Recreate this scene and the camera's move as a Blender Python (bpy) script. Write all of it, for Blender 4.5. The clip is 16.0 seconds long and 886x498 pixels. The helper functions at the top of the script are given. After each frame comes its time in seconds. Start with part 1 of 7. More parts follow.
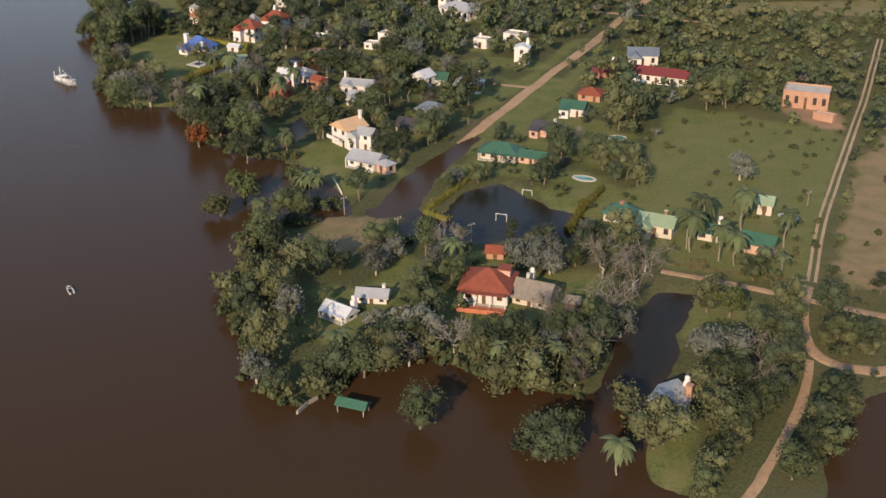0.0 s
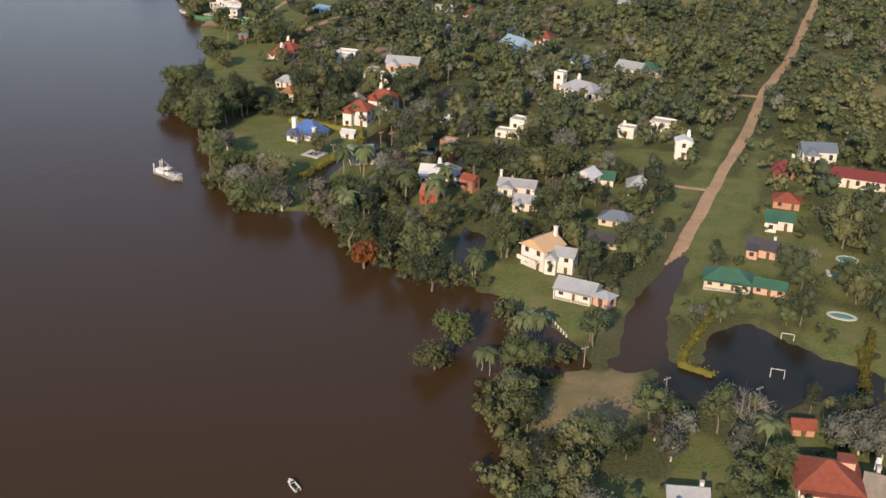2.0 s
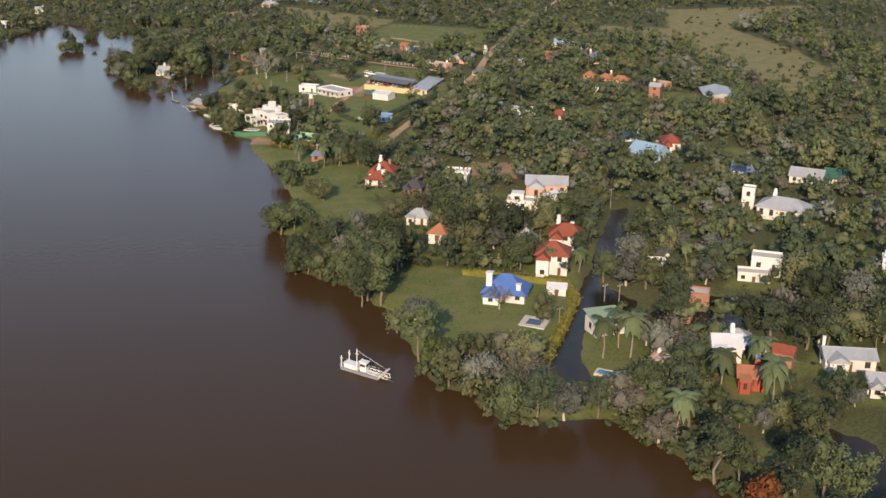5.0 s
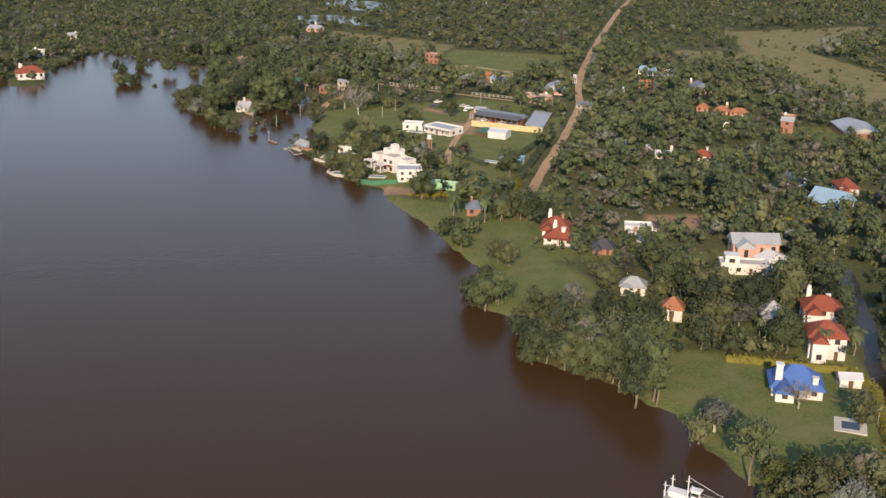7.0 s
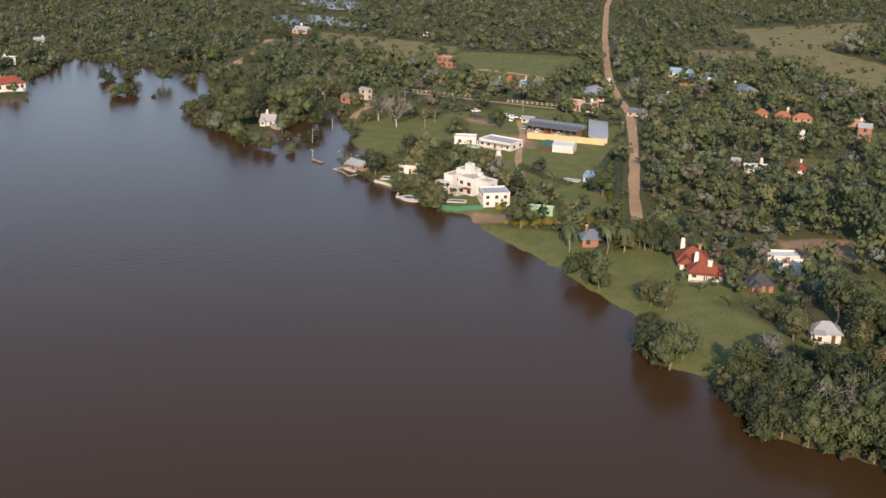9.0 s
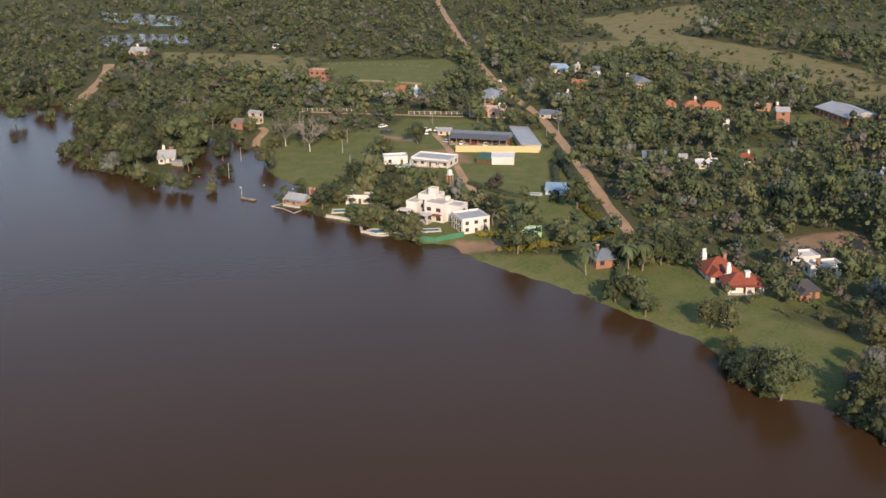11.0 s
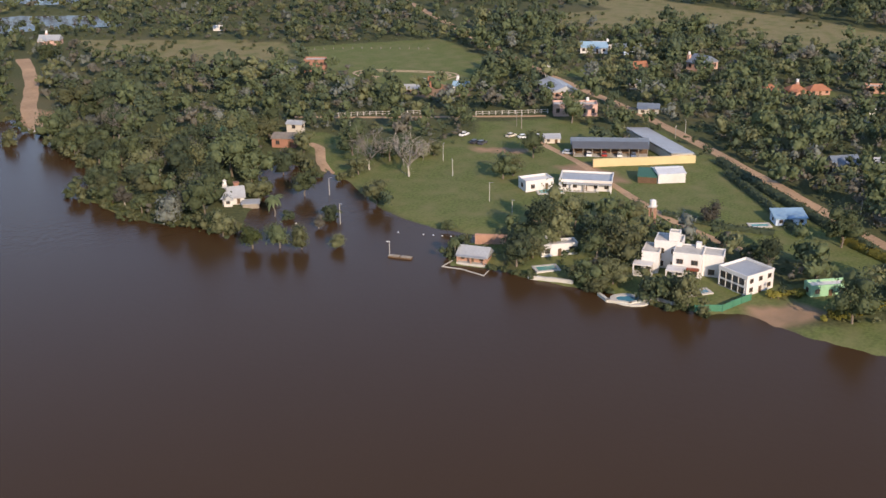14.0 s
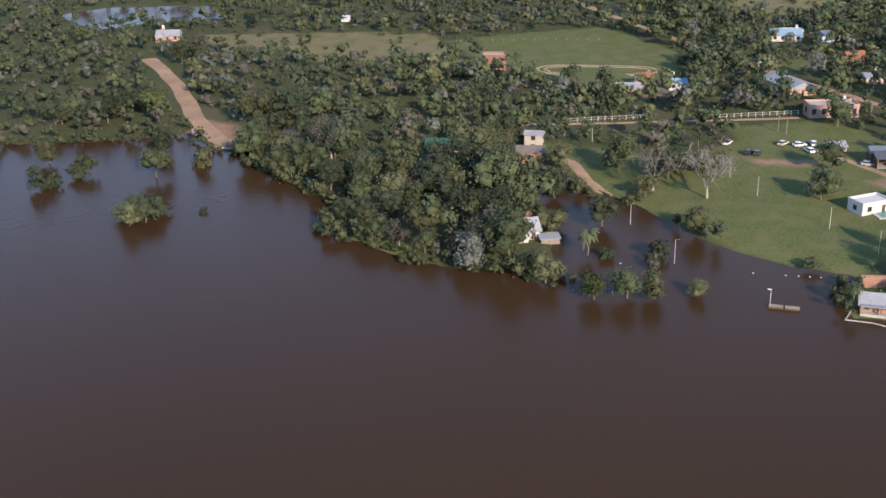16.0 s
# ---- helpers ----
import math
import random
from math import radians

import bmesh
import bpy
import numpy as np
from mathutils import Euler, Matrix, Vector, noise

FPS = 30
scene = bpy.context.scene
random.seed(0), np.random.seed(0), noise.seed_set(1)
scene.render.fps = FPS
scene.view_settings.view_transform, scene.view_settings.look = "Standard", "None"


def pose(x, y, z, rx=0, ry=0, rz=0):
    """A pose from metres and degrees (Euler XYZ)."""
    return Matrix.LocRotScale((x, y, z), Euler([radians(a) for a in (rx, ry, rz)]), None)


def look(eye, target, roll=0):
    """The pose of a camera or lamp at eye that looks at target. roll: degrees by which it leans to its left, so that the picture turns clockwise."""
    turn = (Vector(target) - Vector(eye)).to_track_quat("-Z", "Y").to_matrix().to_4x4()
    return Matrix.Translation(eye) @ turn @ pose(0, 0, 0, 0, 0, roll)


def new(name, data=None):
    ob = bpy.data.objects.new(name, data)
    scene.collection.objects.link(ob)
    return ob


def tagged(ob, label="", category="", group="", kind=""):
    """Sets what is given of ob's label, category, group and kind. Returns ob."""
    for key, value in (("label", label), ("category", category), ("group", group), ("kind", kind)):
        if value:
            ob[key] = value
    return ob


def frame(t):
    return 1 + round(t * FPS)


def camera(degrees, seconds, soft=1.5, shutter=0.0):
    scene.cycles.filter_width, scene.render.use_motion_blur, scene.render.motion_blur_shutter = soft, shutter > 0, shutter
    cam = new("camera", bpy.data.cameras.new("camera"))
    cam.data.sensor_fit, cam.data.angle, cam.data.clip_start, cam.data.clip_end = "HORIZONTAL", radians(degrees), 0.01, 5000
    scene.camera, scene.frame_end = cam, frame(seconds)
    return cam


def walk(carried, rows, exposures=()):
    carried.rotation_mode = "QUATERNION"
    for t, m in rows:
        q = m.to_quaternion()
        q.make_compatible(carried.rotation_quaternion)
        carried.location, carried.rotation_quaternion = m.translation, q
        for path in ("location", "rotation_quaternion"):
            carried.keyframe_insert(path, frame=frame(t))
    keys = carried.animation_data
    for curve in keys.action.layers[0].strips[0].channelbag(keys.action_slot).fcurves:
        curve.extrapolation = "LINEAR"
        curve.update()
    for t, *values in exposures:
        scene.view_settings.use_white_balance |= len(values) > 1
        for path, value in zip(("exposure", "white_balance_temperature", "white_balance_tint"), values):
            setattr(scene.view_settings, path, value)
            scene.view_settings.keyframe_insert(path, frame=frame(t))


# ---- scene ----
# ---------------------------------------------------------------- camera
cam = camera(41.57, 16.0, soft=1.55)
walk(cam, [
    (0, look((0.05, 0.46, 76.94), (0.88, 90.95, 34.38), -0.30)),
    (0.5, look((-10.87, 9.93, 76.67), (-8.89, 100.87, 35.12), 0.25)),
    (1, look((-22.56, 20.01, 76.92), (-19.20, 110.96, 35.49), 0.46)),
    (1.5, look((-33.53, 29.39, 77.29), (-28.55, 120.42, 36.19), 1.30)),
    (2, look((-44.60, 40.01, 77.26), (-37.73, 131.55, 37.58), 1.66)),
    (2.5, look((-55.02, 49.59, 76.61), (-46.49, 141.45, 38.01), 1.38)),
    (3, look((-65.43, 61.15, 75.31), (-55.81, 153.44, 38.04), 0.87)),
    (3.2, look((-69.76, 65.64, 74.75), (-59.06, 158.05, 38.05), 0.67)),
    (5.3, look((-105.76, 116.52, 67.72), (-85.97, 209.02, 35.27), 1.22)),
    (5.5, look((-109.44, 120.47, 67.69), (-89.28, 212.96, 35.47), 1.39)),
    (6, look((-119.24, 130.24, 67.73), (-98.25, 222.64, 35.77), 1.76)),
    (6.5, look((-128.31, 138.92, 67.79), (-106.61, 231.05, 35.52), 1.35)),
    (7, look((-137.72, 149.14, 67.85), (-114.38, 241.02, 36.04), 1.12)),
    (7.5, look((-146.48, 157.52, 67.48), (-121.96, 249.21, 35.97), 0.35)),
    (8, look((-155.39, 167.75, 66.74), (-129.04, 258.69, 34.57), 1.14)),
    (8.2, look((-158.46, 171.94, 66.42), (-131.13, 262.57, 34.20), 1.47)),
    (10.3, look((-176.47, 213.03, 62.36), (-135.98, 299.04, 31.32), -0.63)),
    (10.5, look((-180.86, 215.96, 63.01), (-138.09, 300.91, 32.13), -0.79)),
    (11, look((-190.70, 224.27, 64.04), (-141.91, 305.46, 31.98), -0.87)),
    (11.5, look((-199.94, 232.14, 65.10), (-146.99, 310.15, 31.77), -0.20)),
    (12, look((-210.85, 241.91, 66.07), (-153.61, 316.46, 31.92), 0.38)),
    (12.5, look((-216.02, 259.39, 64.86), (-155.85, 331.48, 30.46), 0.40)),
    (13, look((-215.45, 277.67, 63.63), (-153.71, 348.14, 28.67), -0.05)),
    (13.5, look((-214.40, 295.98, 62.69), (-150.96, 364.55, 27.02), -0.02)),
    (14, look((-212.67, 314.23, 61.59), (-148.84, 382.41, 25.86), -0.46)),
    (14.5, look((-210.78, 332.39, 60.23), (-146.42, 400.35, 25.02), -1.23)),
    (15, look((-209.89, 350.48, 57.76), (-145.70, 418.16, 21.73), -1.83)),
    (15.5, look((-218.69, 362.39, 58.17), (-152.97, 427.71, 20.58), -0.54)),
    (16, look((-227.18, 373.40, 59.39), (-161.52, 438.79, 21.81), -0.96)),
], [(0, 0.98, 9700, 20), (3, 1.05, 9600, 19), (8, 1.08, 9300, 20), (12, 1.03, 9300, 22), (16, 1.14, 7700, 21)])

# ---------------------------------------------------------------- world and sun
SUN_WAY = Vector((0.325, 0.854, -0.406)).normalized()   # the way the sunlight travels
world = bpy.data.worlds.new("sky")
scene.world = world
world.use_nodes = True
wn = world.node_tree
wn.nodes.clear()
sky = wn.nodes.new("ShaderNodeTexSky")
sky.sky_type = "NISHITA"
sky.sun_disc = False
sky.sun_elevation = math.asin(-SUN_WAY.z)
sky.sun_rotation = math.atan2(-SUN_WAY.x, -SUN_WAY.y)
sky.dust_density = 0.05
sky.ozone_density = 5.0
bg = wn.nodes.new("ShaderNodeBackground")
bg.inputs["Strength"].default_value = 0.15
wo = wn.nodes.new("ShaderNodeOutputWorld")
wn.links.new(sky.outputs[0], bg.inputs[0])
wn.links.new(bg.outputs[0], wo.inputs[0])
sun_data = bpy.data.lights.new("sun", "SUN")
sun_data.energy = 2.7
sun_data.angle = radians(0.53)
sun_data.color = (1.0, 0.93, 0.83)
sun = new("sun", sun_data)
sun.rotation_mode = "QUATERNION"
sun.rotation_quaternion = SUN_WAY.to_track_quat("-Z", "Y")


# ---------------------------------------------------------------- materials
def nodes_of(name):
    m = bpy.data.materials.new(name)
    m.use_nodes = True
    nt = m.node_tree
    return m, nt, nt.nodes["Principled BSDF"]


def surface(name, colour, rough=0.8, spread=0.25, size=1.0, bump=0.0, metal=0.0, spec=0.3, vary=0.0, stain=None, waves=0.0):
    """A paint, tile or leaf surface: two scales of noise, optional stains, object-to-object change and sheet ribs."""
    m, nt, p = nodes_of(name)
    new_node, link = nt.nodes.new, nt.links.new
    tc = new_node("ShaderNodeTexCoord")
    n1 = new_node("ShaderNodeTexNoise")
    n1.inputs["Scale"].default_value = 0.9 / size
    n1.inputs["Detail"].default_value = 6
    n2 = new_node("ShaderNodeTexNoise")
    n2.inputs["Scale"].default_value = 7.0 / size
    n2.inputs["Detail"].default_value = 4
    for n in (n1, n2):
        link(tc.outputs["Object"], n.inputs["Vector"])
    add = new_node("ShaderNodeMath")
    add.operation = "ADD"
    link(n1.outputs["Fac"], add.inputs[0])
    link(n2.outputs["Fac"], add.inputs[1])
    rng = new_node("ShaderNodeMapRange")
    rng.inputs["From Min"].default_value, rng.inputs["From Max"].default_value = 0.6, 1.4
    rng.inputs["To Min"].default_value, rng.inputs["To Max"].default_value = 1 - spread, 1 + spread
    link(add.outputs[0], rng.inputs["Value"])
    val = rng.outputs[0]
    if vary:
        oi = new_node("ShaderNodeObjectInfo")
        r2 = new_node("ShaderNodeMapRange")
        r2.inputs["To Min"].default_value, r2.inputs["To Max"].default_value = 1 - vary, 1 + vary
        link(oi.outputs["Random"], r2.inputs["Value"])
        mul = new_node("ShaderNodeMath")
        mul.operation = "MULTIPLY"
        link(val, mul.inputs[0])
        link(r2.outputs[0], mul.inputs[1])
        val = mul.outputs[0]
    mix = new_node("ShaderNodeMix")
    mix.data_type, mix.blend_type = "RGBA", "MULTIPLY"
    mix.inputs["Factor"].default_value = 1.0
    mix.inputs["A"].default_value = (*colour, 1)
    link(val, mix.inputs["B"])
    out = mix.outputs["Result"]
    if stain:
        n3 = new_node("ShaderNodeTexNoise")
        n3.inputs["Scale"].default_value = 0.35 / size
        n3.inputs["Detail"].default_value = 8
        link(tc.outputs["Object"], n3.inputs["Vector"])
        r3 = new_node("ShaderNodeMapRange")
        r3.inputs["From Min"].default_value, r3.inputs["From Max"].default_value = 0.5, 0.7
        r3.inputs["To Max"].default_value = 0.7
        link(n3.outputs["Fac"], r3.inputs["Value"])
        m2 = new_node("ShaderNodeMix")
        m2.data_type = "RGBA"
        link(r3.outputs[0], m2.inputs["Factor"])
        link(out, m2.inputs["A"])
        m2.inputs["B"].default_value = (*stain, 1)
        out = m2.outputs["Result"]
    link(out, p.inputs["Base Color"])
    p.inputs["Roughness"].default_value = rough
    p.inputs["Metallic"].default_value = metal
    p.inputs["Specular IOR Level"].default_value = spec
    if bump or waves:
        bp = new_node("ShaderNodeBump")
        bp.inputs["Strength"].default_value = bump or waves
        bp.inputs["Distance"].default_value = 0.1
        if waves:
            wv = new_node("ShaderNodeTexWave")
            wv.inputs["Scale"].default_value = 1.6
            link(tc.outputs["Object"], wv.inputs["Vector"])
            link(wv.outputs["Fac"], bp.inputs["Height"])
        else:
            link(n2.outputs["Fac"], bp.inputs["Height"])
        link(bp.outputs[0], p.inputs["Normal"])
    return m


def leaf_surface(name, a, b, c, vary=0.35, size=1.0):
    """Foliage: three greens by island and by noise, a change from tree to tree, and some light through the leaf."""
    m, nt, p = nodes_of(name)
    new_node, link = nt.nodes.new, nt.links.new
    geo = new_node("ShaderNodeNewGeometry")
    oi = new_node("ShaderNodeObjectInfo")
    tc = new_node("ShaderNodeTexCoord")
    noise_a = new_node("ShaderNodeTexNoise")
    noise_a.inputs["Scale"].default_value = 0.5 / size
    noise_a.inputs["Detail"].default_value = 3
    link(geo.outputs["Position"], noise_a.inputs["Vector"])
    ramp = new_node("ShaderNodeValToRGB")
    e = ramp.color_ramp.elements
    e[0].position, e[0].color = 0.0, (*a, 1)
    e[1].position, e[1].color = 1.0, (*c, 1)
    e.new(0.5).color = (*b, 1)
    add = new_node("ShaderNodeMath")
    add.operation = "MULTIPLY_ADD"
    add.inputs[1].default_value = 0.20
    link(geo.outputs["Random Per Island"], add.inputs[0])
    half = new_node("ShaderNodeMath")
    half.operation = "MULTIPLY_ADD"
    half.inputs[1].default_value = 0.9
    half.inputs[2].default_value = -0.085
    link(noise_a.outputs["Fac"], half.inputs[0])
    link(half.outputs[0], add.inputs[2])
    link(add.outputs[0], ramp.inputs["Fac"])
    r2 = new_node("ShaderNodeMapRange")
    r2.inputs["To Min"].default_value, r2.inputs["To Max"].default_value = 1 - vary, 1 + vary
    link(oi.outputs["Random"], r2.inputs["Value"])
    mix = new_node("ShaderNodeMix")
    mix.data_type, mix.blend_type = "RGBA", "MULTIPLY"
    mix.inputs["Factor"].default_value = 1.0
    link(ramp.outputs["Color"], mix.inputs["A"])
    link(r2.outputs[0], mix.inputs["B"])
    link(mix.outputs["Result"], p.inputs["Base Color"])
    p.inputs["Roughness"].default_value = 0.75
    p.inputs["Specular IOR Level"].default_value = 0.15
    fine = new_node("ShaderNodeTexNoise")
    fine.inputs["Scale"].default_value = 3.2
    fine.inputs["Detail"].default_value = 3
    link(geo.outputs["Position"], fine.inputs["Vector"])
    bp = new_node("ShaderNodeBump")
    bp.inputs["Strength"].default_value = 0.4
    bp.inputs["Distance"].default_value = 0.35
    link(fine.outputs["Fac"], bp.inputs["Height"])
    link(bp.outputs[0], p.inputs["Normal"])
    tr = new_node("ShaderNodeBsdfTranslucent")
    link(mix.outputs["Result"], tr.inputs["Color"])
    ms = new_node("ShaderNodeMixShader")
    ms.inputs[0].default_value = 0.28
    out = nt.nodes["Material Output"]
    link(p.outputs[0], ms.inputs[1])
    link(tr.outputs[0], ms.inputs[2])
    link(ms.outputs[0], out.inputs["Surface"])
    return m


WHITE = surface("white_plaster", (0.56, 0.55, 0.53), 0.85, 0.1, 2, stain=(0.40, 0.37, 0.33))
CREAM = surface("cream_plaster", (0.46, 0.415, 0.345), 0.85, 0.1, 2)
PINK = surface("pink_plaster", (0.46, 0.29, 0.235), 0.85, 0.12, 2)
BRICK = surface("red_brick", (0.27, 0.135, 0.095), 0.9, 0.25, 1)
ORANGE_BRICK = surface("orange_brick", (0.36, 0.205, 0.145), 0.9, 0.2, 1)
YELLOW = surface("yellow_plaster", (0.50, 0.40, 0.22), 0.85, 0.1, 2)
BLUE_WALL = surface("pale_blue_plaster", (0.45, 0.55, 0.65), 0.85, 0.1, 2)
LIME = surface("lime_green_paint", (0.21, 0.40, 0.25), 0.7, 0.1, 2)
RED_PAINT = surface("red_paint", (0.30, 0.06, 0.04), 0.7, 0.15, 2)
RED_TILE = surface("red_roof_tile", (0.22, 0.058, 0.035), 0.8, 0.3, 0.6, bump=0.4)
ORANGE_TILE = surface("orange_roof_tile", (0.30, 0.125, 0.07), 0.8, 0.2, 0.6, bump=0.4)
PEACH_TILE = surface("peach_roof_tile", (0.47, 0.31, 0.19), 0.8, 0.15, 0.6, bump=0.4)
MAROON_TILE = surface("maroon_roof_tile", (0.16, 0.035, 0.035), 0.8, 0.2, 0.6, bump=0.4)
BLUE_TILE = surface("blue_roof_tile", (0.045, 0.12, 0.32), 0.6, 0.2, 0.6, bump=0.3)
TIN = surface("grey_tin_roof", (0.36, 0.38, 0.39), 0.5, 0.15, 2, metal=0.25, stain=(0.25, 0.23, 0.21), waves=0.3)
TIN_LIGHT = surface("light_tin_roof", (0.55, 0.57, 0.58), 0.5, 0.1, 2, metal=0.2, waves=0.3)
TIN_BLUE = surface("blue_grey_tin_roof", (0.16, 0.20, 0.24), 0.5, 0.15, 2, metal=0.3, waves=0.3)
TIN_SKY = surface("sky_blue_tin_roof", (0.22, 0.36, 0.46), 0.5, 0.1, 2, metal=0.1, waves=0.3)
GREEN_TIN = surface("green_tin_roof", (0.030, 0.105, 0.070), 0.5, 0.2, 2, waves=0.3)
SAGE_TIN = surface("sage_tin_roof", (0.20, 0.28, 0.19), 0.6, 0.15, 2, waves=0.3)
DARK_ROOF = surface("dark_slate_roof", (0.05, 0.05, 0.055), 0.7, 0.25, 1, bump=0.3)
THATCH = surface("grey_thatch", (0.20, 0.175, 0.145), 0.95, 0.3, 0.6, bump=0.6)
CONCRETE = surface("concrete", (0.42, 0.40, 0.36), 0.9, 0.2, 1, stain=(0.25, 0.24, 0.21))
PAVING = surface("pale_paving", (0.44, 0.42, 0.37), 0.9, 0.15, 1)
TERRACE_RED = surface("red_terrace_tile", (0.42, 0.14, 0.08), 0.8, 0.2, 1)
GLASS_DARK = surface("window_glass", (0.03, 0.035, 0.04), 0.12, 0.1, 2, spec=0.6)
WOOD_DARK = surface("dark_timber", (0.10, 0.06, 0.035), 0.8, 0.3, 0.5)
WOOD_GREY = surface("weathered_timber", (0.24, 0.21, 0.17), 0.9, 0.3, 0.5)
BARK = surface("bark", (0.16, 0.13, 0.10), 0.95, 0.3, 0.5, bump=0.6)
BARK_PALE = surface("pale_bark", (0.38, 0.35, 0.30), 0.95, 0.25, 0.5, bump=0.4)
STEEL = surface("painted_white_steel", (0.60, 0.60, 0.58), 0.5, 0.1, 1, stain=(0.40, 0.30, 0.22))
METAL_GREY = surface("grey_steel", (0.28, 0.29, 0.30), 0.5, 0.2, 1, metal=0.5)
RUBBER = surface("black_rubber", (0.02, 0.02, 0.02), 0.9, 0.2, 1)
ROAD = surface("dirt_road", (0.37, 0.24, 0.145), 0.95, 0.30, 4, bump=0.4, stain=(0.24, 0.16, 0.10))
TRACK = surface("pale_dirt", (0.36, 0.265, 0.17), 0.95, 0.25, 3, bump=0.4)
POOL_WATER = surface("pool_water", (0.04, 0.19, 0.26), 0.08, 0.15, 2, spec=0.5)
POOL_DARK = surface("dark_pool_water", (0.015, 0.02, 0.025), 0.08, 0.15, 2, spec=0.5)
POOL_GREEN = surface("green_pool_water", (0.08, 0.26, 0.23), 0.1, 0.15, 2, spec=0.5)

# the greens are greyed and their blue raised, which puts some haze into the colour
LEAF = leaf_surface("leaf_green", (0.047, 0.060, 0.030), (0.076, 0.097, 0.049), (0.119, 0.144, 0.077))
LEAF_DARK = leaf_surface("leaf_dark_green", (0.033, 0.046, 0.028), (0.054, 0.073, 0.043), (0.085, 0.109, 0.063))
LEAF_OLIVE = leaf_surface("leaf_olive", (0.075, 0.082, 0.041), (0.114, 0.124, 0.064), (0.163, 0.171, 0.095))
LEAF_GREY = leaf_surface("leaf_grey_green", (0.082, 0.091, 0.075), (0.124, 0.138, 0.118), (0.170, 0.190, 0.168))
LEAF_BROWN = leaf_surface("leaf_brown", (0.070, 0.066, 0.051), (0.102, 0.097, 0.078), (0.140, 0.136, 0.110))
LEAF_RUST = leaf_surface("leaf_rust", (0.090, 0.030, 0.014), (0.180, 0.062, 0.026), (0.260, 0.100, 0.045))
LEAF_BRIGHT = leaf_surface("leaf_bright_green", (0.054, 0.072, 0.028), (0.080, 0.102, 0.041), (0.109, 0.133, 0.064))
LEAF_YELLOW = leaf_surface("leaf_yellow", (0.083, 0.084, 0.019), (0.182, 0.166, 0.039), (0.281, 0.244, 0.075))
LEAF_PALM = leaf_surface("leaf_palm", (0.066, 0.087, 0.045), (0.101, 0.132, 0.068), (0.145, 0.176, 0.099))
TWIG = leaf_surface("grey_twigs", (0.126, 0.112, 0.095), (0.224, 0.203, 0.175), (0.350, 0.322, 0.280), size=0.6)

# ---------------------------------------------------------------- land: outlines in plan
RIVER = ([(-900, -300), (60, -300), (40, 60)]
         + [(29.8, 99.8), (25.9, 101.9), (23.1, 104.1), (23.1, 108.2), (25.0, 112.4), (23.1, 115.5), (21.2, 118.7), (20.3, 121.8), (16.5, 121.8), (11.7, 122.9), (6.0, 126.1), (2.2, 129.3), (0.3, 131.4), (-5.5, 129.4), (-9.4, 129.5), (-11.4, 125.4), (-14.3, 121.3), (-16.3, 120.3), (-20.1, 121.3), (-22.9, 126.6), (-24.7, 134.8), (-28.4, 143.1), (-30.2, 151.4)]
         + [(-27.3, 152.4), (-26.3, 156.5), (-28.2, 163.8), (-29.1, 171.0), (-26.2, 174.1), (-19.4, 174.0), (-15.6, 178.1), (-17.5, 182.3), (-23.2, 183.4), (-26.1, 188.7), (-23.2, 190.7), (-23.2, 194.9), (-25.2, 197.1), (-28.1, 204.5), (-33.8, 204.6), (-39.6, 209.9), (-45.4, 213.2), (-48.2, 224.8), (-51.9, 232.2)]
         + [(-51.0, 229.0), (-52.9, 234.3), (-58.7, 235.3), (-66.5, 235.3), (-67.4, 239.4), (-67.3, 243.5), (-71.2, 246.6), (-73.1, 248.6), (-73.1, 252.7), (-74.0, 258.9), (-74.9, 266.1), (-74.9, 274.4)]
         + [(-76.9, 277.4), (-78.8, 284.6), (-83.7, 289.7), (-87.7, 294.8), (-85.9, 303.4), (-86.0, 310.8), (-88.2, 313.9), (-89.8, 316.4), (-88.4, 322.3), (-84.3, 332.3), (-85.6, 341.0), (-86.6, 350.4), (-87.8, 361.4), (-89.6, 369.0)]
         + [(-91.2, 377.5), (-91.6, 382.7), (-90.4, 386.6), (-95.0, 391.5), (-98.0, 398.9), (-97.5, 404.0), (-100.4, 410.4), (-102.0, 415.0), (-102.7, 420.8), (-106.5, 426.0), (-102.8, 430.8)]
         + [(-94.3, 430.7), (-97.3, 438.0), (-98.0, 443.8), (-97.7, 449.8), (-95.5, 458.2), (-92.3, 466.8), (-90.2, 475.1)]
         + [(-94.1, 472.3), (-92.8, 479.4), (-91.8, 488.4), (-94.2, 490.8), (-101.8, 484.1), (-103.0, 476.0), (-109.4, 468.6), (-114.3, 465.6), (-117.9, 460.8), (-121.8, 458.0), (-123.1, 460.6), (-123.6, 464.4), (-127.4, 470.3), (-129.3, 477.6), (-129.4, 487.3), (-130.1, 493.8), (-122.3, 497.6), (-121.2, 506.4), (-120.0, 513.4), (-118.2, 525.2), (-115.1, 533.5), (-117.7, 538.5), (-114.0, 550.6), (-116.9, 549.8), (-120.3, 552.4), (-130.7, 559.4), (-136.5, 564.4)]
         + [(-155.5, 584.1), (-169.6, 547.2), (-169.9, 518.7), (-180.0, 518.2), (-186.2, 575.9), (-209.5, 598.6), (-291.0, 634.3)]
         + [(-900, 900)])
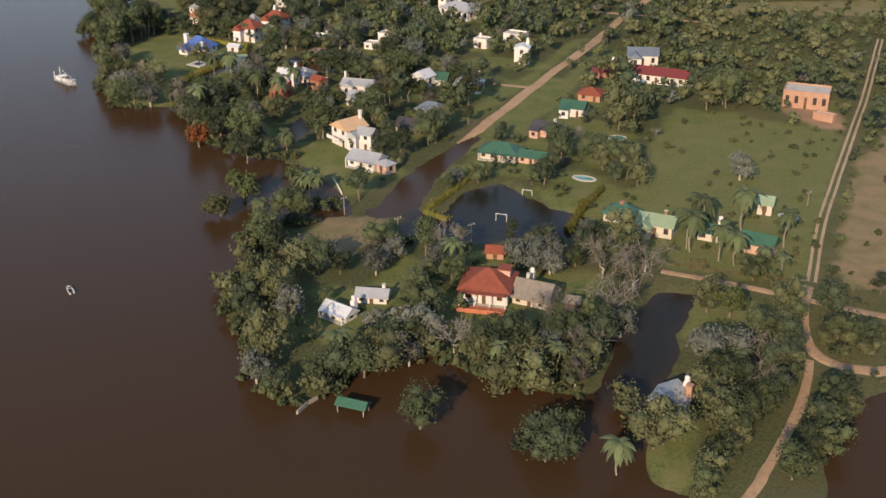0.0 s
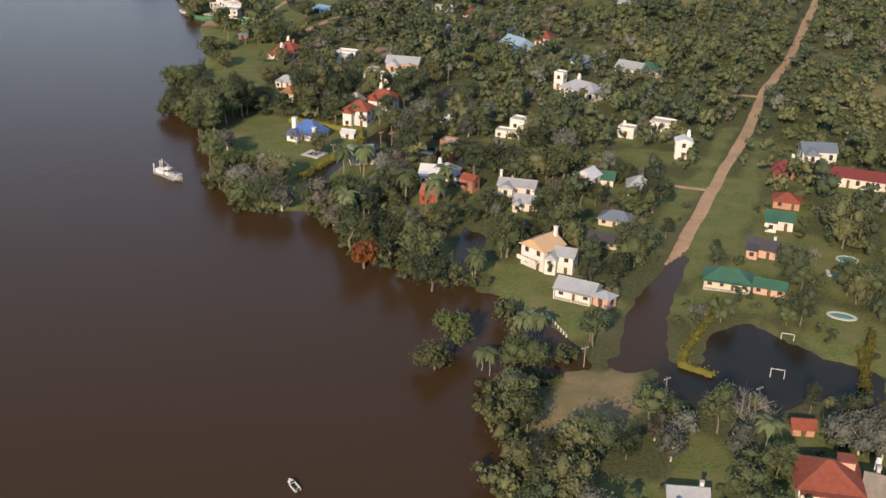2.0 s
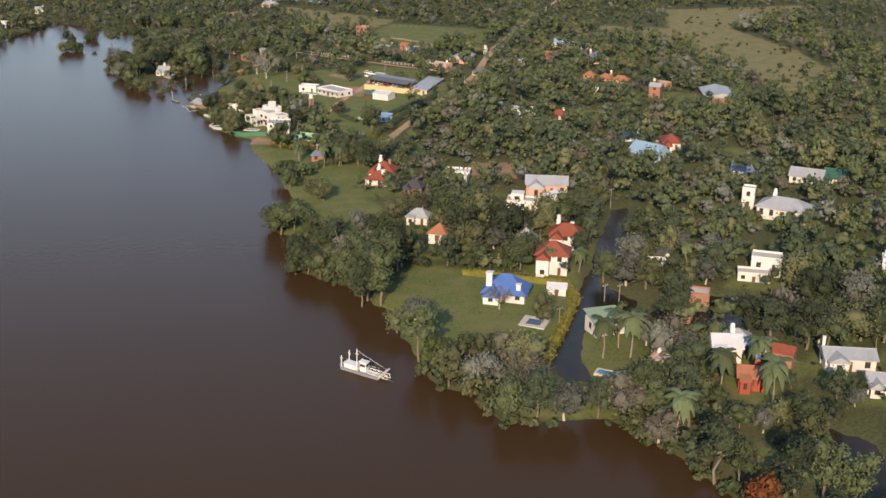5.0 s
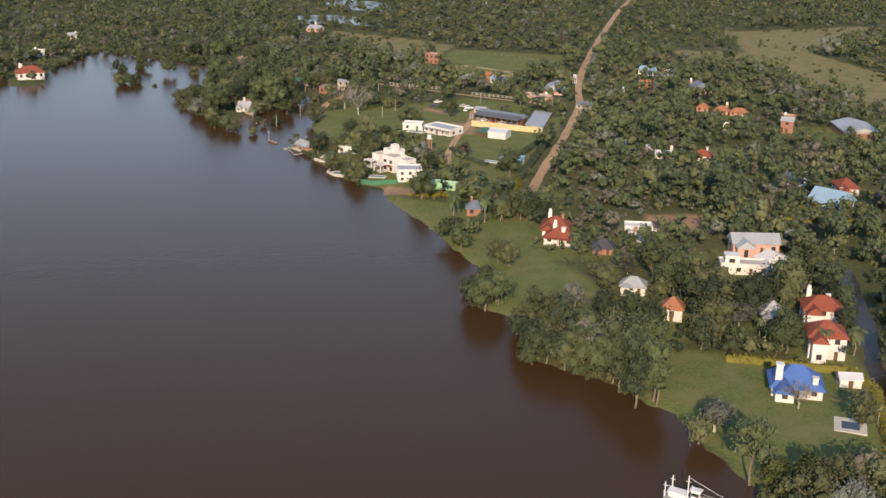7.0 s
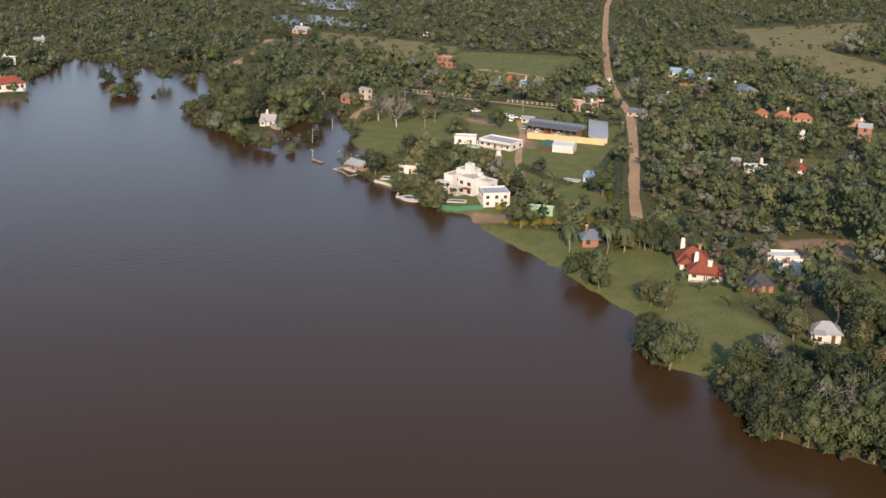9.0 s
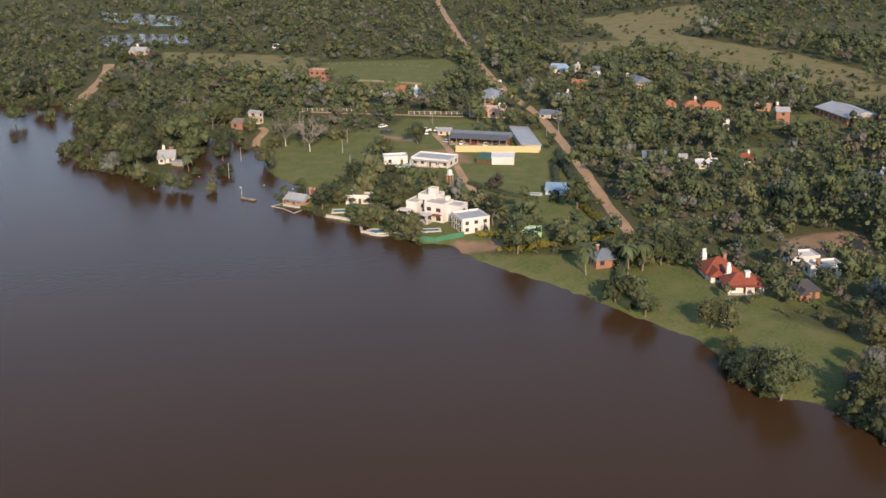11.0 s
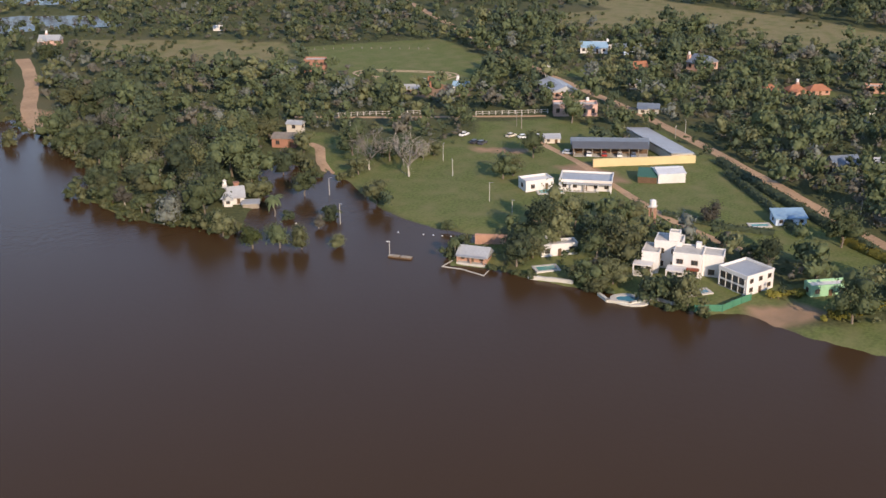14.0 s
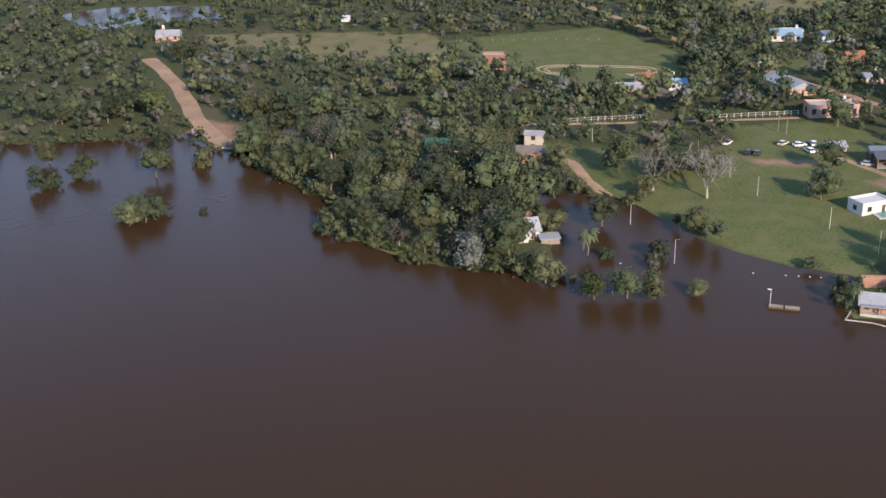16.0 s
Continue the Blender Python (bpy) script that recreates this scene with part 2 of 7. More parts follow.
FLOODS = [
    [(20.3, 120.7), (23.2, 121.7), (27.0, 123.8), (30.8, 128.9), (32.7, 136.2), (37.5, 147.5), (31.8, 148.6), (28.0, 141.4), (24.2, 131.1), (23.2, 126.9), (19.3, 121.8)],
    [(41.3, 98.6), (43.2, 106.9), (48.9, 115.2), (50.8, 119.3), (54.7, 121.3), (68.0, 121.1), (57.6, 98.3)],
    [(1.6, 176.9), (5.4, 187.3), (12.0, 190.4), (14.9, 186.2), (20.5, 178.8), (24.3, 176.7), (26.2, 174.6), (23.4, 167.4), (13.9, 168.5), (9.2, 165.4), (4.4, 166.5), (-5.1, 169.7), (-5.1, 175.9), (-2.2, 179.0)],
    [(9.1, 216.5), (4.4, 210.3), (-2.2, 199.9), (-6.0, 191.6), (-8.9, 181.1), (-11.7, 179.1), (-8.9, 175.9), (-3.2, 178.0), (-1.3, 187.3), (2.5, 197.8), (7.3, 209.2), (10.1, 215.4)],
    [(-30.0, 199.2), (-26.1, 200.2), (-24.2, 196.0), (-20.4, 192.8), (-19.4, 185.4), (-22.3, 181.3), (-25.2, 184.5), (-27.1, 196.0)],
    [(-27.0, 227.8), (-23.2, 223.4), (-27.1, 211.9), (-30.9, 208.8)],
    [(-23.3, 319.6), (-19.5, 320.7), (-29.9, 298.1), (-39.3, 281.0), (-35.5, 272.5), (-38.3, 267.2), (-43.1, 268.2), (-48.9, 259.6), (-51.8, 251.1), (-51.8, 244.8), (-55.6, 246.9), (-55.6, 253.2), (-49.8, 264.9), (-44.1, 275.6), (-34.6, 295.9)],
    [(-51.1, 318.9), (-48.2, 316.8), (-50.0, 308.2), (-52.9, 308.1)],
    [(-12.7, 261.5), (-12.6, 270.1), (-26.9, 273.6), (-36.4, 267.2), (-35.4, 263.0), (-25.9, 260.8)],
    [(-51.9, 748.0), (-25.2, 713.5), (-29.5, 686.6), (-43.6, 689.4), (-47.3, 701.2), (-56.7, 718.1)],
    [(-73.6, 674.8), (-58.1, 673.2), (-37.5, 654.0), (-43.1, 633.7), (-61.7, 645.6), (-76.5, 648.3)],
    [(25.2, 143.5), (29.9, 140.3), (32.7, 134.1), (30.8, 128.9), (27.0, 121.7), (26.0, 118.6), (23.1, 114.5), (20.2, 115.6), (19.3, 120.8), (23.2, 131.1)],
    [(-32.7, 204.1), (-24.5, 200.7), (-18.8, 192.2), (-14.7, 184.3), (-13.4, 177.1), (-17.5, 176.8), (-21.2, 182.5), (-26.0, 187.2), (-31.9, 188.2)],
]
LAWNS = [
    [(23.1, 109.3), (26.0, 112.4), (29.8, 113.3), (28.8, 102.9), (24.0, 102.0)],
    [(35.6, 145.5), (39.4, 147.5), (44.2, 144.3), (41.3, 130.9), (36.5, 133.0), (32.7, 136.2)],
    [(42.2, 210.6), (50.6, 232.0), (80.0, 214.5), (68.8, 187.2), (53.7, 149.3), (34.7, 155.8), (24.3, 168.4), (20.5, 176.8), (17.7, 188.2), (29.0, 185.0), (35.6, 188.0)],
    [(-10.0, 151.2), (-5.1, 160.4), (-0.4, 158.3), (-1.4, 150.0), (-6.2, 148.0)],
    [(-1.5, 140.7), (2.4, 148.9), (3.3, 143.7), (0.4, 139.6)],
    [(-74.9, 280.6), (-67.3, 293.7), (-61.5, 290.8), (-56.7, 287.8), (-45.1, 280.8), (-48.9, 269.1), (-57.5, 251.0), (-64.3, 254.0), (-70.1, 255.9), (-73.0, 254.8), (-74.0, 261.0), (-74.9, 268.2)],
    [(-48.9, 261.7), (-42.2, 268.2), (-40.2, 259.7), (-42.1, 251.3), (-46.0, 243.8), (-51.8, 245.9), (-51.8, 253.2)],
    [(-64.4, 244.6), (-56.6, 248.9), (-51.9, 235.3), (-58.7, 235.3), (-65.5, 238.4)],
    [(-75.4, 359.4), (-64.9, 362.0), (-71.8, 340.4), (-66.6, 320.3), (-71.4, 313.7), (-81.2, 316.4), (-85.9, 309.8), (-88.9, 312.8), (-84.2, 322.7), (-84.3, 331.2), (-87.4, 338.6)],
    [(-98.0, 379.8), (-88.0, 376.9), (-76.5, 370.3), (-73.0, 363.5), (-87.4, 338.6), (-91.3, 348.8), (-92.7, 358.4), (-96.5, 366.0)],
    [(-77.8, 278.4), (-68.2, 291.5), (-60.5, 289.8), (-75.9, 271.2)],
    [(-93.1, 464.6), (-75.3, 475.7), (-51.3, 465.5), (-52.3, 448.3), (-37.5, 428.7), (-63.3, 379.3), (-71.0, 379.7), (-70.4, 402.1), (-71.7, 412.8), (-80.6, 423.8), (-85.8, 430.6), (-95.5, 431.4), (-98.2, 445.7)],
    [(-91.7, 381.2), (-78.6, 369.9), (-80.3, 361.3), (-71.3, 360.0), (-69.3, 353.3), (-76.6, 340.2), (-70.5, 324.4), (-68.5, 319.2), (-84.0, 308.8), (-87.0, 314.0), (-82.2, 323.9), (-83.4, 333.4), (-86.4, 341.8), (-87.1, 351.9), (-87.8, 365.0), (-91.8, 372.1)],
    [(-26.1, 212.9), (-19.4, 211.7), (-13.7, 204.3), (-7.9, 200.0), (-10.8, 187.4), (-15.6, 184.3), (-17.5, 191.7), (-23.2, 197.0)],
    [(13.0, 191.4), (20.5, 180.9), (24.3, 179.8), (30.0, 191.2), (39.4, 178.6), (33.8, 163.1), (30.9, 169.4), (28.1, 176.7), (24.3, 176.7), (14.9, 186.2)],
    [(3.5, 214.5), (11.9, 233.1), (21.3, 246.4), (38.9, 285.4), (35.1, 285.6), (20.3, 251.7), (11.9, 239.4)],
    [(12.0, 216.4), (19.5, 234.0), (31.6, 256.5), (42.6, 281.0), (29.8, 239.9), (16.7, 214.2)],
    [(-74.0, 256.8), (-74.9, 283.8), (-64.4, 289.6), (-54.7, 273.2), (-53.7, 258.5), (-60.5, 251.0)],
    [(15.6, 247.6), (26.9, 260.8), (20.3, 247.5), (9.1, 223.8), (3.4, 220.8)],
    [(26.0, 252.5), (31.6, 251.3), (9.2, 205.0), (5.4, 205.0), (11.0, 219.6)],
    [(-28.5, 569.3), (8.7, 550.0), (-6.0, 513.4), (-34.4, 533.9), (-41.1, 542.9)],
    [(-47.7, 479.3), (-34.1, 468.6), (-36.3, 452.1), (-58.8, 447.8), (-62.2, 465.9)],
    [(-78.5, 500.4), (-72.0, 483.4), (-71.7, 472.6), (-86.5, 471.1), (-91.9, 471.8)],
    [(-48.3, 524.4), (-28.7, 502.1), (-9.6, 516.3), (-33.2, 538.9)],
]
BROWNS = [
    [(-17.5, 177.1), (-7.9, 175.9), (-8.0, 167.7), (-13.8, 159.5), (-18.6, 156.4), (-19.5, 160.6), (-23.4, 155.4), (-26.3, 156.5)],
    [(77.2, 198.2), (87.5, 213.2), (102.7, 212.5), (74.6, 146.8), (57.5, 149.3), (63.1, 163.6)],
    [(-58.0, 603.0), (-25.4, 577.8), (-42.8, 547.3), (-63.7, 574.4)],
    [(52.3, 557.1), (101.2, 539.6), (82.3, 514.3), (54.3, 509.8), (48.5, 530.7)],
    [(97.7, 599.8), (169.4, 609.5), (160.3, 584.7), (103.9, 545.7), (104.9, 490.7), (95.7, 445.7), (66.8, 443.7), (63.6, 476.3), (76.5, 540.7)],
    [(42.2, 497.4), (56.5, 475.5), (67.0, 442.7), (56.2, 406.6), (89.2, 427.4), (74.4, 469.6)],
    [(79.3, 321.5), (127.5, 324.9), (120.3, 305.9), (79.7, 308.0)],
    [(-64.7, 621.4), (-31.2, 587.7), (-37.7, 565.0), (-72.8, 595.3)],
]
BARE = [
    [(-42.8, 357.9), (-29.3, 353.6), (-34.9, 343.0), (-47.5, 347.9)],
    [(-90.4, 388.5), (-84.5, 383.8), (-83.9, 378.9), (-93.0, 382.9)],
    [(-60.9, 447.3), (-55.1, 444.7), (-57.8, 432.1), (-63.6, 434.7)],
    [(-62.3, 466.9), (-55.7, 457.5), (-58.8, 456.8), (-64.0, 463.5)],
    [(-116.8, 548.9), (-108.1, 553.1), (-106.1, 545.2), (-115.2, 534.4)],
    [(71.4, 231.2), (83.7, 226.6), (80.0, 214.5), (75.2, 218.8)],
    [(-38.0, 512.4), (-30.0, 510.4), (-26.8, 503.3), (-33.6, 496.6), (-42.1, 502.5), (-43.9, 507.9)],
]
ROADS = [
    ("dirt road between the gardens", 1, 2.8, [(4.4, 207.1), (6.3, 212.3), (15.7, 232.0), (26.0, 253.6), (40.8, 283.2), (54.4, 314.9), (70.5, 344.3), (92.7, 392.6), (116.7, 445.1)]),
    ("wide dirt track along the open field", 0, 2.0, [(111.3, 283.1), (92.1, 237.5), (74.4, 198.3), (62.2, 170.9), (54.6, 150.4)]),
    ("reddish dirt bend where the lanes meet", 1, 2.5, [(53.7, 149.3), (49.9, 140.1), (48.0, 132.8), (48.9, 127.6), (51.8, 125.5), (60.4, 126.4)]),
    ("dirt lane past the palms", 1, 1.8, [(33.7, 154.8), (41.3, 151.6), (51.8, 145.2), (64.2, 138.8)]),
    ("muddy dirt lane between hedges", 1, 1.4, [(48.0, 128.7), (45.1, 120.4), (40.3, 112.2), (35.5, 103.9), (31.7, 98.7)]),
    ("straight dirt road into the woods", 1, 2.7, [(-63.5, 371.2), (-53.8, 391.6), (-42.1, 413.5), (-30.7, 436.3), (-18.6, 461.3), (-9.9, 486.4), (-0.1, 511.0), (17.8, 549.5), (41.0, 597.4), (80.5, 675.9), (140.9, 784.6)]),
    ("dirt road that runs down into the flood", 1, 4.0, [(-114.5, 537.4), (-113.3, 545.2), (-107.7, 558.7), (-99.4, 574.9), (-92.1, 591.6), (-86.9, 607.6)]),
    ("dirt drive across the lawn", 1, 1.8, [(-73.1, 397.4), (-70.5, 412.1), (-63.9, 428.7), (-56.1, 444.4), (-50.6, 460.7)]),
    ("pale dirt loop round the building site", 0, 2.6, [(-35.9, 525.1), (-38.1, 529.3), (-37.7, 534.1), (-34.3, 535.6), (-30.0, 530.6), (-25.6, 523.7), (-19.6, 516.8), (-19.4, 513.1), (-23.3, 511.5), (-29.5, 516.1)]),
    ("dirt path that ends in the water", 1, 2.2, [(-91.9, 471.8), (-88.6, 479.4), (-83.1, 486.6), (-82.7, 491.6)]),
    ("short dirt side lane to the gardens", 1, 2.2, [(52.2, 310.0), (48.6, 311.4), (45.0, 312.6)]),
    ("dirt lane that leaves the road for the fields", 1, 1.7, [(52.4, 309.5), (57.9, 308.5), (62.2, 304.2), (73.5, 300.0)]),
    ("short dirt drive off the garden road", 1, 1.7, [(22.0, 245.3), (17.5, 246.9), (13.0, 248.8)]),
    ("pale earth street along the railing fence", 1, 1.5, [(-72.9, 508.7), (-67.4, 503.2), (-59.6, 495.2), (-51.3, 487.8), (-43.3, 480.1), (-34.8, 472.6)]),
]


def inside(poly, x, y):
    """Which of the points x, y lie in the outline."""
    c = np.zeros(x.shape, bool)
    px, py = np.array(poly, float).T
    j = len(px) - 1
    for i in range(len(px)):
        if py[i] != py[j]:
            c ^= ((py[i] > y) != (py[j] > y)) & (x < (px[j] - px[i]) * (y - py[i]) / (py[j] - py[i]) + px[i])
        j = i
    return c


def edge_distance(poly, x, y, closed=True):
    d = np.full(x.shape, 1e9)
    p = np.array(poly, float)
    q = np.roll(p, -1, 0) if closed else p[1:]
    for a, b in zip(p, q):
        ab = b - a
        t = np.clip(((x - a[0]) * ab[0] + (y - a[1]) * ab[1]) / (ab @ ab + 1e-9), 0, 1)
        d = np.minimum(d, (x - a[0] - t * ab[0]) ** 2 + (y - a[1] - t * ab[1]) ** 2)
    return np.sqrt(d)


def wobble(x, y, size, seed=0):
    """Cheap smooth noise of about -1 to 1 on arrays."""
    v = 0
    for k in range(1, 5):
        a = seed * 1.7 + k * 2.4
        v = v + np.sin((x * math.cos(a) + y * math.sin(a)) * (1 + 0.7 * k) / size + a * 3) * np.cos((y * math.cos(a * 1.3) - x * math.sin(a * 1.3)) * (1 + 0.5 * k) / size + a) / k ** 0.5
    return v / 2.2


def wet(x, y):
    """Metres inside water (positive) or inland (negative)."""
    w = np.full(x.shape, -1e9)
    for poly in [RIVER] + FLOODS:
        d = edge_distance(poly, x, y)
        w = np.maximum(w, np.where(inside(poly, x, y), d, -d))
    return w


def land_height(x, y):
    w = wet(x, y) + 0.7 * wobble(x, y, 3.0)
    up = 0.45 * (1 - np.exp(-np.clip(-w, 0, None) / 2.5)) + 0.10 * wobble(x, y, 9, 3) * np.clip(-w / 10, 0, 1)
    return np.where(w > 0, -np.clip(w * 0.25, 0.04, 1.6), np.clip(up, 0.03, None))


# ---------------------------------------------------------------- ground and water
def axis(lo, hi, fine_lo, fine_hi, step):
    a = list(np.arange(fine_lo, fine_hi, step))
    s, v = step, fine_lo
    while v > lo:
        s *= 1.12
        v -= s
        a.insert(0, v)
    s, v = step, a[-1]
    while v < hi:
        s *= 1.12
        v += s
        a.append(v)
    return np.array(a)


gx, gy = axis(-3500, 3500, -230, 150, 1.6), axis(-800, 4500, 90, 640, 1.6)
GX, GY = np.meshgrid(gx, gy)
GZ = np.full(GX.shape, 0.4)
core = (np.abs(GX) < 1200) & (GY < 1300) & (GY > -400)
GZ[core] = land_height(GX[core], GY[core])
far_w = ~core & (GX < -500) & (GY < 800)
GZ[far_w] = -1.6
cover = np.zeros(GX.shape + (4,), np.float32)
cover[..., 3] = 1
soft = 1.2 * wobble(GX, GY, 2.5, 5)
for chan, polys in ((0, LAWNS), (1, BROWNS), (2, BARE)):
    for poly in polys:
        d = np.where(inside(poly, GX[core], GY[core]), 1, -1) * edge_distance(poly, GX[core], GY[core])
        cover[core, chan] = np.maximum(cover[core, chan], np.clip((d + soft[core]) / 2.5 + 0.5, 0, 1))


# dry grass on the eastern gardens and paddock
DRY = [(28.1, 188.1), (45.0, 213.6), (61.9, 227.5), (99.5, 245.2), (77.4, 170.5), (58.5, 125.4), (33.7, 128.9), (31.8, 140.3)]
d = np.where(inside(DRY, GX[core], GY[core]), 1, -1) * edge_distance(DRY, GX[core], GY[core])
cover[core, 1] = np.maximum(cover[core, 1], np.clip((d + 3 * soft[core]) / 6 + 0.5, 0, 0.30))

for poly in BROWNS[:2]:
    d = np.where(inside(poly, GX[core], GY[core]), 1, -1) * edge_distance(poly, GX[core], GY[core])
    cover[core, 2] = np.maximum(cover[core, 2], np.clip((d + 2 * soft[core]) / 4 + 0.3, 0, 0.45))


def grid_mesh(name, X, Y, Z):
    n, m = X.shape
    idx = np.arange(n * m).reshape(n, m)
    faces = np.stack([idx[:-1, :-1], idx[:-1, 1:], idx[1:, 1:], idx[1:, :-1]], -1).reshape(-1, 4)
    me = bpy.data.meshes.new(name)
    me.vertices.add(n * m)
    me.vertices.foreach_set("co", np.stack([X, Y, Z], -1).astype(np.float32).ravel())
    me.loops.add(faces.size)
    me.loops.foreach_set("vertex_index", faces.ravel().astype(np.int32))
    me.polygons.add(len(faces))
    me.polygons.foreach_set("loop_start", np.arange(0, faces.size, 4, dtype=np.int32))
    me.update(calc_edges=True)
    return me


def ground_material():
    m, nt, p = nodes_of("land")
    new_node, link = nt.nodes.new, nt.links.new
    at = new_node("ShaderNodeAttribute")
    at.attribute_name = "cover"
    sep = new_node("ShaderNodeSeparateColor")
    link(at.outputs["Color"], sep.inputs[0])
    geo = new_node("ShaderNodeNewGeometry")

    def noise_node(scale, detail=5):
        n = new_node("ShaderNodeTexNoise")
        n.inputs["Scale"].default_value = scale
        n.inputs["Detail"].default_value = detail
        link(geo.outputs["Position"], n.inputs["Vector"])
        return n.outputs["Fac"]

    def two(a, b, fac, lo=0.35, hi=0.65):
        r = new_node("ShaderNodeMapRange")
        r.inputs["From Min"].default_value, r.inputs["From Max"].default_value = lo, hi
        link(fac, r.inputs["Value"])
        x = new_node("ShaderNodeMix")
        x.data_type = "RGBA"
        for key, v in (("A", a), ("B", b)):
            if isinstance(v, tuple):
                x.inputs[key].default_value = (*v, 1)
            else:
                link(v, x.inputs[key])
        link(r.outputs[0], x.inputs["Factor"])
        return x.outputs["Result"]

    big, mid, fine = noise_node(0.035), noise_node(0.25), noise_node(2.2, 3)
    scrub = two(two((0.048, 0.058, 0.026), (0.088, 0.095, 0.043), fine), (0.110, 0.098, 0.055), big, 0.5, 0.75)
    lawn = two(two((0.078, 0.100, 0.033), (0.126, 0.150, 0.053), fine), (0.150, 0.146, 0.066), mid, 0.42, 0.72)
    brown = two(two((0.155, 0.135, 0.066), (0.225, 0.190, 0.098), fine), (0.120, 0.130, 0.050), mid, 0.45, 0.70)
    bare = two((0.32, 0.20, 0.125), (0.22, 0.15, 0.095), mid)
    c = two(scrub, lawn, sep.outputs[0], 0.2, 0.8)
    c = two(c, brown, sep.outputs[1], 0.2, 0.8)
    c = two(c, bare, sep.outputs[2], 0.2, 0.8)
    link(c, p.inputs["Base Color"])
    p.inputs["Roughness"].default_value = 0.95
    p.inputs["Specular IOR Level"].default_value = 0.1
    bp = new_node("ShaderNodeBump")
    bp.inputs["Strength"].default_value = 0.3
    bp.inputs["Distance"].default_value = 0.2
    link(fine, bp.inputs["Height"])
    link(bp.outputs[0], p.inputs["Normal"])
    return m


def water_material():
    m, nt, p = nodes_of("muddy_river_water")
    new_node, link = nt.nodes.new, nt.links.new
    geo = new_node("ShaderNodeNewGeometry")
    n1 = new_node("ShaderNodeTexNoise")
    n1.inputs["Scale"].default_value = 0.02
    n1.inputs["Detail"].default_value = 4
    link(geo.outputs["Position"], n1.inputs["Vector"])
    ramp = new_node("ShaderNodeMix")
    ramp.data_type = "RGBA"
    ramp.inputs["A"].default_value = (0.045, 0.0242, 0.0116, 1)
    ramp.inputs["B"].default_value = (0.053, 0.0295, 0.0140, 1)
    link(n1.outputs["Fac"], ramp.inputs["Factor"])
    # flooded lots: less mud, and dark tree reflections put into the base colour
    at = new_node("ShaderNodeAttribute")
    at.attribute_name = "clear"
    still = new_node("ShaderNodeMix")
    still.data_type = "RGBA"
    link(at.outputs["Fac"], still.inputs["Factor"])
    link(ramp.outputs["Result"], still.inputs["A"])
    still.inputs["B"].default_value = (0.016, 0.017, 0.013, 1)
    link(still.outputs["Result"], p.inputs["Base Color"])
    p.inputs["Roughness"].default_value = 0.22
    p.inputs["IOR"].default_value = 1.33
    p.inputs["Specular IOR Level"].default_value = 0.14
    n2 = new_node("ShaderNodeTexNoise")
    n2.inputs["Scale"].default_value = 0.9
    n2.inputs["Detail"].default_value = 5
    link(geo.outputs["Position"], n2.inputs["Vector"])
    bp = new_node("ShaderNodeBump")
    bp.inputs["Strength"].default_value = 0.25
    bp.inputs["Distance"].default_value = 0.08
    link(n2.outputs["Fac"], bp.inputs["Height"])
    link(bp.outputs[0], p.inputs["Normal"])
    return m


LAND = ground_material()
me = grid_mesh("ground", GX, GY, GZ)
ca = me.color_attributes.new("cover", "FLOAT_COLOR", "POINT")
ca.data.foreach_set("color", cover.ravel())
me.materials.append(LAND)
me.polygons.foreach_set("use_smooth", np.ones(len(me.polygons), bool))
tagged(new("ground", me), "flat river bank of lawns, scrub and brown fields", "ground", kind="structure")
WATER = water_material()
wx, wy = np.meshgrid(axis(-3500, 3500, -120, 120, 3.0), axis(-800, 4500, 120, 510, 3.0))
me = grid_mesh("water", wx, wy, 0 * wx)
# mask of the flooded lots, where less mud and painted tree reflections darken the water
clear = np.zeros(wx.shape + (4,), np.float32)
for poly in (FLOODS[0], FLOODS[2], FLOODS[5], FLOODS[6], FLOODS[7], FLOODS[8]):
    d = np.where(inside(poly, wx, wy), 1, -1) * edge_distance(poly, wx, wy)
    clear = np.maximum(clear, np.clip(d / 4 + 0.6, 0, 1)[..., None].astype(np.float32))
me.color_attributes.new("clear", "FLOAT_COLOR", "POINT").data.foreach_set("color", clear.ravel())
me.materials.append(WATER)
tagged(new("water", me), "brown muddy flooded river with a calm surface", "water", kind="structure")


def height_at(x, y):
    return float(land_height(np.array([float(x)]), np.array([float(y)]))[0])


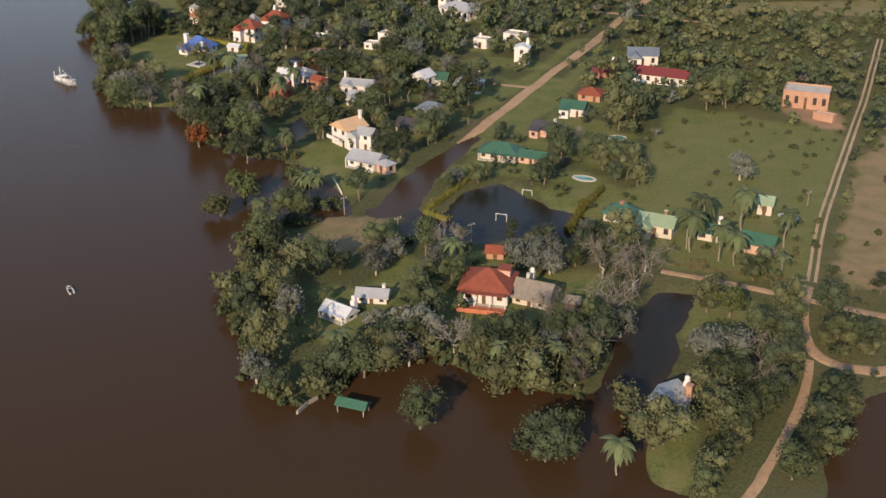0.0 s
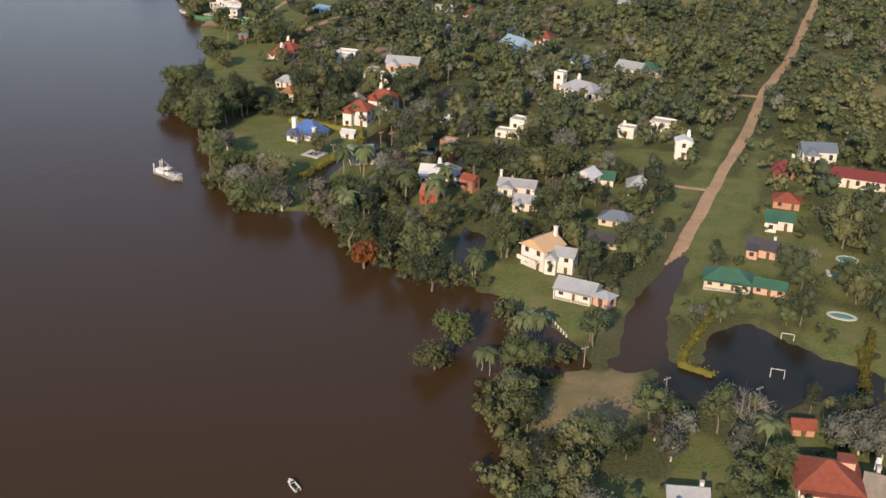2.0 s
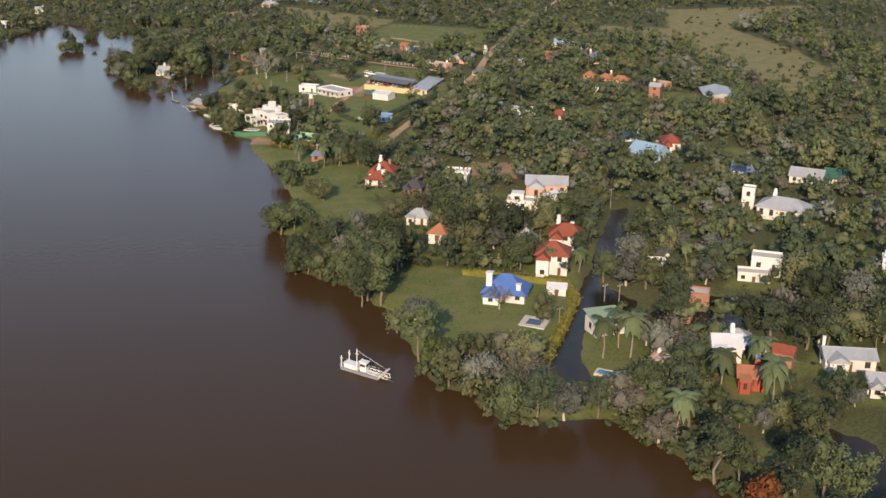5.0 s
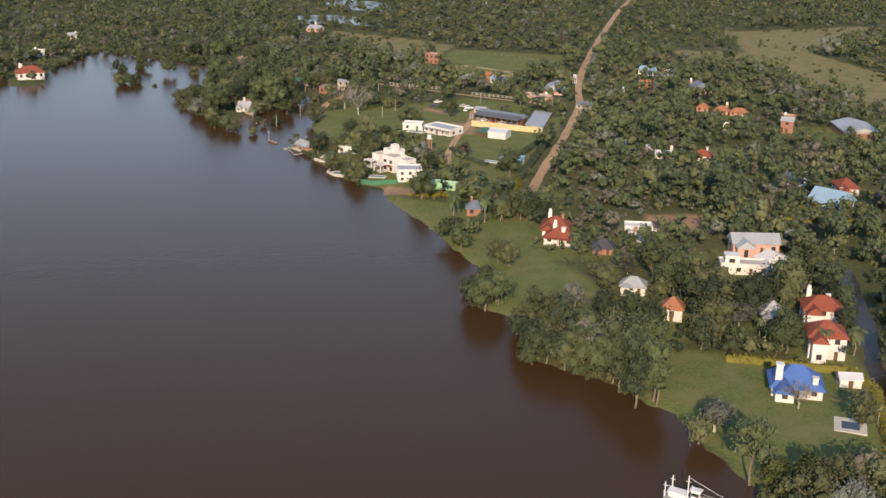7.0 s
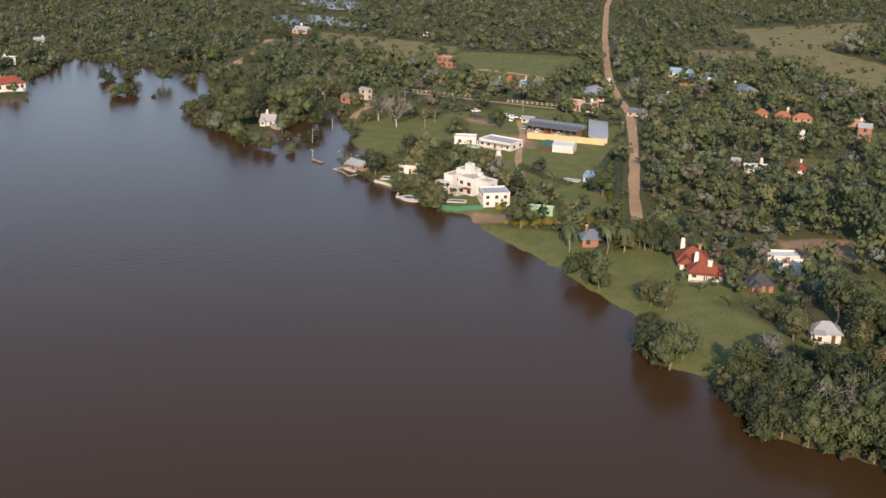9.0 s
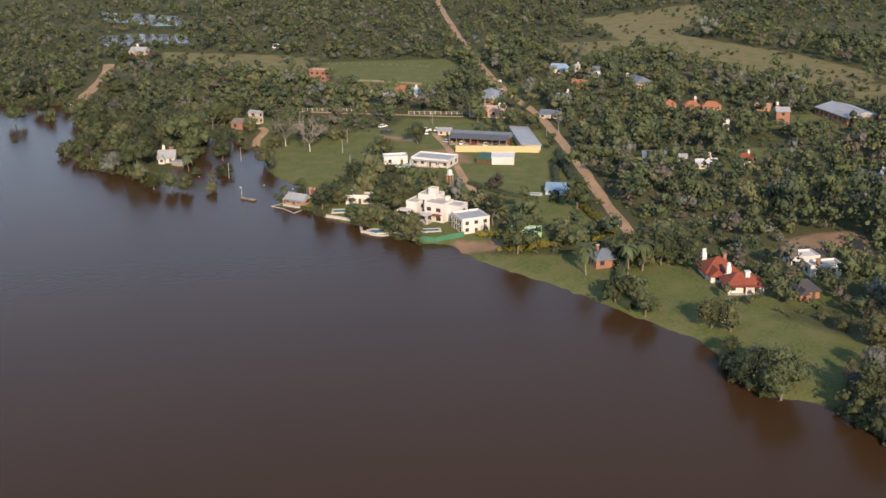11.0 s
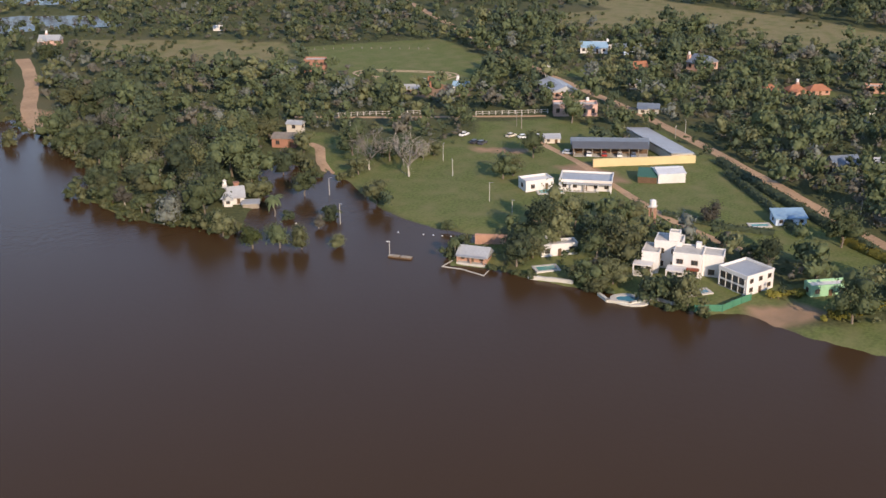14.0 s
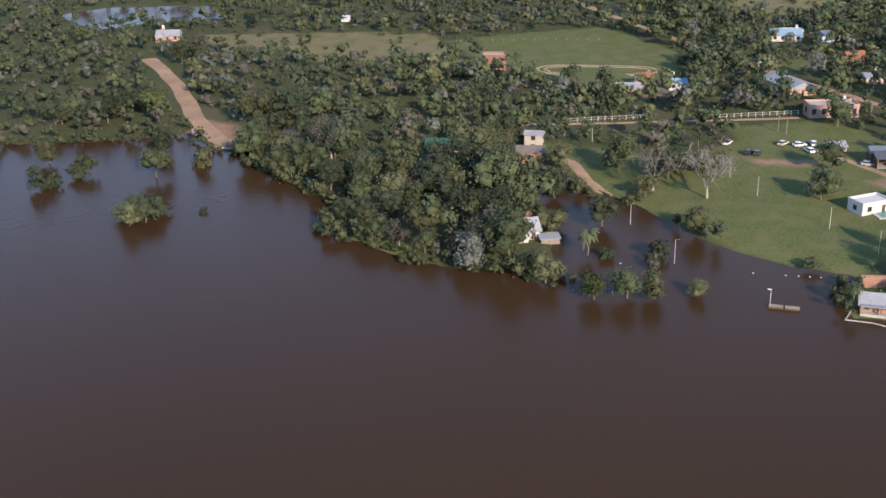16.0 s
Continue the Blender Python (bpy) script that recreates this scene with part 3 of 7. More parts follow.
def road(label, dirt, width, line):
    """A strip of dirt with ragged edges, laid just over the land."""
    p = np.array(line, float)
    seg = np.r_[0, np.cumsum(np.linalg.norm(np.diff(p, axis=0), axis=1))]
    s = np.arange(0, seg[-1], 1.5)
    x, y = np.interp(s, seg, p[:, 0]), np.interp(s, seg, p[:, 1])
    k = np.ones(9) / 9
    if len(x) > 20:
        x[4:-4], y[4:-4] = np.convolve(x, k, "valid"), np.convolve(y, k, "valid")
    dx, dy = np.gradient(x), np.gradient(y)
    n = np.hypot(dx, dy) + 1e-9
    nx, ny = -dy / n, dx / n
    offs = np.linspace(-0.5, 0.5, 7)
    X = np.stack([x + nx * o * width for o in offs])
    Y = np.stack([y + ny * o * width for o in offs])
    rag = width * (0.10 * wobble(s, s * 0.3, 1.6, 7) + 0.14 * wobble(s, s * 0.2, 7.0, 3))
    X[0] += nx * rag
    X[-1] += nx * rag[::-1]
    Y[0] += ny * rag
    Y[-1] += ny * rag[::-1]
    Z = land_height(X, Y) + 0.07
    Z[1], Z[-2] = Z[1] - 0.02, Z[-2] - 0.02
    Z[0] -= 0.12
    Z[-1] -= 0.12
    Z[(Z < 0.02)] = -0.3
    me = grid_mesh("road", X.T, Y.T, Z.T)
    me.materials.append(ROAD if dirt else TRACK)
    me.polygons.foreach_set("use_smooth", np.ones(len(me.polygons), bool))
    return tagged(new("road", me), label, "road", kind="structure")


for label, dirt, width, line in ROADS:
    if dirt:
        road(label, 1, width, line)
        continue
    way = np.array(line, float)
    side = np.gradient(way, axis=0)
    side = np.stack([-side[:, 1], side[:, 0]], -1) / np.linalg.norm(side, axis=1, keepdims=True)
    for k in (-0.27, 0.27):
        road(label + ", one wheel rut", 0, width * 0.3, [tuple(p) for p in way + side * k * width])


# ---------------------------------------------------------------- mesh tools
def part(name, bm, material, parent, label=""):
    me = bpy.data.meshes.new(name)
    bm.to_mesh(me)
    bm.free()
    for m in (material if isinstance(material, (list, tuple)) else [material]):
        me.materials.append(m)
    ob = new(name, me)
    ob.parent = parent
    if label:
        ob["label"] = label
    return ob


def share(name, me, parent, m):
    ob = new(name, me)
    ob.parent = parent
    ob.matrix_basis = m
    return ob


def thing(name, x, y, z, rz, label, category, group=""):
    ob = new(name)
    ob.empty_display_size = 0.3
    ob.matrix_basis = pose(x, y, z, 0, 0, rz)
    return tagged(ob, label, category, group)


def box(bm, x0, y0, z0, x1, y1, z1, bevel=0.0, m=None):
    vs = [bm.verts.new(v) for v in ((x0, y0, z0), (x1, y0, z0), (x1, y1, z0), (x0, y1, z0), (x0, y0, z1), (x1, y0, z1), (x1, y1, z1), (x0, y1, z1))]
    fs = [bm.faces.new([vs[i] for i in f]) for f in ((3, 2, 1, 0), (4, 5, 6, 7), (0, 1, 5, 4), (1, 2, 6, 5), (2, 3, 7, 6), (3, 0, 4, 7))]
    if bevel:
        out = bmesh.ops.bevel(bm, geom=list({e for f in fs for e in f.edges}), offset=bevel, segments=1, affect="EDGES")
        vs = list({v for f in out["faces"] for v in f.verts} | {v for v in vs if v.is_valid})
    if m is not None:
        bmesh.ops.transform(bm, matrix=m, verts=[v for v in vs if v.is_valid])
    return bm


def boxes(*rows, bevel=0.0):
    bm = bmesh.new()
    for r in rows:
        box(bm, *r, bevel=bevel)
    return bm


def rod(bm, a, b, r0, r1=None, sides=6):
    """A tapered rod from a to b."""
    a, b = Vector(a), Vector(b)
    r1 = r0 if r1 is None else r1
    q = (b - a).to_track_quat("Z", "Y")
    rings = []
    for c, r in ((a, r0), (b, r1)):
        rings.append([bm.verts.new(c + q @ Vector((r * math.cos(k * math.tau / sides), r * math.sin(k * math.tau / sides), 0))) for k in range(sides)])
    for k in range(sides):
        j = (k + 1) % sides
        bm.faces.new((rings[0][k], rings[0][j], rings[1][j], rings[1][k]))
    bm.faces.new(rings[1])
    bm.faces.new(rings[0][::-1])
    return bm


def tri_mesh(name, verts, tris, mats, index=None):
    me = bpy.data.meshes.new(name)
    me.vertices.add(len(verts))
    me.vertices.foreach_set("co", np.asarray(verts, np.float32).ravel())
    me.loops.add(tris.size)
    me.loops.foreach_set("vertex_index", tris.ravel().astype(np.int32))
    me.polygons.add(len(tris))
    me.polygons.foreach_set("loop_start", np.arange(0, tris.size, 3, dtype=np.int32))
    for m in mats:
        me.materials.append(m)
    if index is not None:
        me.polygons.foreach_set("material_index", index.astype(np.int32))
    me.update(calc_edges=True)
    return me


# ---------------------------------------------------------------- houses
CLEAR = []      # plan boxes kept free of trees: x, y, angle, length, width, free depth in front


def roof_mesh(kind, L, W, h, rise, over, thick):
    """A roof with eaves and thickness over a box L by W whose walls end at h. Long side along x."""
    bm = bmesh.new()
    a, b = L / 2 + over, W / 2 + over
    if kind == "flat":
        box(bm, -a, -b, h, a, b, h + thick)
        return bm
    if kind == "mono":
        pts = [(-a, -b, h), (a, -b, h), (a, b, h + rise), (-a, b, h + rise)]
        top = [bm.verts.new(p) for p in pts]
        low = [bm.verts.new((p[0], p[1], p[2] - thick)) for p in pts]
        bm.faces.new(top)
        bm.faces.new(low[::-1])
        for i in range(4):
            j = (i + 1) % 4
            bm.faces.new((low[i], low[j], top[j], top[i]))
        return bm
    if kind == "gable":
        r = a
    elif kind == "cross":
        r = 0.0
    else:
        r = max(a - b, 0.05 * a)
    drop = rise * over / (W / 2)
    eave = [(-a, -b), (a, -b), (a, b), (-a, b)]
    low = [bm.verts.new((x, y, h - drop - thick)) for x, y in eave]
    up = [bm.verts.new((x, y, h - drop)) for x, y in eave]
    ridge = [bm.verts.new((-r, 0, h + rise)), bm.verts.new((r, 0, h + rise))]
    bm.faces.new((up[0], up[1], ridge[1], ridge[0]))
    bm.faces.new((up[2], up[3], ridge[0], ridge[1]))
    bm.faces.new((up[1], up[2], ridge[1]))
    bm.faces.new((up[3], up[0], ridge[0]))
    for i in range(4):
        j = (i + 1) % 4
        bm.faces.new((low[i], low[j], up[j], up[i]))
    bm.faces.new(low[::-1])
    return bm


WINDOW_CACHE = {}


def window_meshes(w, h):
    key = (round(w, 1), round(h, 1))
    if key not in WINDOW_CACHE:
        fr = boxes((-w / 2, -0.05, 0, -w / 2 + 0.07, 0.03, h), (w / 2 - 0.07, -0.05, 0, w / 2, 0.03, h), (-w / 2, -0.05, 0, w / 2, 0.03, 0.07), (-w / 2, -0.05, h - 0.07, w / 2, 0.03, h), (-0.025, -0.04, 0.05, 0.025, 0.02, h - 0.05))
        pa = boxes((-w / 2 + 0.05, -0.02, 0.05, w / 2 - 0.05, 0.02, h - 0.05))
        out = []
        for nm, bm, mt in (("window", fr, WOOD_DARK), ("pane", pa, GLASS_DARK)):
            me = bpy.data.meshes.new(nm)
            bm.to_mesh(me)
            bm.free()
            me.materials.append(mt)
            out.append(me)
        WINDOW_CACHE[key] = out
    return WINDOW_CACHE[key]


def add_window(parent, x, y, z, rz, w, h):
    fr, pa = window_meshes(w, h)
    f = share("window", fr, parent, pose(x, y, z, 0, 0, rz))
    share("pane", pa, f, Matrix.Identity(4))


def house(centre, angle, L, W, h, roof, wall, cover, label, rise=0.35, over=0.35, storeys=1, porch=0.0, chimney=None, front=5.2, name="house", category="house", blind=False, x=0, base=None):
    """A house on its plan box: front towards -y, walls, roof, windows, door, and a porch or chimney where it has them."""
    cx, cy = centre
    z = max(height_at(cx, cy), -0.05) if base is None else base
    CLEAR.append((cx, cy, angle, L, W, front))
    ob = thing(name, cx, cy, z, angle, label, category)
    rise_m = rise * min(L, W)
    k = 0.12
    wl = bmesh.new()
    box(wl, -L / 2, -W / 2, -0.6, L / 2, W / 2, h)
    if roof in ("gable", "cross"):
        lo = [(-L / 2, -W / 2), (-L / 2, W / 2), (L / 2, -W / 2), (L / 2, W / 2)]
        for sx in (-1, 1):
            if roof == "gable":
                tri = [wl.verts.new((sx * L / 2, sy * W / 2, h)) for sy in (-1, 1)] + [wl.verts.new((sx * L / 2, 0, h + rise_m - 0.08))]
                wl.faces.new(tri if sx > 0 else tri[::-1])
    part("wall", wl, wall, ob)
    turned = roof == "gable_front"
    if turned:
        rb = roof_mesh("gable", W, L, h, rise_m, over, 0.1)
        bmesh.ops.rotate(rb, verts=rb.verts, matrix=Matrix.Rotation(radians(90), 3, "Z"))
        part("roof", rb, cover, ob)
        gb = bmesh.new()
        for sy in (-1, 1):
            tri = [gb.verts.new((-L / 2, sy * W / 2, h)), gb.verts.new((L / 2, sy * W / 2, h)), gb.verts.new((0, sy * W / 2, h + rise_m - 0.08))]
            gb.faces.new(tri if sy < 0 else tri[::-1])
            back = [gb.verts.new(v.co - Vector((0, sy * 0.1, 0))) for v in tri]
            gb.faces.new(back[::-1] if sy < 0 else back)
        part("gable", gb, wall, ob)
    elif roof == "flat":
        part("roof", roof_mesh("flat", L, W, h - 0.05, 0, -0.1, 0.06), cover, ob)
        p = 0.32
        pb = boxes((-L / 2 - 0.04, -W / 2 - 0.04, h, L / 2 + 0.04, -W / 2 + 0.12, h + p), (-L / 2 - 0.04, W / 2 - 0.12, h, L / 2 + 0.04, W / 2 + 0.04, h + p),
                   (-L / 2 - 0.04, -W / 2 + 0.12, h, -L / 2 + 0.12, W / 2 - 0.12, h + p), (L / 2 - 0.12, -W / 2 + 0.12, h, L / 2 + 0.04, W / 2 - 0.12, h + p))
        part("parapet", pb, wall, ob)
    else:
        part("roof", roof_mesh(roof, L, W, h, rise_m, over, 0.1), cover, ob)
        if roof == "gable":
            part("ridge", boxes((-L / 2 - over, -0.08, h + rise_m - 0.03, L / 2 + over, 0.08, h + rise_m + 0.05)), cover, ob)
    if not blind:
        sh = h / storeys
        ww, wh = min(0.75, 0.32 * sh + 0.2), 0.45 * sh
        n = max(1, int(L / (ww * 2.4)))
        for s in range(storeys):
            for i in range(n):
                px = -L / 2 + (i + 0.5) * L / n
                if s == 0 and i == n // 2 and n > 1:
                    continue
                add_window(ob, px, -W / 2 - 0.015, s * sh + 0.32 * sh, 0, ww, wh)
            m = max(1, int(W / (ww * 3)))
            for i in range(m):
                py = -W / 2 + (i + 0.5) * W / m
                add_window(ob, -L / 2 - 0.015, py, s * sh + 0.32 * sh, -90, ww, wh)
                add_window(ob, L / 2 + 0.015, py, s * sh + 0.32 * sh, 90, ww, wh)
        i = n // 2
        px = -L / 2 + (i + 0.5) * L / n
        d = part("door", boxes((px - 0.27, -W / 2 - 0.05, 0, px + 0.27, -W / 2 + 0.02, 0.72 * sh)), WOOD_DARK, ob)
        part("door_handle", boxes((px + 0.17, -W / 2 - 0.09, 0.34 * sh, px + 0.21, -W / 2 - 0.05, 0.38 * sh)), METAL_GREY, d)
    if porch:
        ph = h * 0.85 / storeys
        pr = part("porch_roof", boxes((-L / 2, -W / 2 - porch, ph, L / 2, -W / 2, ph + 0.1)), cover, ob)
        for i in range(max(2, int(L / 2.2)) + 1):
            px = -L / 2 + 0.1 + (L - 0.2) * i / max(2, int(L / 2.2))
            part("post", boxes((px - 0.08, -W / 2 - porch + 0.04, -0.3, px + 0.08, -W / 2 - porch + 0.2, ph)), wall, ob)
        part("porch_floor", boxes((-L / 2, -W / 2 - porch, -0.4, L / 2, -W / 2, 0.06)), CONCRETE, ob)
    if chimney:
        fx, fy, cw, ct, cm = chimney
        c = part("chimney", boxes((fx * L / 2 - cw / 2, fy * W / 2 - cw / 2, 0, fx * L / 2 + cw / 2, fy * W / 2 + cw / 2, ct), bevel=0.02), cm, ob)
        part("chimney_cap", boxes((fx * L / 2 - cw * 0.62, fy * W / 2 - cw * 0.62, ct, fx * L / 2 + cw * 0.62, fy * W / 2 + cw * 0.62, ct + 0.12)), cm, c)
    dice = random.Random(int(cx * 7) * 1009 + int(cy * 7))
    if name == "house" and roof in ("gable", "hip") and not porch and not blind and L > 3.2:
        if dice.random() < 0.6:
            d, wl2, wc = W * dice.uniform(0.28, 0.45), L * dice.uniform(0.36, 0.42), -0.26 * L
            hh = h * dice.uniform(0.86, 0.94)
            ww2 = part("wing_wall", boxes((wc - wl2 / 2, -W / 2 - d, -0.6, wc + wl2 / 2, -W / 2 + 0.1, hh)), wall, ob)
            up = min(0.42 * wl2, rise_m * 0.9)
            if dice.random() < 0.6:
                rb = roof_mesh("gable", d + W * 0.5, wl2, hh, up, over * 0.7, 0.09)
                bmesh.ops.rotate(rb, verts=rb.verts, matrix=Matrix.Rotation(radians(90), 3, "Z"))
                bmesh.ops.translate(rb, verts=rb.verts, vec=(wc, -W / 2 - d / 2 + W * 0.25, 0))
                gb = bmesh.new()
                tri = [gb.verts.new((wc + sx * wl2 / 2, -W / 2 - d, hh)) for sx in (-1, 1)] + [gb.verts.new((wc, -W / 2 - d, hh + up - 0.08))]
                gb.faces.new(tri)
                gb.faces.new([gb.verts.new(v.co + Vector((0, 0.1, 0))) for v in tri][::-1])
                part("gable", gb, wall, ob)
            else:
                rb = roof_mesh("mono", wl2, d + 0.3, hh, 0.35 * d, 0.15, 0.09)
                bmesh.ops.translate(rb, verts=rb.verts, vec=(wc, -W / 2 - d / 2 + 0.1, 0.02))
            part("wing_roof", rb, cover, ob)
            add_window(ob, wc, -W / 2 - d - 0.015, 0.32 * h / storeys, 0, min(0.75, wl2 * 0.4), 0.42 * h / storeys)
        if not chimney and dice.random() < 0.4:
            fx, cw = dice.choice((-0.55, 0.4, 0.7)) * L / 2, 0.42
            c = part("chimney", boxes((fx - cw / 2, W * 0.12, h * 0.8, fx + cw / 2, W * 0.12 + cw, h + rise_m + 0.45)), dice.choice((WHITE, BRICK, wall)), ob)
            part("chimney_cap", boxes((fx - cw * 0.65, W * 0.12 - 0.06, h + rise_m + 0.45, fx + cw * 0.65, W * 0.12 + cw + 0.06, h + rise_m + 0.53)), CONCRETE, c)
    if name == "house" and not blind and L > 3 and dice.random() < 0.3:
        fx = dice.choice((-0.6, 0.6)) * L / 2
        tp = h + (0.35 if roof == "flat" else rise_m * 0.6 + 0.5)
        y0 = W / 2 - 0.75 if roof == "flat" else W / 2
        tw = part("tank_tower", boxes((fx - 0.36, y0, -0.5 if roof != "flat" else h - 0.05, fx + 0.36, y0 + 0.72, tp)), wall, ob)
        tank = rod(bmesh.new(), (fx, y0 + 0.36, tp), (fx, y0 + 0.36, tp + 0.6), 0.34, 0.32, 10)
        rod(tank, (fx, y0 + 0.36, tp + 0.6), (fx, y0 + 0.36, tp + 0.72), 0.32, 0.12, 10)
        part("water_tank", tank, STEEL, tw, "white water tank")
    return ob


# the southern gardens
red = house((7.8, 147.9), -14, 6.7, 6.4, 2.4, "hip", WHITE, RED_TILE, "white house with a red tiled hip roof among flooded trees", 0.28, 0.5, 1, porch=1.4, chimney=(0.1, -0.2, 0.7, 3.4, PINK), front=12)
part("tower", boxes((1.2, 0.6, 0, 3.0, 2.4, 3.6), bevel=0.04), PINK, red, "pink plastered stair tower")
part("tower_roof", boxes((1.1, 0.5, 3.6, 3.1, 2.5, 3.75)), RED_TILE, red)
part("terrace", boxes((-3.2, -6.2, -0.5, 3.4, -4.4, 0.25), (-3.2, -6.3, 0.25, 3.4, -6.2, 0.7)), TERRACE_RED, red, "red tiled terrace with a low wall")
house((14.3, 146.0), -26, 5.0, 4.6, 1.4, "gable", CREAM, THATCH, "low house with a weathered grey roof beside the red one", 0.35, 0.4, front=10)
house((19.4, 143.8), -16, 1.9, 1.5, 1.2, "gable", BRICK, THATCH, "small shed with a grey thatched roof", 0.4, 0.2, name="shed", category="shed", blind=True)
house((-12.9, 141.9), -38, 4.3, 2.4, 1.2, "gable", WHITE, TIN_LIGHT, "white cottage with a pale tin roof in dense trees", 0.3, 0.3, porch=0.8, front=9)
house((-8.5, 146.5), -9, 4.3, 2.3, 1.2, "gable", WHITE, TIN, "long cottage with a pale grey tin roof", 0.3, 0.3, front=7)
house((28.2, 118.4), -30, 4.0, 3.3, 1.7, "gable_front", WHITE, TIN, "white cabin with a grey tin roof at the flooded lane", 0.4, 0.35, chimney=(0.95, 0.5, 0.7, 3.2, ORANGE_BRICK))
house((9.5, 160.2), -9, 2.6, 1.9, 1.3, "gable", ORANGE_BRICK, RED_TILE, "small open brick pavilion with a red roof", 0.35, 0.3, name="pavilion", category="pavilion")
house((30.7, 174.3), -28, 4.9, 3.6, 1.6, "hip", CREAM, GREEN_TIN, "house with a dark green tin roof by a hedge", 0.35, 0.4, chimney=(0.0, 0.0, 0.6, 3.0, BRICK))
house((35.5, 168.5), -25, 5.4, 3.5, 2.2, "gable", CREAM, SAGE_TIN, "cream house with a sage green tin roof", 0.3, 0.35)
house((54.6, 176.0), -24, 2.3, 2.4, 2.1, "gable", CREAM, SAGE_TIN, "small cream cottage with a grey green roof", 0.4, 0.3)
house((43.4, 166.0), -26, 3.5, 2.5, 1.6, "gable", CREAM, GREEN_TIN, "cottage with a green tin roof among palms", 0.35, 0.3)
house((49.7, 161.4), -32, 5.0, 3.2, 1.8, "gable", PINK, GREEN_TIN, "pink cottage with a green tin roof among palms", 0.35, 0.3)
# along the dirt road
oh = house((-15.7, 211.0), -50, 4.9, 4.7, 3.8, "gable_front", WHITE, PEACH_TILE, "two-storey white house with a peach tiled roof", 0.28, 0.35, 2, chimney=(0.3, 0.9, 0.5, 6.2, WHITE))
part("balcony", boxes((-2.0, -3.9, 1.6, 2.0, -3.1, 1.75), (-2.0, -3.9, 1.75, 2.0, -3.8, 2.3)), WHITE, oh)
house((-12.8, 209.0), -24, 4.4, 3.3, 3.1, "gable", WHITE, TIN, "white two-storey wing with arched openings", 0.25, 0.3, 2)
house((-11.8, 199.4), -30, 5.9, 4.1, 1.7, "gable", WHITE, TIN, "low white house with a grey tin roof on the flooded lawn", 0.25, 0.35, porch=0.8)
house((-8.3, 196.0), -46, 2.6, 2.3, 1.9, "hip", PINK, TIN, "small pink house with a grey roof by the road", 0.25, 0.3)
house((-4.0, 219.1), -25, 5.1, 3.3, 1.4, "gable", CREAM, DARK_ROOF, "low house with a dark roof under trees", 0.25, 0.35)
house((0.1, 228.3), -27, 5.7, 3.7, 1.5, "hip", CREAM, TIN_BLUE, "house with a blue grey tin roof", 0.3, 0.35)
house((-1.7, 247.5), -41, 3.7, 3.2, 2.6, "gable_front", WHITE, TIN_LIGHT, "white house with a pale tin gable", 0.35, 0.3)
house((1.9, 249.1), -19, 3.8, 3.5, 1.6, "gable", WHITE, GREEN_TIN, "house with a bright green tin roof", 0.3, 0.3)
house((8.1, 243.6), -12, 5.7, 4.5, 2.1, "hip", WHITE, TIN, "white house with a grey hipped roof", 0.35, 0.35)
house((-15.6, 243.7), -17, 6.8, 3.9, 2.0, "gable", WHITE, TIN, "long white house with a grey roof and a slim chimney", 0.2, 0.3, chimney=(-0.98, 0.3, 0.4, 3.9, WHITE))
house((-14.9, 235.7), -22, 4.4, 3.3, 1.8, "gable", WHITE, TIN, "white cottage with a grey roof", 0.25, 0.3)
house((-28.3, 251.9), -15, 4.3, 4.0, 1.8, "hip", CREAM, TIN, "cottage with a grey hipped roof", 0.35, 0.35)
house((-24.5, 245.1), -40, 2.8, 2.4, 2.5, "gable", BRICK, RED_TILE, "small brick house with a red roof", 0.3, 0.2)
house((-26.7, 269.0), -26, 3.1, 3.0, 2.5, "flat", BRICK, CONCRETE, "red brick house with a flat roof", 0.3, 0.2)
house((-10.0, 280.1), -29, 4.9, 3.4, 3.1, "flat", WHITE, CONCRETE, "white flat-roofed house among trees", storeys=1)
house((12.5, 278.5), -28, 3.5, 3.0, 2.1, "flat", WHITE, CONCRETE, "low white flat-roofed annex")
house((20.7, 280.1), -29, 5.0, 3.8, 2.9, "flat", WHITE, CONCRETE, "white flat-roofed house near the road")
house((21.1, 264.6), -11, 3.4, 2.9, 3.8, "gable_front", WHITE, TIN_LIGHT, "tall white house at the road", 0.25, 0.2, 2)
house((12.7, 203.2), -20, 7.1, 4.4, 1.6, "hip", CREAM, GREEN_TIN, "long house with a green tin roof by the flooded lot", 0.3, 0.45, porch=0.8, front=9)
house((18.5, 200.2), -25, 4.8, 3.0, 1.4, "gable", PINK, GREEN_TIN, "pink annex with a green roof and red walls", 0.25, 0.3, front=9)
house((22.1, 215.0), -30, 4.7, 3.5, 1.7, "gable", PINK, DARK_ROOF, "pink house with a dark roof", 0.3, 0.3, front=10)
house((28.9, 227.0), -22, 4.8, 3.8, 2.0, "gable", WHITE, GREEN_TIN, "white house with a green tin roof", 0.25, 0.3, front=10)
house((33.7, 237.2), -21, 4.7, 4.0, 1.6, "hip", ORANGE_BRICK, RED_TILE, "low house with a round red roof", 0.25, 0.35, front=10)
mar = house((50.1, 249.0), -25, 16.2, 4.4, 2.2, "gable", WHITE, MAROON_TILE, "long white building with a maroon tiled roof", 0.25, 0.3)
house((48.9, 263.2), -8, 6.8, 4.7, 2.7, "gable", WHITE, TIN_BLUE, "white hall with a blue grey tin roof", 0.25, 0.3)
house((38.8, 253.9), -20, 4.7, 4.0, 1.8, "hip", BRICK, MAROON_TILE, "small house with a dark red roof", 0.35, 0.3)
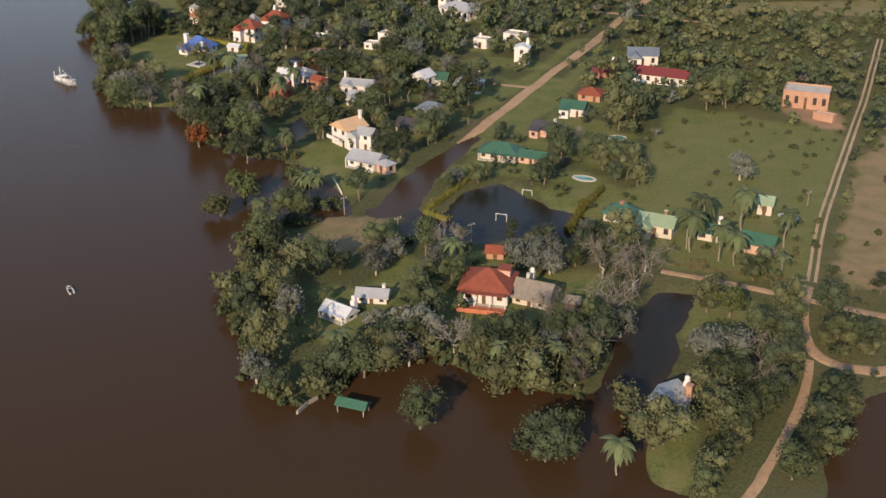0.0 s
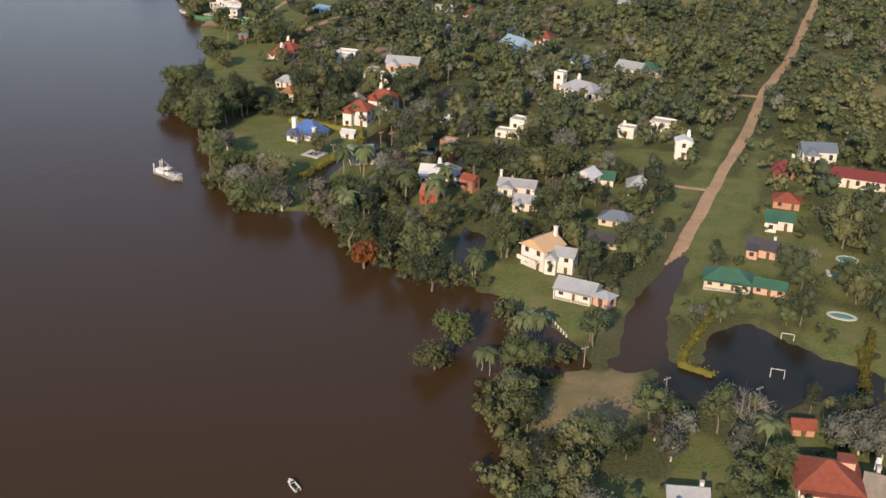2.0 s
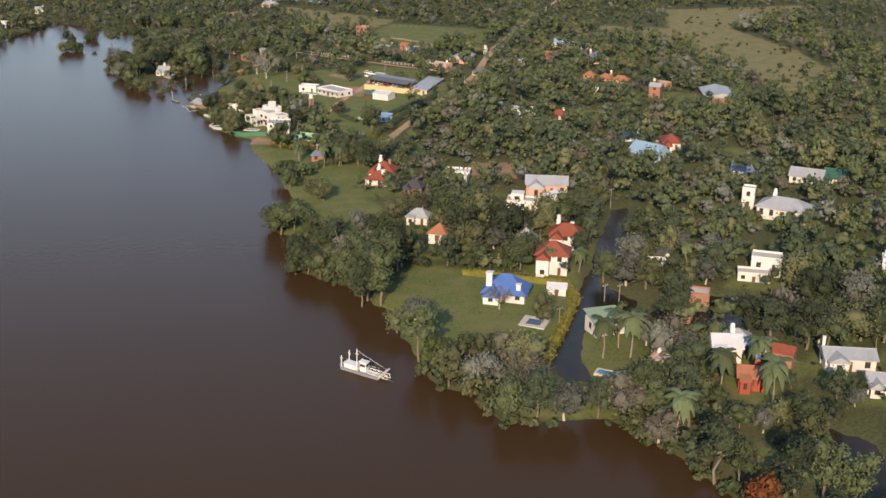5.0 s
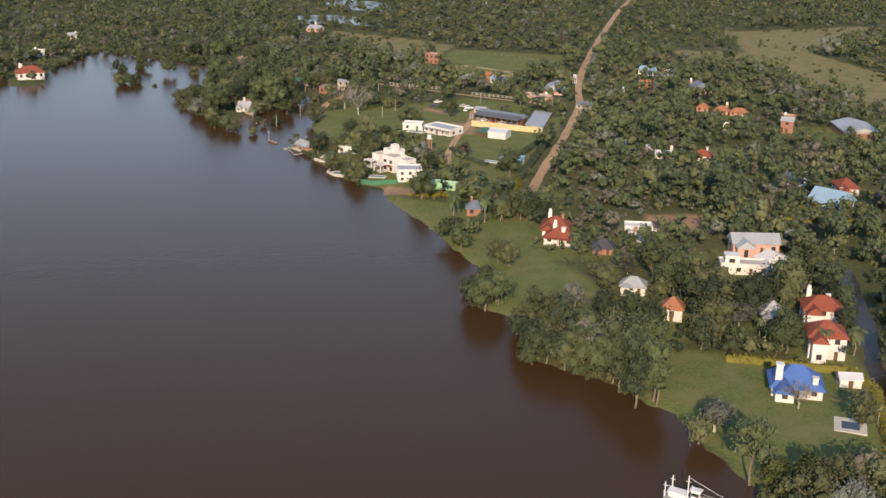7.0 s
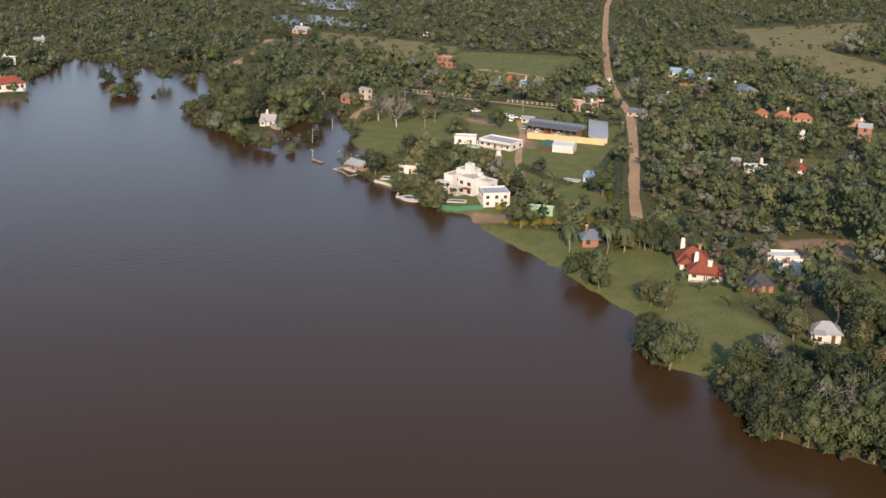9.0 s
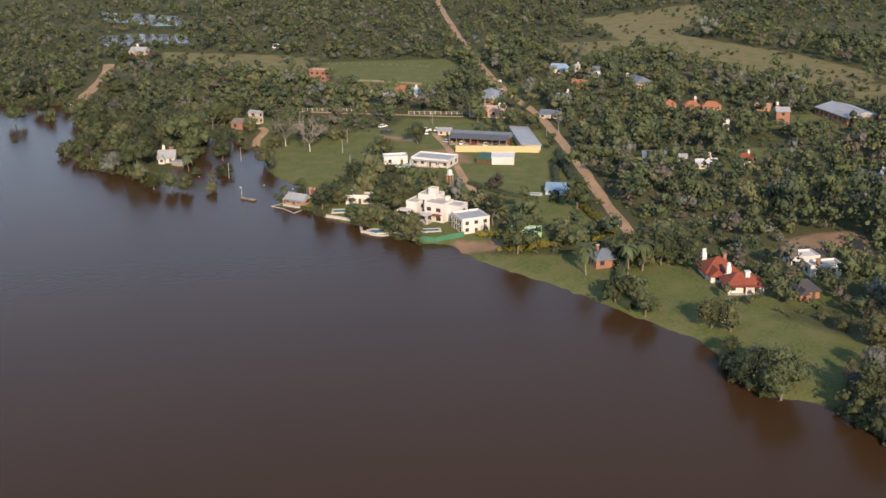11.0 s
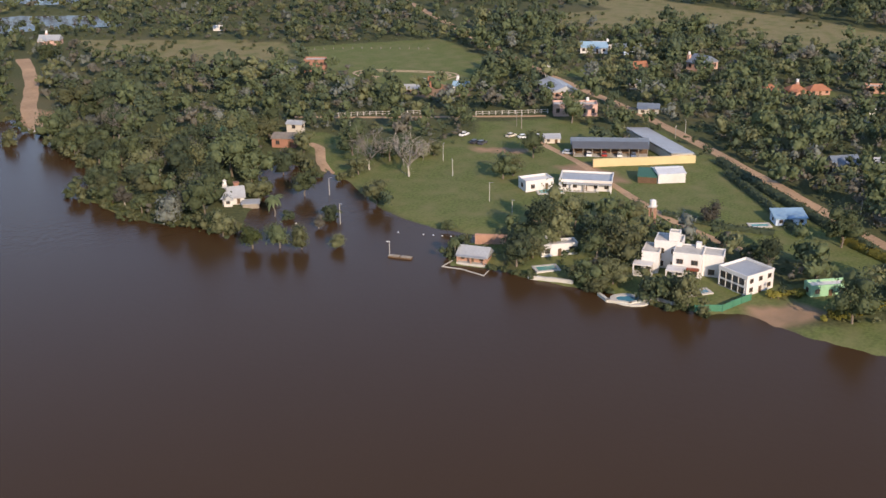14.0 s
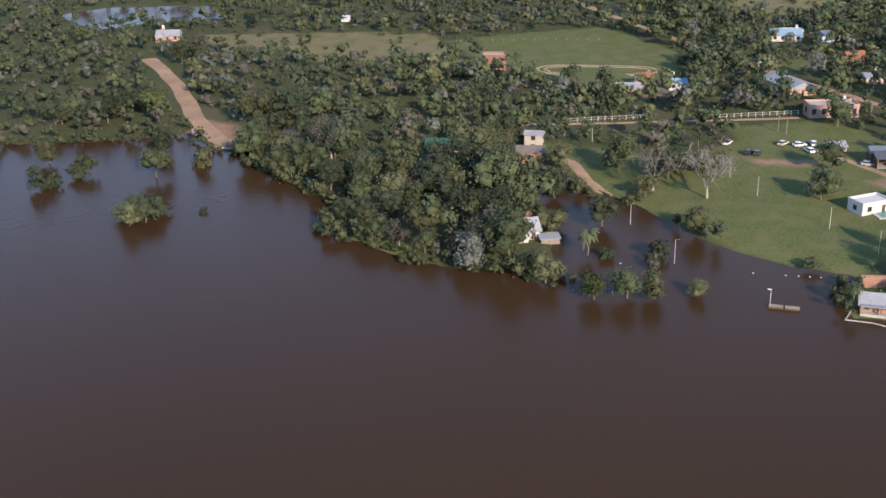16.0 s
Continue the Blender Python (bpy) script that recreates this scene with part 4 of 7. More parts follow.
house((77.8, 232.0), -22, 9.1, 5.9, 3.4, "flat", ORANGE_BRICK, CONCRETE, "unfinished house of bare orange brick", storeys=1)
house((78.5, 221.9), -43, 4.2, 1.7, 1.3, "flat", ORANGE_BRICK, CONCRETE, "low pile of orange bricks beside the building site", name="brick_stack", category="bricks", blind=True)
# the blue house and its neighbours
bh = house((-55.9, 276.7), -25, 6.6, 5.1, 1.7, "hip", WHITE, BLUE_TILE, "white house with a bright blue tiled roof on a lawn", 0.42, 0.35, chimney=(-0.75, -0.6, 0.9, 4.3, WHITE))
c = part("chimney", boxes((1.9, -2.2, 0, 2.6, -1.5, 2.9), bevel=0.02), WHITE, bh)
part("chimney_cap", boxes((1.82, -2.28, 2.9, 2.68, -1.42, 3.0)), WHITE, c)
house((-47.5, 277.0), -19, 2.9, 2.1, 1.3, "gable", WHITE, TIN_LIGHT, "small white outbuilding by a yellow hedge", 0.25, 0.2, name="shed", category="shed")
rh = house((-45.2, 287.3), -22, 5.2, 4.6, 3.7, "hip", WHITE, RED_TILE, "two-storey white villa with a red tiled roof", 0.35, 0.35, 2)
house((-39.7, 297.5), -22, 5.7, 4.2, 3.4, "hip", WHITE, RED_TILE, "rear wing of the villa with a red tiled roof", 0.35, 0.35, 2, chimney=(0.3, 0.2, 0.6, 4.8, WHITE))
house((-46.1, 300.8), -25, 3.3, 3.2, 1.6, "hip", PINK, TIN, "small house with a pointed grey tin roof", 0.5, 0.35)
house((-61.2, 304.5), -30, 3.2, 3.0, 2.3, "hip", WHITE, ORANGE_TILE, "white cottage with an orange hipped roof", 0.45, 0.3, front=11)
house((-62.8, 316.3), -27, 4.0, 2.9, 1.7, "hip", WHITE, TIN, "white cottage with a grey pointed roof", 0.4, 0.3, front=12)
wm = house((-39.9, 322.0), -20, 8.3, 3.5, 1.7, "flat", WHITE, CONCRETE, "modern white house of stacked flat-roofed blocks", front=11)
part("upper_block", boxes((-3.4, -1.3, 1.4, -0.9, 1.2, 3.2), bevel=0.03), WHITE, wm)
add_window(wm, -2.2, -1.32, 2.0, 0, 1.0, 0.7)
add_window(wm, -0.88, 0, 2.0, 90, 0.9, 0.7)
house((-34.2, 329.3), -15, 8.2, 4.0, 3.3, "gable", PINK, TIN, "pink house with a grey tin roof", 0.3, 0.3)
house((-33.6, 323.1), 5, 5.5, 3.2, 1.8, "gable_front", WHITE, WHITE, "white house with a pointed white gable", 0.35, 0.2)
house((-48.5, 348.1), -19, 5.3, 3.3, 1.0, "flat", WHITE, WHITE, "low white flat-roofed pavilion")
house((-44.8, 261.3), 6, 4.7, 3.9, 2.0, "mono", WHITE, SAGE_TIN, "house under one sage green sloping tin roof", 0.25, 0.3)
house((-27.3, 284.2), -20, 4.0, 3.0, 1.7, "flat", WHITE, CONCRETE, "white cubic house with a roof terrace")
house((-13.3, 277.9), -23, 5.2, 2.9, 1.3, "flat", WHITE, CONCRETE, "white flat-roofed house hidden in trees")
house((7.9, 308.8), -41, 9.6, 5.5, 2.6, "hip", WHITE, TIN, "white house with a wide grey roof", 0.28, 0.4)
house((3.7, 316.1), -32, 2.4, 2.5, 4.1, "flat", WHITE, CONCRETE, "slender white two-storey house", storeys=2)
house((-31.7, 263.9), -31, 3.2, 2.4, 1.3, "flat", BRICK, CONCRETE, "brick house with a pale flat roof in trees")
house((-31.5, 248.7), -14, 3.9, 3.5, 2.7, "gable", WHITE, TIN_LIGHT, "white house with a pale grey roof near the shore", 0.35, 0.3)
house((-31.9, 239.9), -20, 3.3, 3.1, 2.1, "gable", RED_PAINT, ORANGE_TILE, "red cottage with an orange roof under palms", 0.3, 0.3)
house((-25.1, 248.0), -19, 4.1, 2.7, 1.4, "flat", CREAM, DARK_ROOF, "low house with a dark flat roof")
house((-41.1, 246.9), -43, 3.9, 2.5, 1.5, "flat", PINK, CONCRETE, "low pink house with a railed terrace")
house((-2.1, 355.9), -56, 7.1, 6.9, 1.6, "gable", BLUE_WALL, TIN_SKY, "house with a sky blue tin roof", 0.3, 0.35)
house((6.8, 364.9), -16, 4.2, 6.0, 1.9, "hip", WHITE, RED_TILE, "white house with a red roof", 0.35, 0.3)
house((13.2, 338.1), -35, 5.0, 4.2, 1.8, "gable", WHITE, TIN_BLUE, "white house with a dark blue roof", 0.3, 0.3)
house((24.8, 331.9), -37, 6.7, 5.0, 1.8, "gable", WHITE, TIN, "house with a long grey tin roof", 0.25, 0.3)
house((30.3, 329.9), -41, 4.5, 4.9, 1.9, "gable", CREAM, GREEN_TIN, "house with a green tin roof in the woods", 0.3, 0.3)
# the middle lawns
r2 = house((-65.7, 343.8), -31, 5.4, 3.8, 1.5, "hip", WHITE, RED_TILE, "white house with a red hipped roof and a white chimney", 0.35, 0.45, porch=0.8, chimney=(0.2, -0.3, 0.7, 3.0, WHITE), front=12)
house((-64.3, 350.6), -25, 4.8, 4.2, 1.5, "hip", WHITE, RED_TILE, "rear wing with a red hipped roof", 0.35, 0.45, front=10, chimney=(0.5, 0.2, 0.5, 3.2, BRICK))
house((-50.4, 341.8), -23, 5.2, 2.7, 1.7, "flat", WHITE, CONCRETE, "white house with a flat roof and a brick chimney", chimney=(-0.5, -0.8, 0.5, 2.8, BRICK))
house((-60.1, 336.7), -25, 3.7, 3.0, 1.5, "hip", BRICK, DARK_ROOF, "house with a dark pointed roof", 0.4, 0.3)
house((-76.4, 363.7), -17, 4.0, 2.9, 1.8, "hip", BRICK, TIN_BLUE, "brick house with a blue grey roof", 0.4, 0.3)
# the white villa and its neighbours


def villa(centre, angle, L, W, h):
    """The modern white villa: blocks of two heights, flat roofs with rims, deep porches on white posts, strip windows."""
    cx, cy = centre
    CLEAR.append((cx, cy, angle, L, W, 8))
    ob = thing("villa", cx, cy, height_at(cx, cy), angle, "modern white villa of stacked blocks with flat roofs and porches", "house")
    u, v = L / 2, W / 2
    for x0, y0, x1, y1, z1 in ((-0.85, -0.5, -0.45, 0.9, h * 0.85), (-0.62, 0.3, 0.02, 1.5, h * 1.15), (-0.3, 0.5, -0.05, 1.0, h * 1.5), (-0.12, -0.7, 0.55, 0.7, h), (0.5, -0.2, 1.0, 0.9, h * 0.9)):
        b = part("block", boxes((x0 * u, y0 * v, -0.5, x1 * u, y1 * v, z1), bevel=0.02), WHITE, ob)
        part("roof_slab", boxes((x0 * u + 0.12, y0 * v + 0.12, z1, x1 * u - 0.12, y1 * v - 0.12, z1 + 0.03)), CONCRETE, b)
        part("rim", boxes((x0 * u, y0 * v, z1, x1 * u, y0 * v + 0.1, z1 + 0.18), (x0 * u, y1 * v - 0.1, z1, x1 * u, y1 * v, z1 + 0.18), (x0 * u, y0 * v + 0.1, z1, x0 * u + 0.1, y1 * v - 0.1, z1 + 0.18), (x1 * u - 0.1, y0 * v + 0.1, z1, x1 * u, y1 * v - 0.1, z1 + 0.18)), WHITE, b)
        n = max(1, int((x1 - x0) * u / 1.6))
        for i in range(n):
            px = (x0 + (x1 - x0) * (i + 0.5) / n) * u
            add_window(ob, px, y0 * v - 0.015, 0.3, 0, 0.9, 0.8)
            if z1 > h * 0.9:
                add_window(ob, px, y0 * v - 0.015, z1 * 0.58, 0, 0.9, 0.7)
        add_window(ob, x1 * u + 0.015, (y0 + y1) / 2 * v, z1 * 0.55, 90, 0.9, 0.7)
    for x0, x1, y0, y1 in ((-1.0, -0.55, -1.15, -0.5), (-0.22, 0.2, -1.5, -0.7)):
        part("porch_roof", boxes((x0 * u, y0 * v, h * 0.45, x1 * u, y1 * v, h * 0.45 + 0.16)), WHITE, ob)
        for px in (x0 * u + 0.12, x1 * u - 0.12):
            part("post", boxes((px - 0.1, y0 * v + 0.02, -0.4, px + 0.1, y0 * v + 0.22, h * 0.45)), WHITE, ob)
        part("porch_floor", boxes((x0 * u, y0 * v, -0.4, x1 * u, y1 * v, 0.08)), PAVING, ob)
    part("awning", boxes((0.22 * u, -1.0 * v, h * 0.42, 0.5 * u, -0.7 * v, h * 0.46)), RED_TILE, ob, "red tiled awning")
    part("chimney", boxes((0.34 * u, 0.35 * v, h, 0.46 * u, 0.65 * v, h + 0.8), bevel=0.02), WHITE, ob)
    return ob


villa((-86.2, 401.5), -62, 11.9, 5.4, 3.4)
ANNEX = ((-83.9, 392.3), -9, 5.2, 5.0, 2.5)
an = house(*ANNEX, "flat", WHITE, TIN, "two-storey annex with a grey tin roof and a dark gallery", storeys=2, front=10)
for k in (0.06, 0.54):
    ga = part("gallery", boxes((-ANNEX[2] / 2 - 0.06, -ANNEX[3] / 2 + 0.25, ANNEX[4] * k, -ANNEX[2] / 2 - 0.02, ANNEX[3] / 2 - 0.25, ANNEX[4] * (k + 0.36))), GLASS_DARK, an, "dark glazed gallery")
    for j in range(5):
        gy2 = -ANNEX[3] / 2 + 0.3 + (ANNEX[3] - 0.6) * j / 4
        part("post", boxes((-ANNEX[2] / 2 - 0.14, gy2 - 0.05, ANNEX[4] * k, -ANNEX[2] / 2 - 0.06, gy2 + 0.05, ANNEX[4] * (k + 0.36))), WHITE, ga)
house((-65.4, 435.7), -54, 8.8, 5.2, 1.6, "flat", WHITE, TIN, "long low white house with a grey roof and columned gallery", porch=0.9)
house((-72.2, 441.1), -23, 5.1, 3.1, 1.6, "flat", WHITE, WHITE, "white wing around a small pool", front=4)
house((-52.6, 428.2), -36, 4.8, 4.3, 1.7, "gable", WHITE, TIN_LIGHT, "white shed with a pale tin roof", 0.12, 0.1, name="shed", category="shed", blind=True)
house((-55.6, 430.3), -55, 3.2, 3.3, 1.2, "mono", WOOD_DARK, GREEN_TIN, "open lean-to with a dark green roof", 0.2, 0.1, name="shed", category="shed", blind=True)
MARKET = ((-47.3, 445.4), -47, 14.0, 5.4, 1.7)
(mx, my), ma, mL, mW, mh = MARKET
house((mx - 0.24 * mW * math.sin(radians(ma)), my + 0.24 * mW * math.cos(radians(ma))), ma, mL, mW * 0.5, mh * 1.15, "gable", WOOD_DARK, TIN_BLUE, "long market hall with a blue grey tin roof", 0.25, 0.25, name="hall", category="hall", blind=True)
house((-37.6, 441.5), 64, 18.6, 4.4, 1.3, "mono", CREAM, TIN, "long wing of the market with a grey tin roof", 0.1, 0.2, name="hall", category="hall")
house((-48.6, 436.4), -37, 18.8, 0.5, 1.1, "flat", YELLOW, YELLOW, "long yellow plastered yard wall", name="yard_wall", category="wall", blind=True)
house((-49.0, 458.3), -41, 3.0, 2.5, 1.1, "gable", CREAM, TIN, "small gatehouse with a tin roof", 0.2, 0.2)
house((-78.1, 383.5), -34, 5.6, 2.0, 1.3, "flat", LIME, WHITE, "lime green kiosk with a white roof rim", name="kiosk", category="kiosk")
house((-57.2, 402.0), -41, 4.8, 3.0, 1.2, "mono", BLUE_WALL, TIN_SKY, "turquoise house with a pale roof", 0.2, 0.2)
house((-92.7, 418.1), -31, 5.4, 2.1, 1.5, "flat", WHITE, CONCRETE, "white pool house with a flat roof")
house((-102.6, 425.1), -62, 4.2, 2.8, 1.1, "gable", ORANGE_BRICK, TIN, "brick boathouse with a grey roof at the flooded landing", 0.3, 0.3, porch=0.8, name="boathouse", category="boathouse")
house((-96.6, 427.8), -52, 4.7, 0.5, 1.1, "flat", ORANGE_BRICK, ORANGE_BRICK, "orange painted garden wall", name="garden_wall", category="wall", blind=True)
hut = house((-113.1, 471.2), -29, 3.5, 2.9, 1.4, "gable", WHITE, TIN, "white hut with a grey tin roof in flooded trees", 0.42, 0.3, front=11, chimney=(0.45, 0.7, 0.8, 2.9, BRICK))
house((-111.9, 467.7), -37, 2.6, 1.7, 0.8, "mono", WOOD_GREY, TIN, "low lean-to of grey boards beside the hut", 0.1, 0.2, name="shed", category="shed", blind=True)
house((-91.5, 506.9), -51, 7.0, 2.8, 1.3, "gable", PINK, GREEN_TIN, "pink house with a green tin roof in the woods", 0.25, 0.35, front=14)
house((-81.7, 496.1), -59, 3.0, 2.0, 2.9, "gable", CREAM, TIN, "two-storey cream house with a grey roof", 0.2, 0.2, 2, front=10)
house((-87.1, 492.3), -50, 4.6, 2.3, 1.8, "mono", BRICK, THATCH, "brick house with a weathered roof at the water", 0.25, 0.2, front=10)
house((-42.8, 540.5), -46, 5.1, 3.4, 3.1, "flat", BRICK, CONCRETE, "two-storey block of bare red brick", storeys=2, front=9)
house((-72.4, 620.8), -45, 5.6, 3.4, 1.5, "gable", PINK, TIN, "small pink farmhouse by a brown field", 0.3, 0.2)
house((-28.4, 605.7), -45, 2.3, 2.1, 1.0, "flat", WHITE, CONCRETE, "tiny white field hut", name="shed", category="shed", blind=True)
house((-40.2, 506.7), -46, 5.2, 2.6, 1.3, "gable", PINK, TIN, "pink house with a grey roof on a building site", 0.25, 0.2)
house((-32.9, 508.3), -46, 3.1, 2.4, 1.7, "gable", BRICK, ORANGE_TILE, "brick cottage with an orange roof", 0.3, 0.2)
house((-31.9, 500.8), -53, 3.5, 2.3, 1.6, "gable", WHITE, TIN_SKY, "white house with a sky blue roof", 0.3, 0.2)
house((-18.0, 484.3), -28, 5.9, 10.4, 1.7, "gable_front", PINK, TIN, "long pink hall with a grey tin roof", 0.18, 0.2, name="hall", category="hall")
house((-29.5, 469.2), -45, 9.1, 3.7, 2.2, "flat", PINK, CONCRETE, "pink gate building with a wide arch")
house((27.9, 509.2), -46, 5.0, 3.0, 1.5, "flat", WHITE, CONCRETE, "white house among far trees")
house((28.4, 499.6), -45, 4.3, 3.0, 1.8, "gable", BLUE_WALL, TIN_BLUE, "pale blue house with a blue roof", 0.3, 0.2)
house((12.4, 485.6), -32, 4.4, 2.9, 1.6, "gable", BRICK, ORANGE_TILE, "brick house at the dirt road", 0.3, 0.2)
house((-1.7, 474.5), -45, 3.5, 2.5, 1.3, "mono", CREAM, TIN, "small house with a grey roof at the road", 0.2, 0.2)
house((-17.3, 459.4), -55, 4.3, 2.6, 1.3, "gable", CREAM, TIN_BLUE, "house with a dark tin roof at the road", 0.25, 0.25)
for row in (((14.7, 450.5), -35, 3.2, 2.7, 1.3), ((18.4, 446.3), -35, 3.9, 2.7, 1.3), ((22.1, 442.9), -35, 4.7, 2.7, 1.3)):
    house(*row, "hip", ORANGE_BRICK, ORANGE_TILE, "small orange brick house in a row", 0.35, 0.25, front=15)
house((41.5, 415.5), -106, 14.0, 9.3, 2.1, "gable", BRICK, TIN, "large brick storehouse with a grey tin roof", 0.12, 0.2, front=20, name="storehouse", category="storehouse")
house((25.9, 476.2), -4, 6.3, 4.5, 2.0, "gable_front", PINK, TIN_BLUE, "pink house with a steep blue grey roof", 0.35, 0.2)
house((32.5, 434.8), -55, 4.0, 2.8, 1.4, "flat", ORANGE_BRICK, CONCRETE, "low brick house in the fields")
house((24.7, 421.2), -36, 3.2, 2.8, 3.4, "gable", BRICK, TIN, "tall brick house in the trees", 0.25, 0.15, 2)
house((7.8, 423.0), -35, 1.5, 1.5, 2.5, "flat", WHITE, RED_TILE, "narrow white tower with a red band", name="tower", category="tower", blind=True)
house((-25.4, 410.5), -35, 4.9, 3.7, 1.3, "gable", WHITE, TIN_BLUE, "house with a blue grey roof in the woods", 0.3, 0.2)
house((-10.6, 398.4), -35, 4.4, 3.2, 1.2, "hip", WHITE, RED_TILE, "white cottage with a red roof in the woods", 0.35, 0.2)
house((-19.0, 401.4), -25, 4.8, 2.7, 1.0, "gable", CREAM, TIN_LIGHT, "cottage with a pale roof in the woods", 0.25, 0.2)
house((-20.4, 407.0), -35, 1.9, 2.0, 1.2, "gable", CREAM, TIN, "cottage with a tin roof in the woods", 0.25, 0.2)
house((-18.9, 378.1), -66, 3.7, 3.2, 1.1, "gable", CREAM, TIN, "cottage with a grey roof among dense trees", 0.25, 0.2)
house((-0.5, 374.1), -88, 4.8, 3.7, 1.2, "gable", BLUE_WALL, TIN_BLUE, "small blue house in the woods", 0.25, 0.2)
house((23.5, 508.2), -52, 7.0, 3.7, 1.6, "gable", WHITE, TIN_SKY, "white house with a blue roof by the road", 0.3, 0.2)
house((-174.4, 529.9), 14, 7.9, 4.7, 2.3, "hip", WHITE, RED_TILE, "white house with a red roof on the far bank", 0.35, 0.3)
house((-174.9, 572.3), -8, 4.5, 3.7, 1.9, "flat", WHITE, CONCRETE, "white house on the far bank")
house((-165.6, 610.0), -5, 3.3, 3.1, 1.6, "gable", CREAM, TIN, "cottage far up the bank", 0.3, 0.2)

# open ground in front of the pools
for plan in (((-48.3, 246.3), -36, 5.1, 1.3, 0.0), ((-54.3, 265.8), -31, 2.2, 2.3, 0.0), ((35.7, 212.5), -19, 3.1, 2.5, 0.0), ((26.8, 191.8), -28, 3.5, 1.7, 0.0), ((-71.9, 438.0), -36, 3.9, 2.2, 0.0), ((-90.4, 395.4), -26, 3.0, 1.2, 0.0), ((-98.1, 400.6), -65, 3.7, 2.2, 0.0), ((-98.2, 415.3), -30, 2.8, 1.6, 0.0), ((-61.7, 404.2), -41, 2.7, 1.1, 0.0)):
    (px, py), ang, L, W, _ = plan
    CLEAR.append((px, py, ang, L, W, 10))

# ---------------------------------------------------------------- gardens: mown grass round each house
land = bpy.data.objects["ground"].data
gxc, gyc = GX[core], GY[core]
grass = cover[core, 0]
for cx, cy, ang, L, W, front in CLEAR:
    if cy > 445:
        continue
    a = radians(ang)
    u = (gxc - cx) * math.cos(a) + (gyc - cy) * math.sin(a)
    v = -(gxc - cx) * math.sin(a) + (gyc - cy) * math.cos(a)
    d = np.minimum(L / 2 + 2.2 - np.abs(u), np.minimum(v + W / 2 + front * 0.75, W / 2 + 2 - v))
    grass = np.maximum(grass, np.clip((d + soft[core]) / 2 + 0.4, 0, 0.85))
glades = np.clip((-wobble(gxc, gyc, 13, 4) - 0.42) * 5, 0, 0.8) * (gyc > 130) * (gyc < 545)
cover[core, 0] = np.maximum(grass, glades)
land.color_attributes["cover"].data.foreach_set("color", cover.ravel())


# ---------------------------------------------------------------- trees
def ico(level):
    bm = bmesh.new()
    bmesh.ops.create_icosphere(bm, subdivisions=level, radius=1)
    v = np.array([p.co[:] for p in bm.verts])
    f = np.array([[q.index for q in p.verts] for p in bm.faces])
    bm.free()
    return v, f


ICO1, ICO2 = ico(1), ico(2)


def crown_arrays(rng, width, low, high, blobs, quads, leaf, sphere=ICO1, shape=1.0, ragged=0.55):
    """A crown: uneven lobes inside, and many loose leaf clumps turned every way over them. Returns points and triangles."""
    V, F, n = [], [], 0
    mid, half = (low + high) / 2, (high - low) / 2
    C, R = [], []
    for k in range(blobs):
        a, r = rng.uniform(0, math.tau), width * 0.5 * rng.uniform(0.1, 0.62) ** 0.8
        h = rng.uniform(-0.55, 0.62)
        r *= math.sqrt(max(0.15, 1 - (abs(h) ** 1.6) * shape))
        C.append((r * math.cos(a), r * math.sin(a), mid + h * half))
        R.append(width * rng.uniform(0.20, 0.33))
    C, R = np.array(C), np.array(R)
    squash = np.array([1, 1, min(1.0, half / (width * 0.42))])
    for c, r in zip(C, R):
        v = sphere[0] * r * 0.56 * (1 + 0.28 * rng.standard_normal((len(sphere[0]), 1))) * squash + c
        V.append(v)
        F.append(sphere[1] + n)
        n += len(v)
    pick = rng.integers(0, blobs, quads)
    d = rng.standard_normal((quads, 3))
    d[:, 2] = np.abs(d[:, 2]) * 1.0 - 0.35
    d /= np.linalg.norm(d, axis=1, keepdims=True)
    p = C[pick] + d * (R[pick] * rng.uniform(0.58, 1.2, quads))[:, None] * squash
    nrm = d + ragged * rng.standard_normal((quads, 3))
    nrm /= np.linalg.norm(nrm, axis=1, keepdims=True)
    t = np.cross(nrm, rng.standard_normal((quads, 3)))
    t /= np.linalg.norm(t, axis=1, keepdims=True) + 1e-9
    b = np.cross(nrm, t)
    s = leaf * rng.uniform(0.6, 1.3, quads)[:, None]
    q = np.stack([p - t * s - b * s * 0.7, p + t * s * 0.9 - b * s * 0.4, p + t * s * 0.7 + b * s * 0.8, p - t * s * 0.5 + b * s], 1)
    V.append(q.reshape(-1, 3))
    i = n + 4 * np.arange(quads)[:, None]
    F.append((i + np.array([0, 1, 2])).astype(int))
    F.append((i + np.array([0, 2, 3])).astype(int))
    return np.concatenate(V), np.concatenate(F)


def trunk_mesh(seed, height, r, spread, limbs, mat):
    rng = random.Random(seed)
    bm = bmesh.new()
    p, top = Vector((0, 0, -0.6)), height
    for k in range(3):
        q = Vector((rng.uniform(-0.06, 0.06) * height, rng.uniform(-0.06, 0.06) * height, top * (k + 1) / 3))
        rod(bm, p, q, r * (1 - 0.25 * k), r * (0.75 - 0.25 * k), 6)
        p = q
    for k in range(limbs):
        a = k * 2.4 + rng.uniform(0, 0.8)
        z = height * rng.uniform(0.45, 0.75)
        rod(bm, (0, 0, z), (spread * math.cos(a), spread * math.sin(a), z + spread * rng.uniform(0.5, 1.0)), r * 0.5, r * 0.16, 5)
    me = bpy.data.meshes.new("trunk")
    bm.to_mesh(me)
    bm.free()
    me.materials.append(mat)
    return me


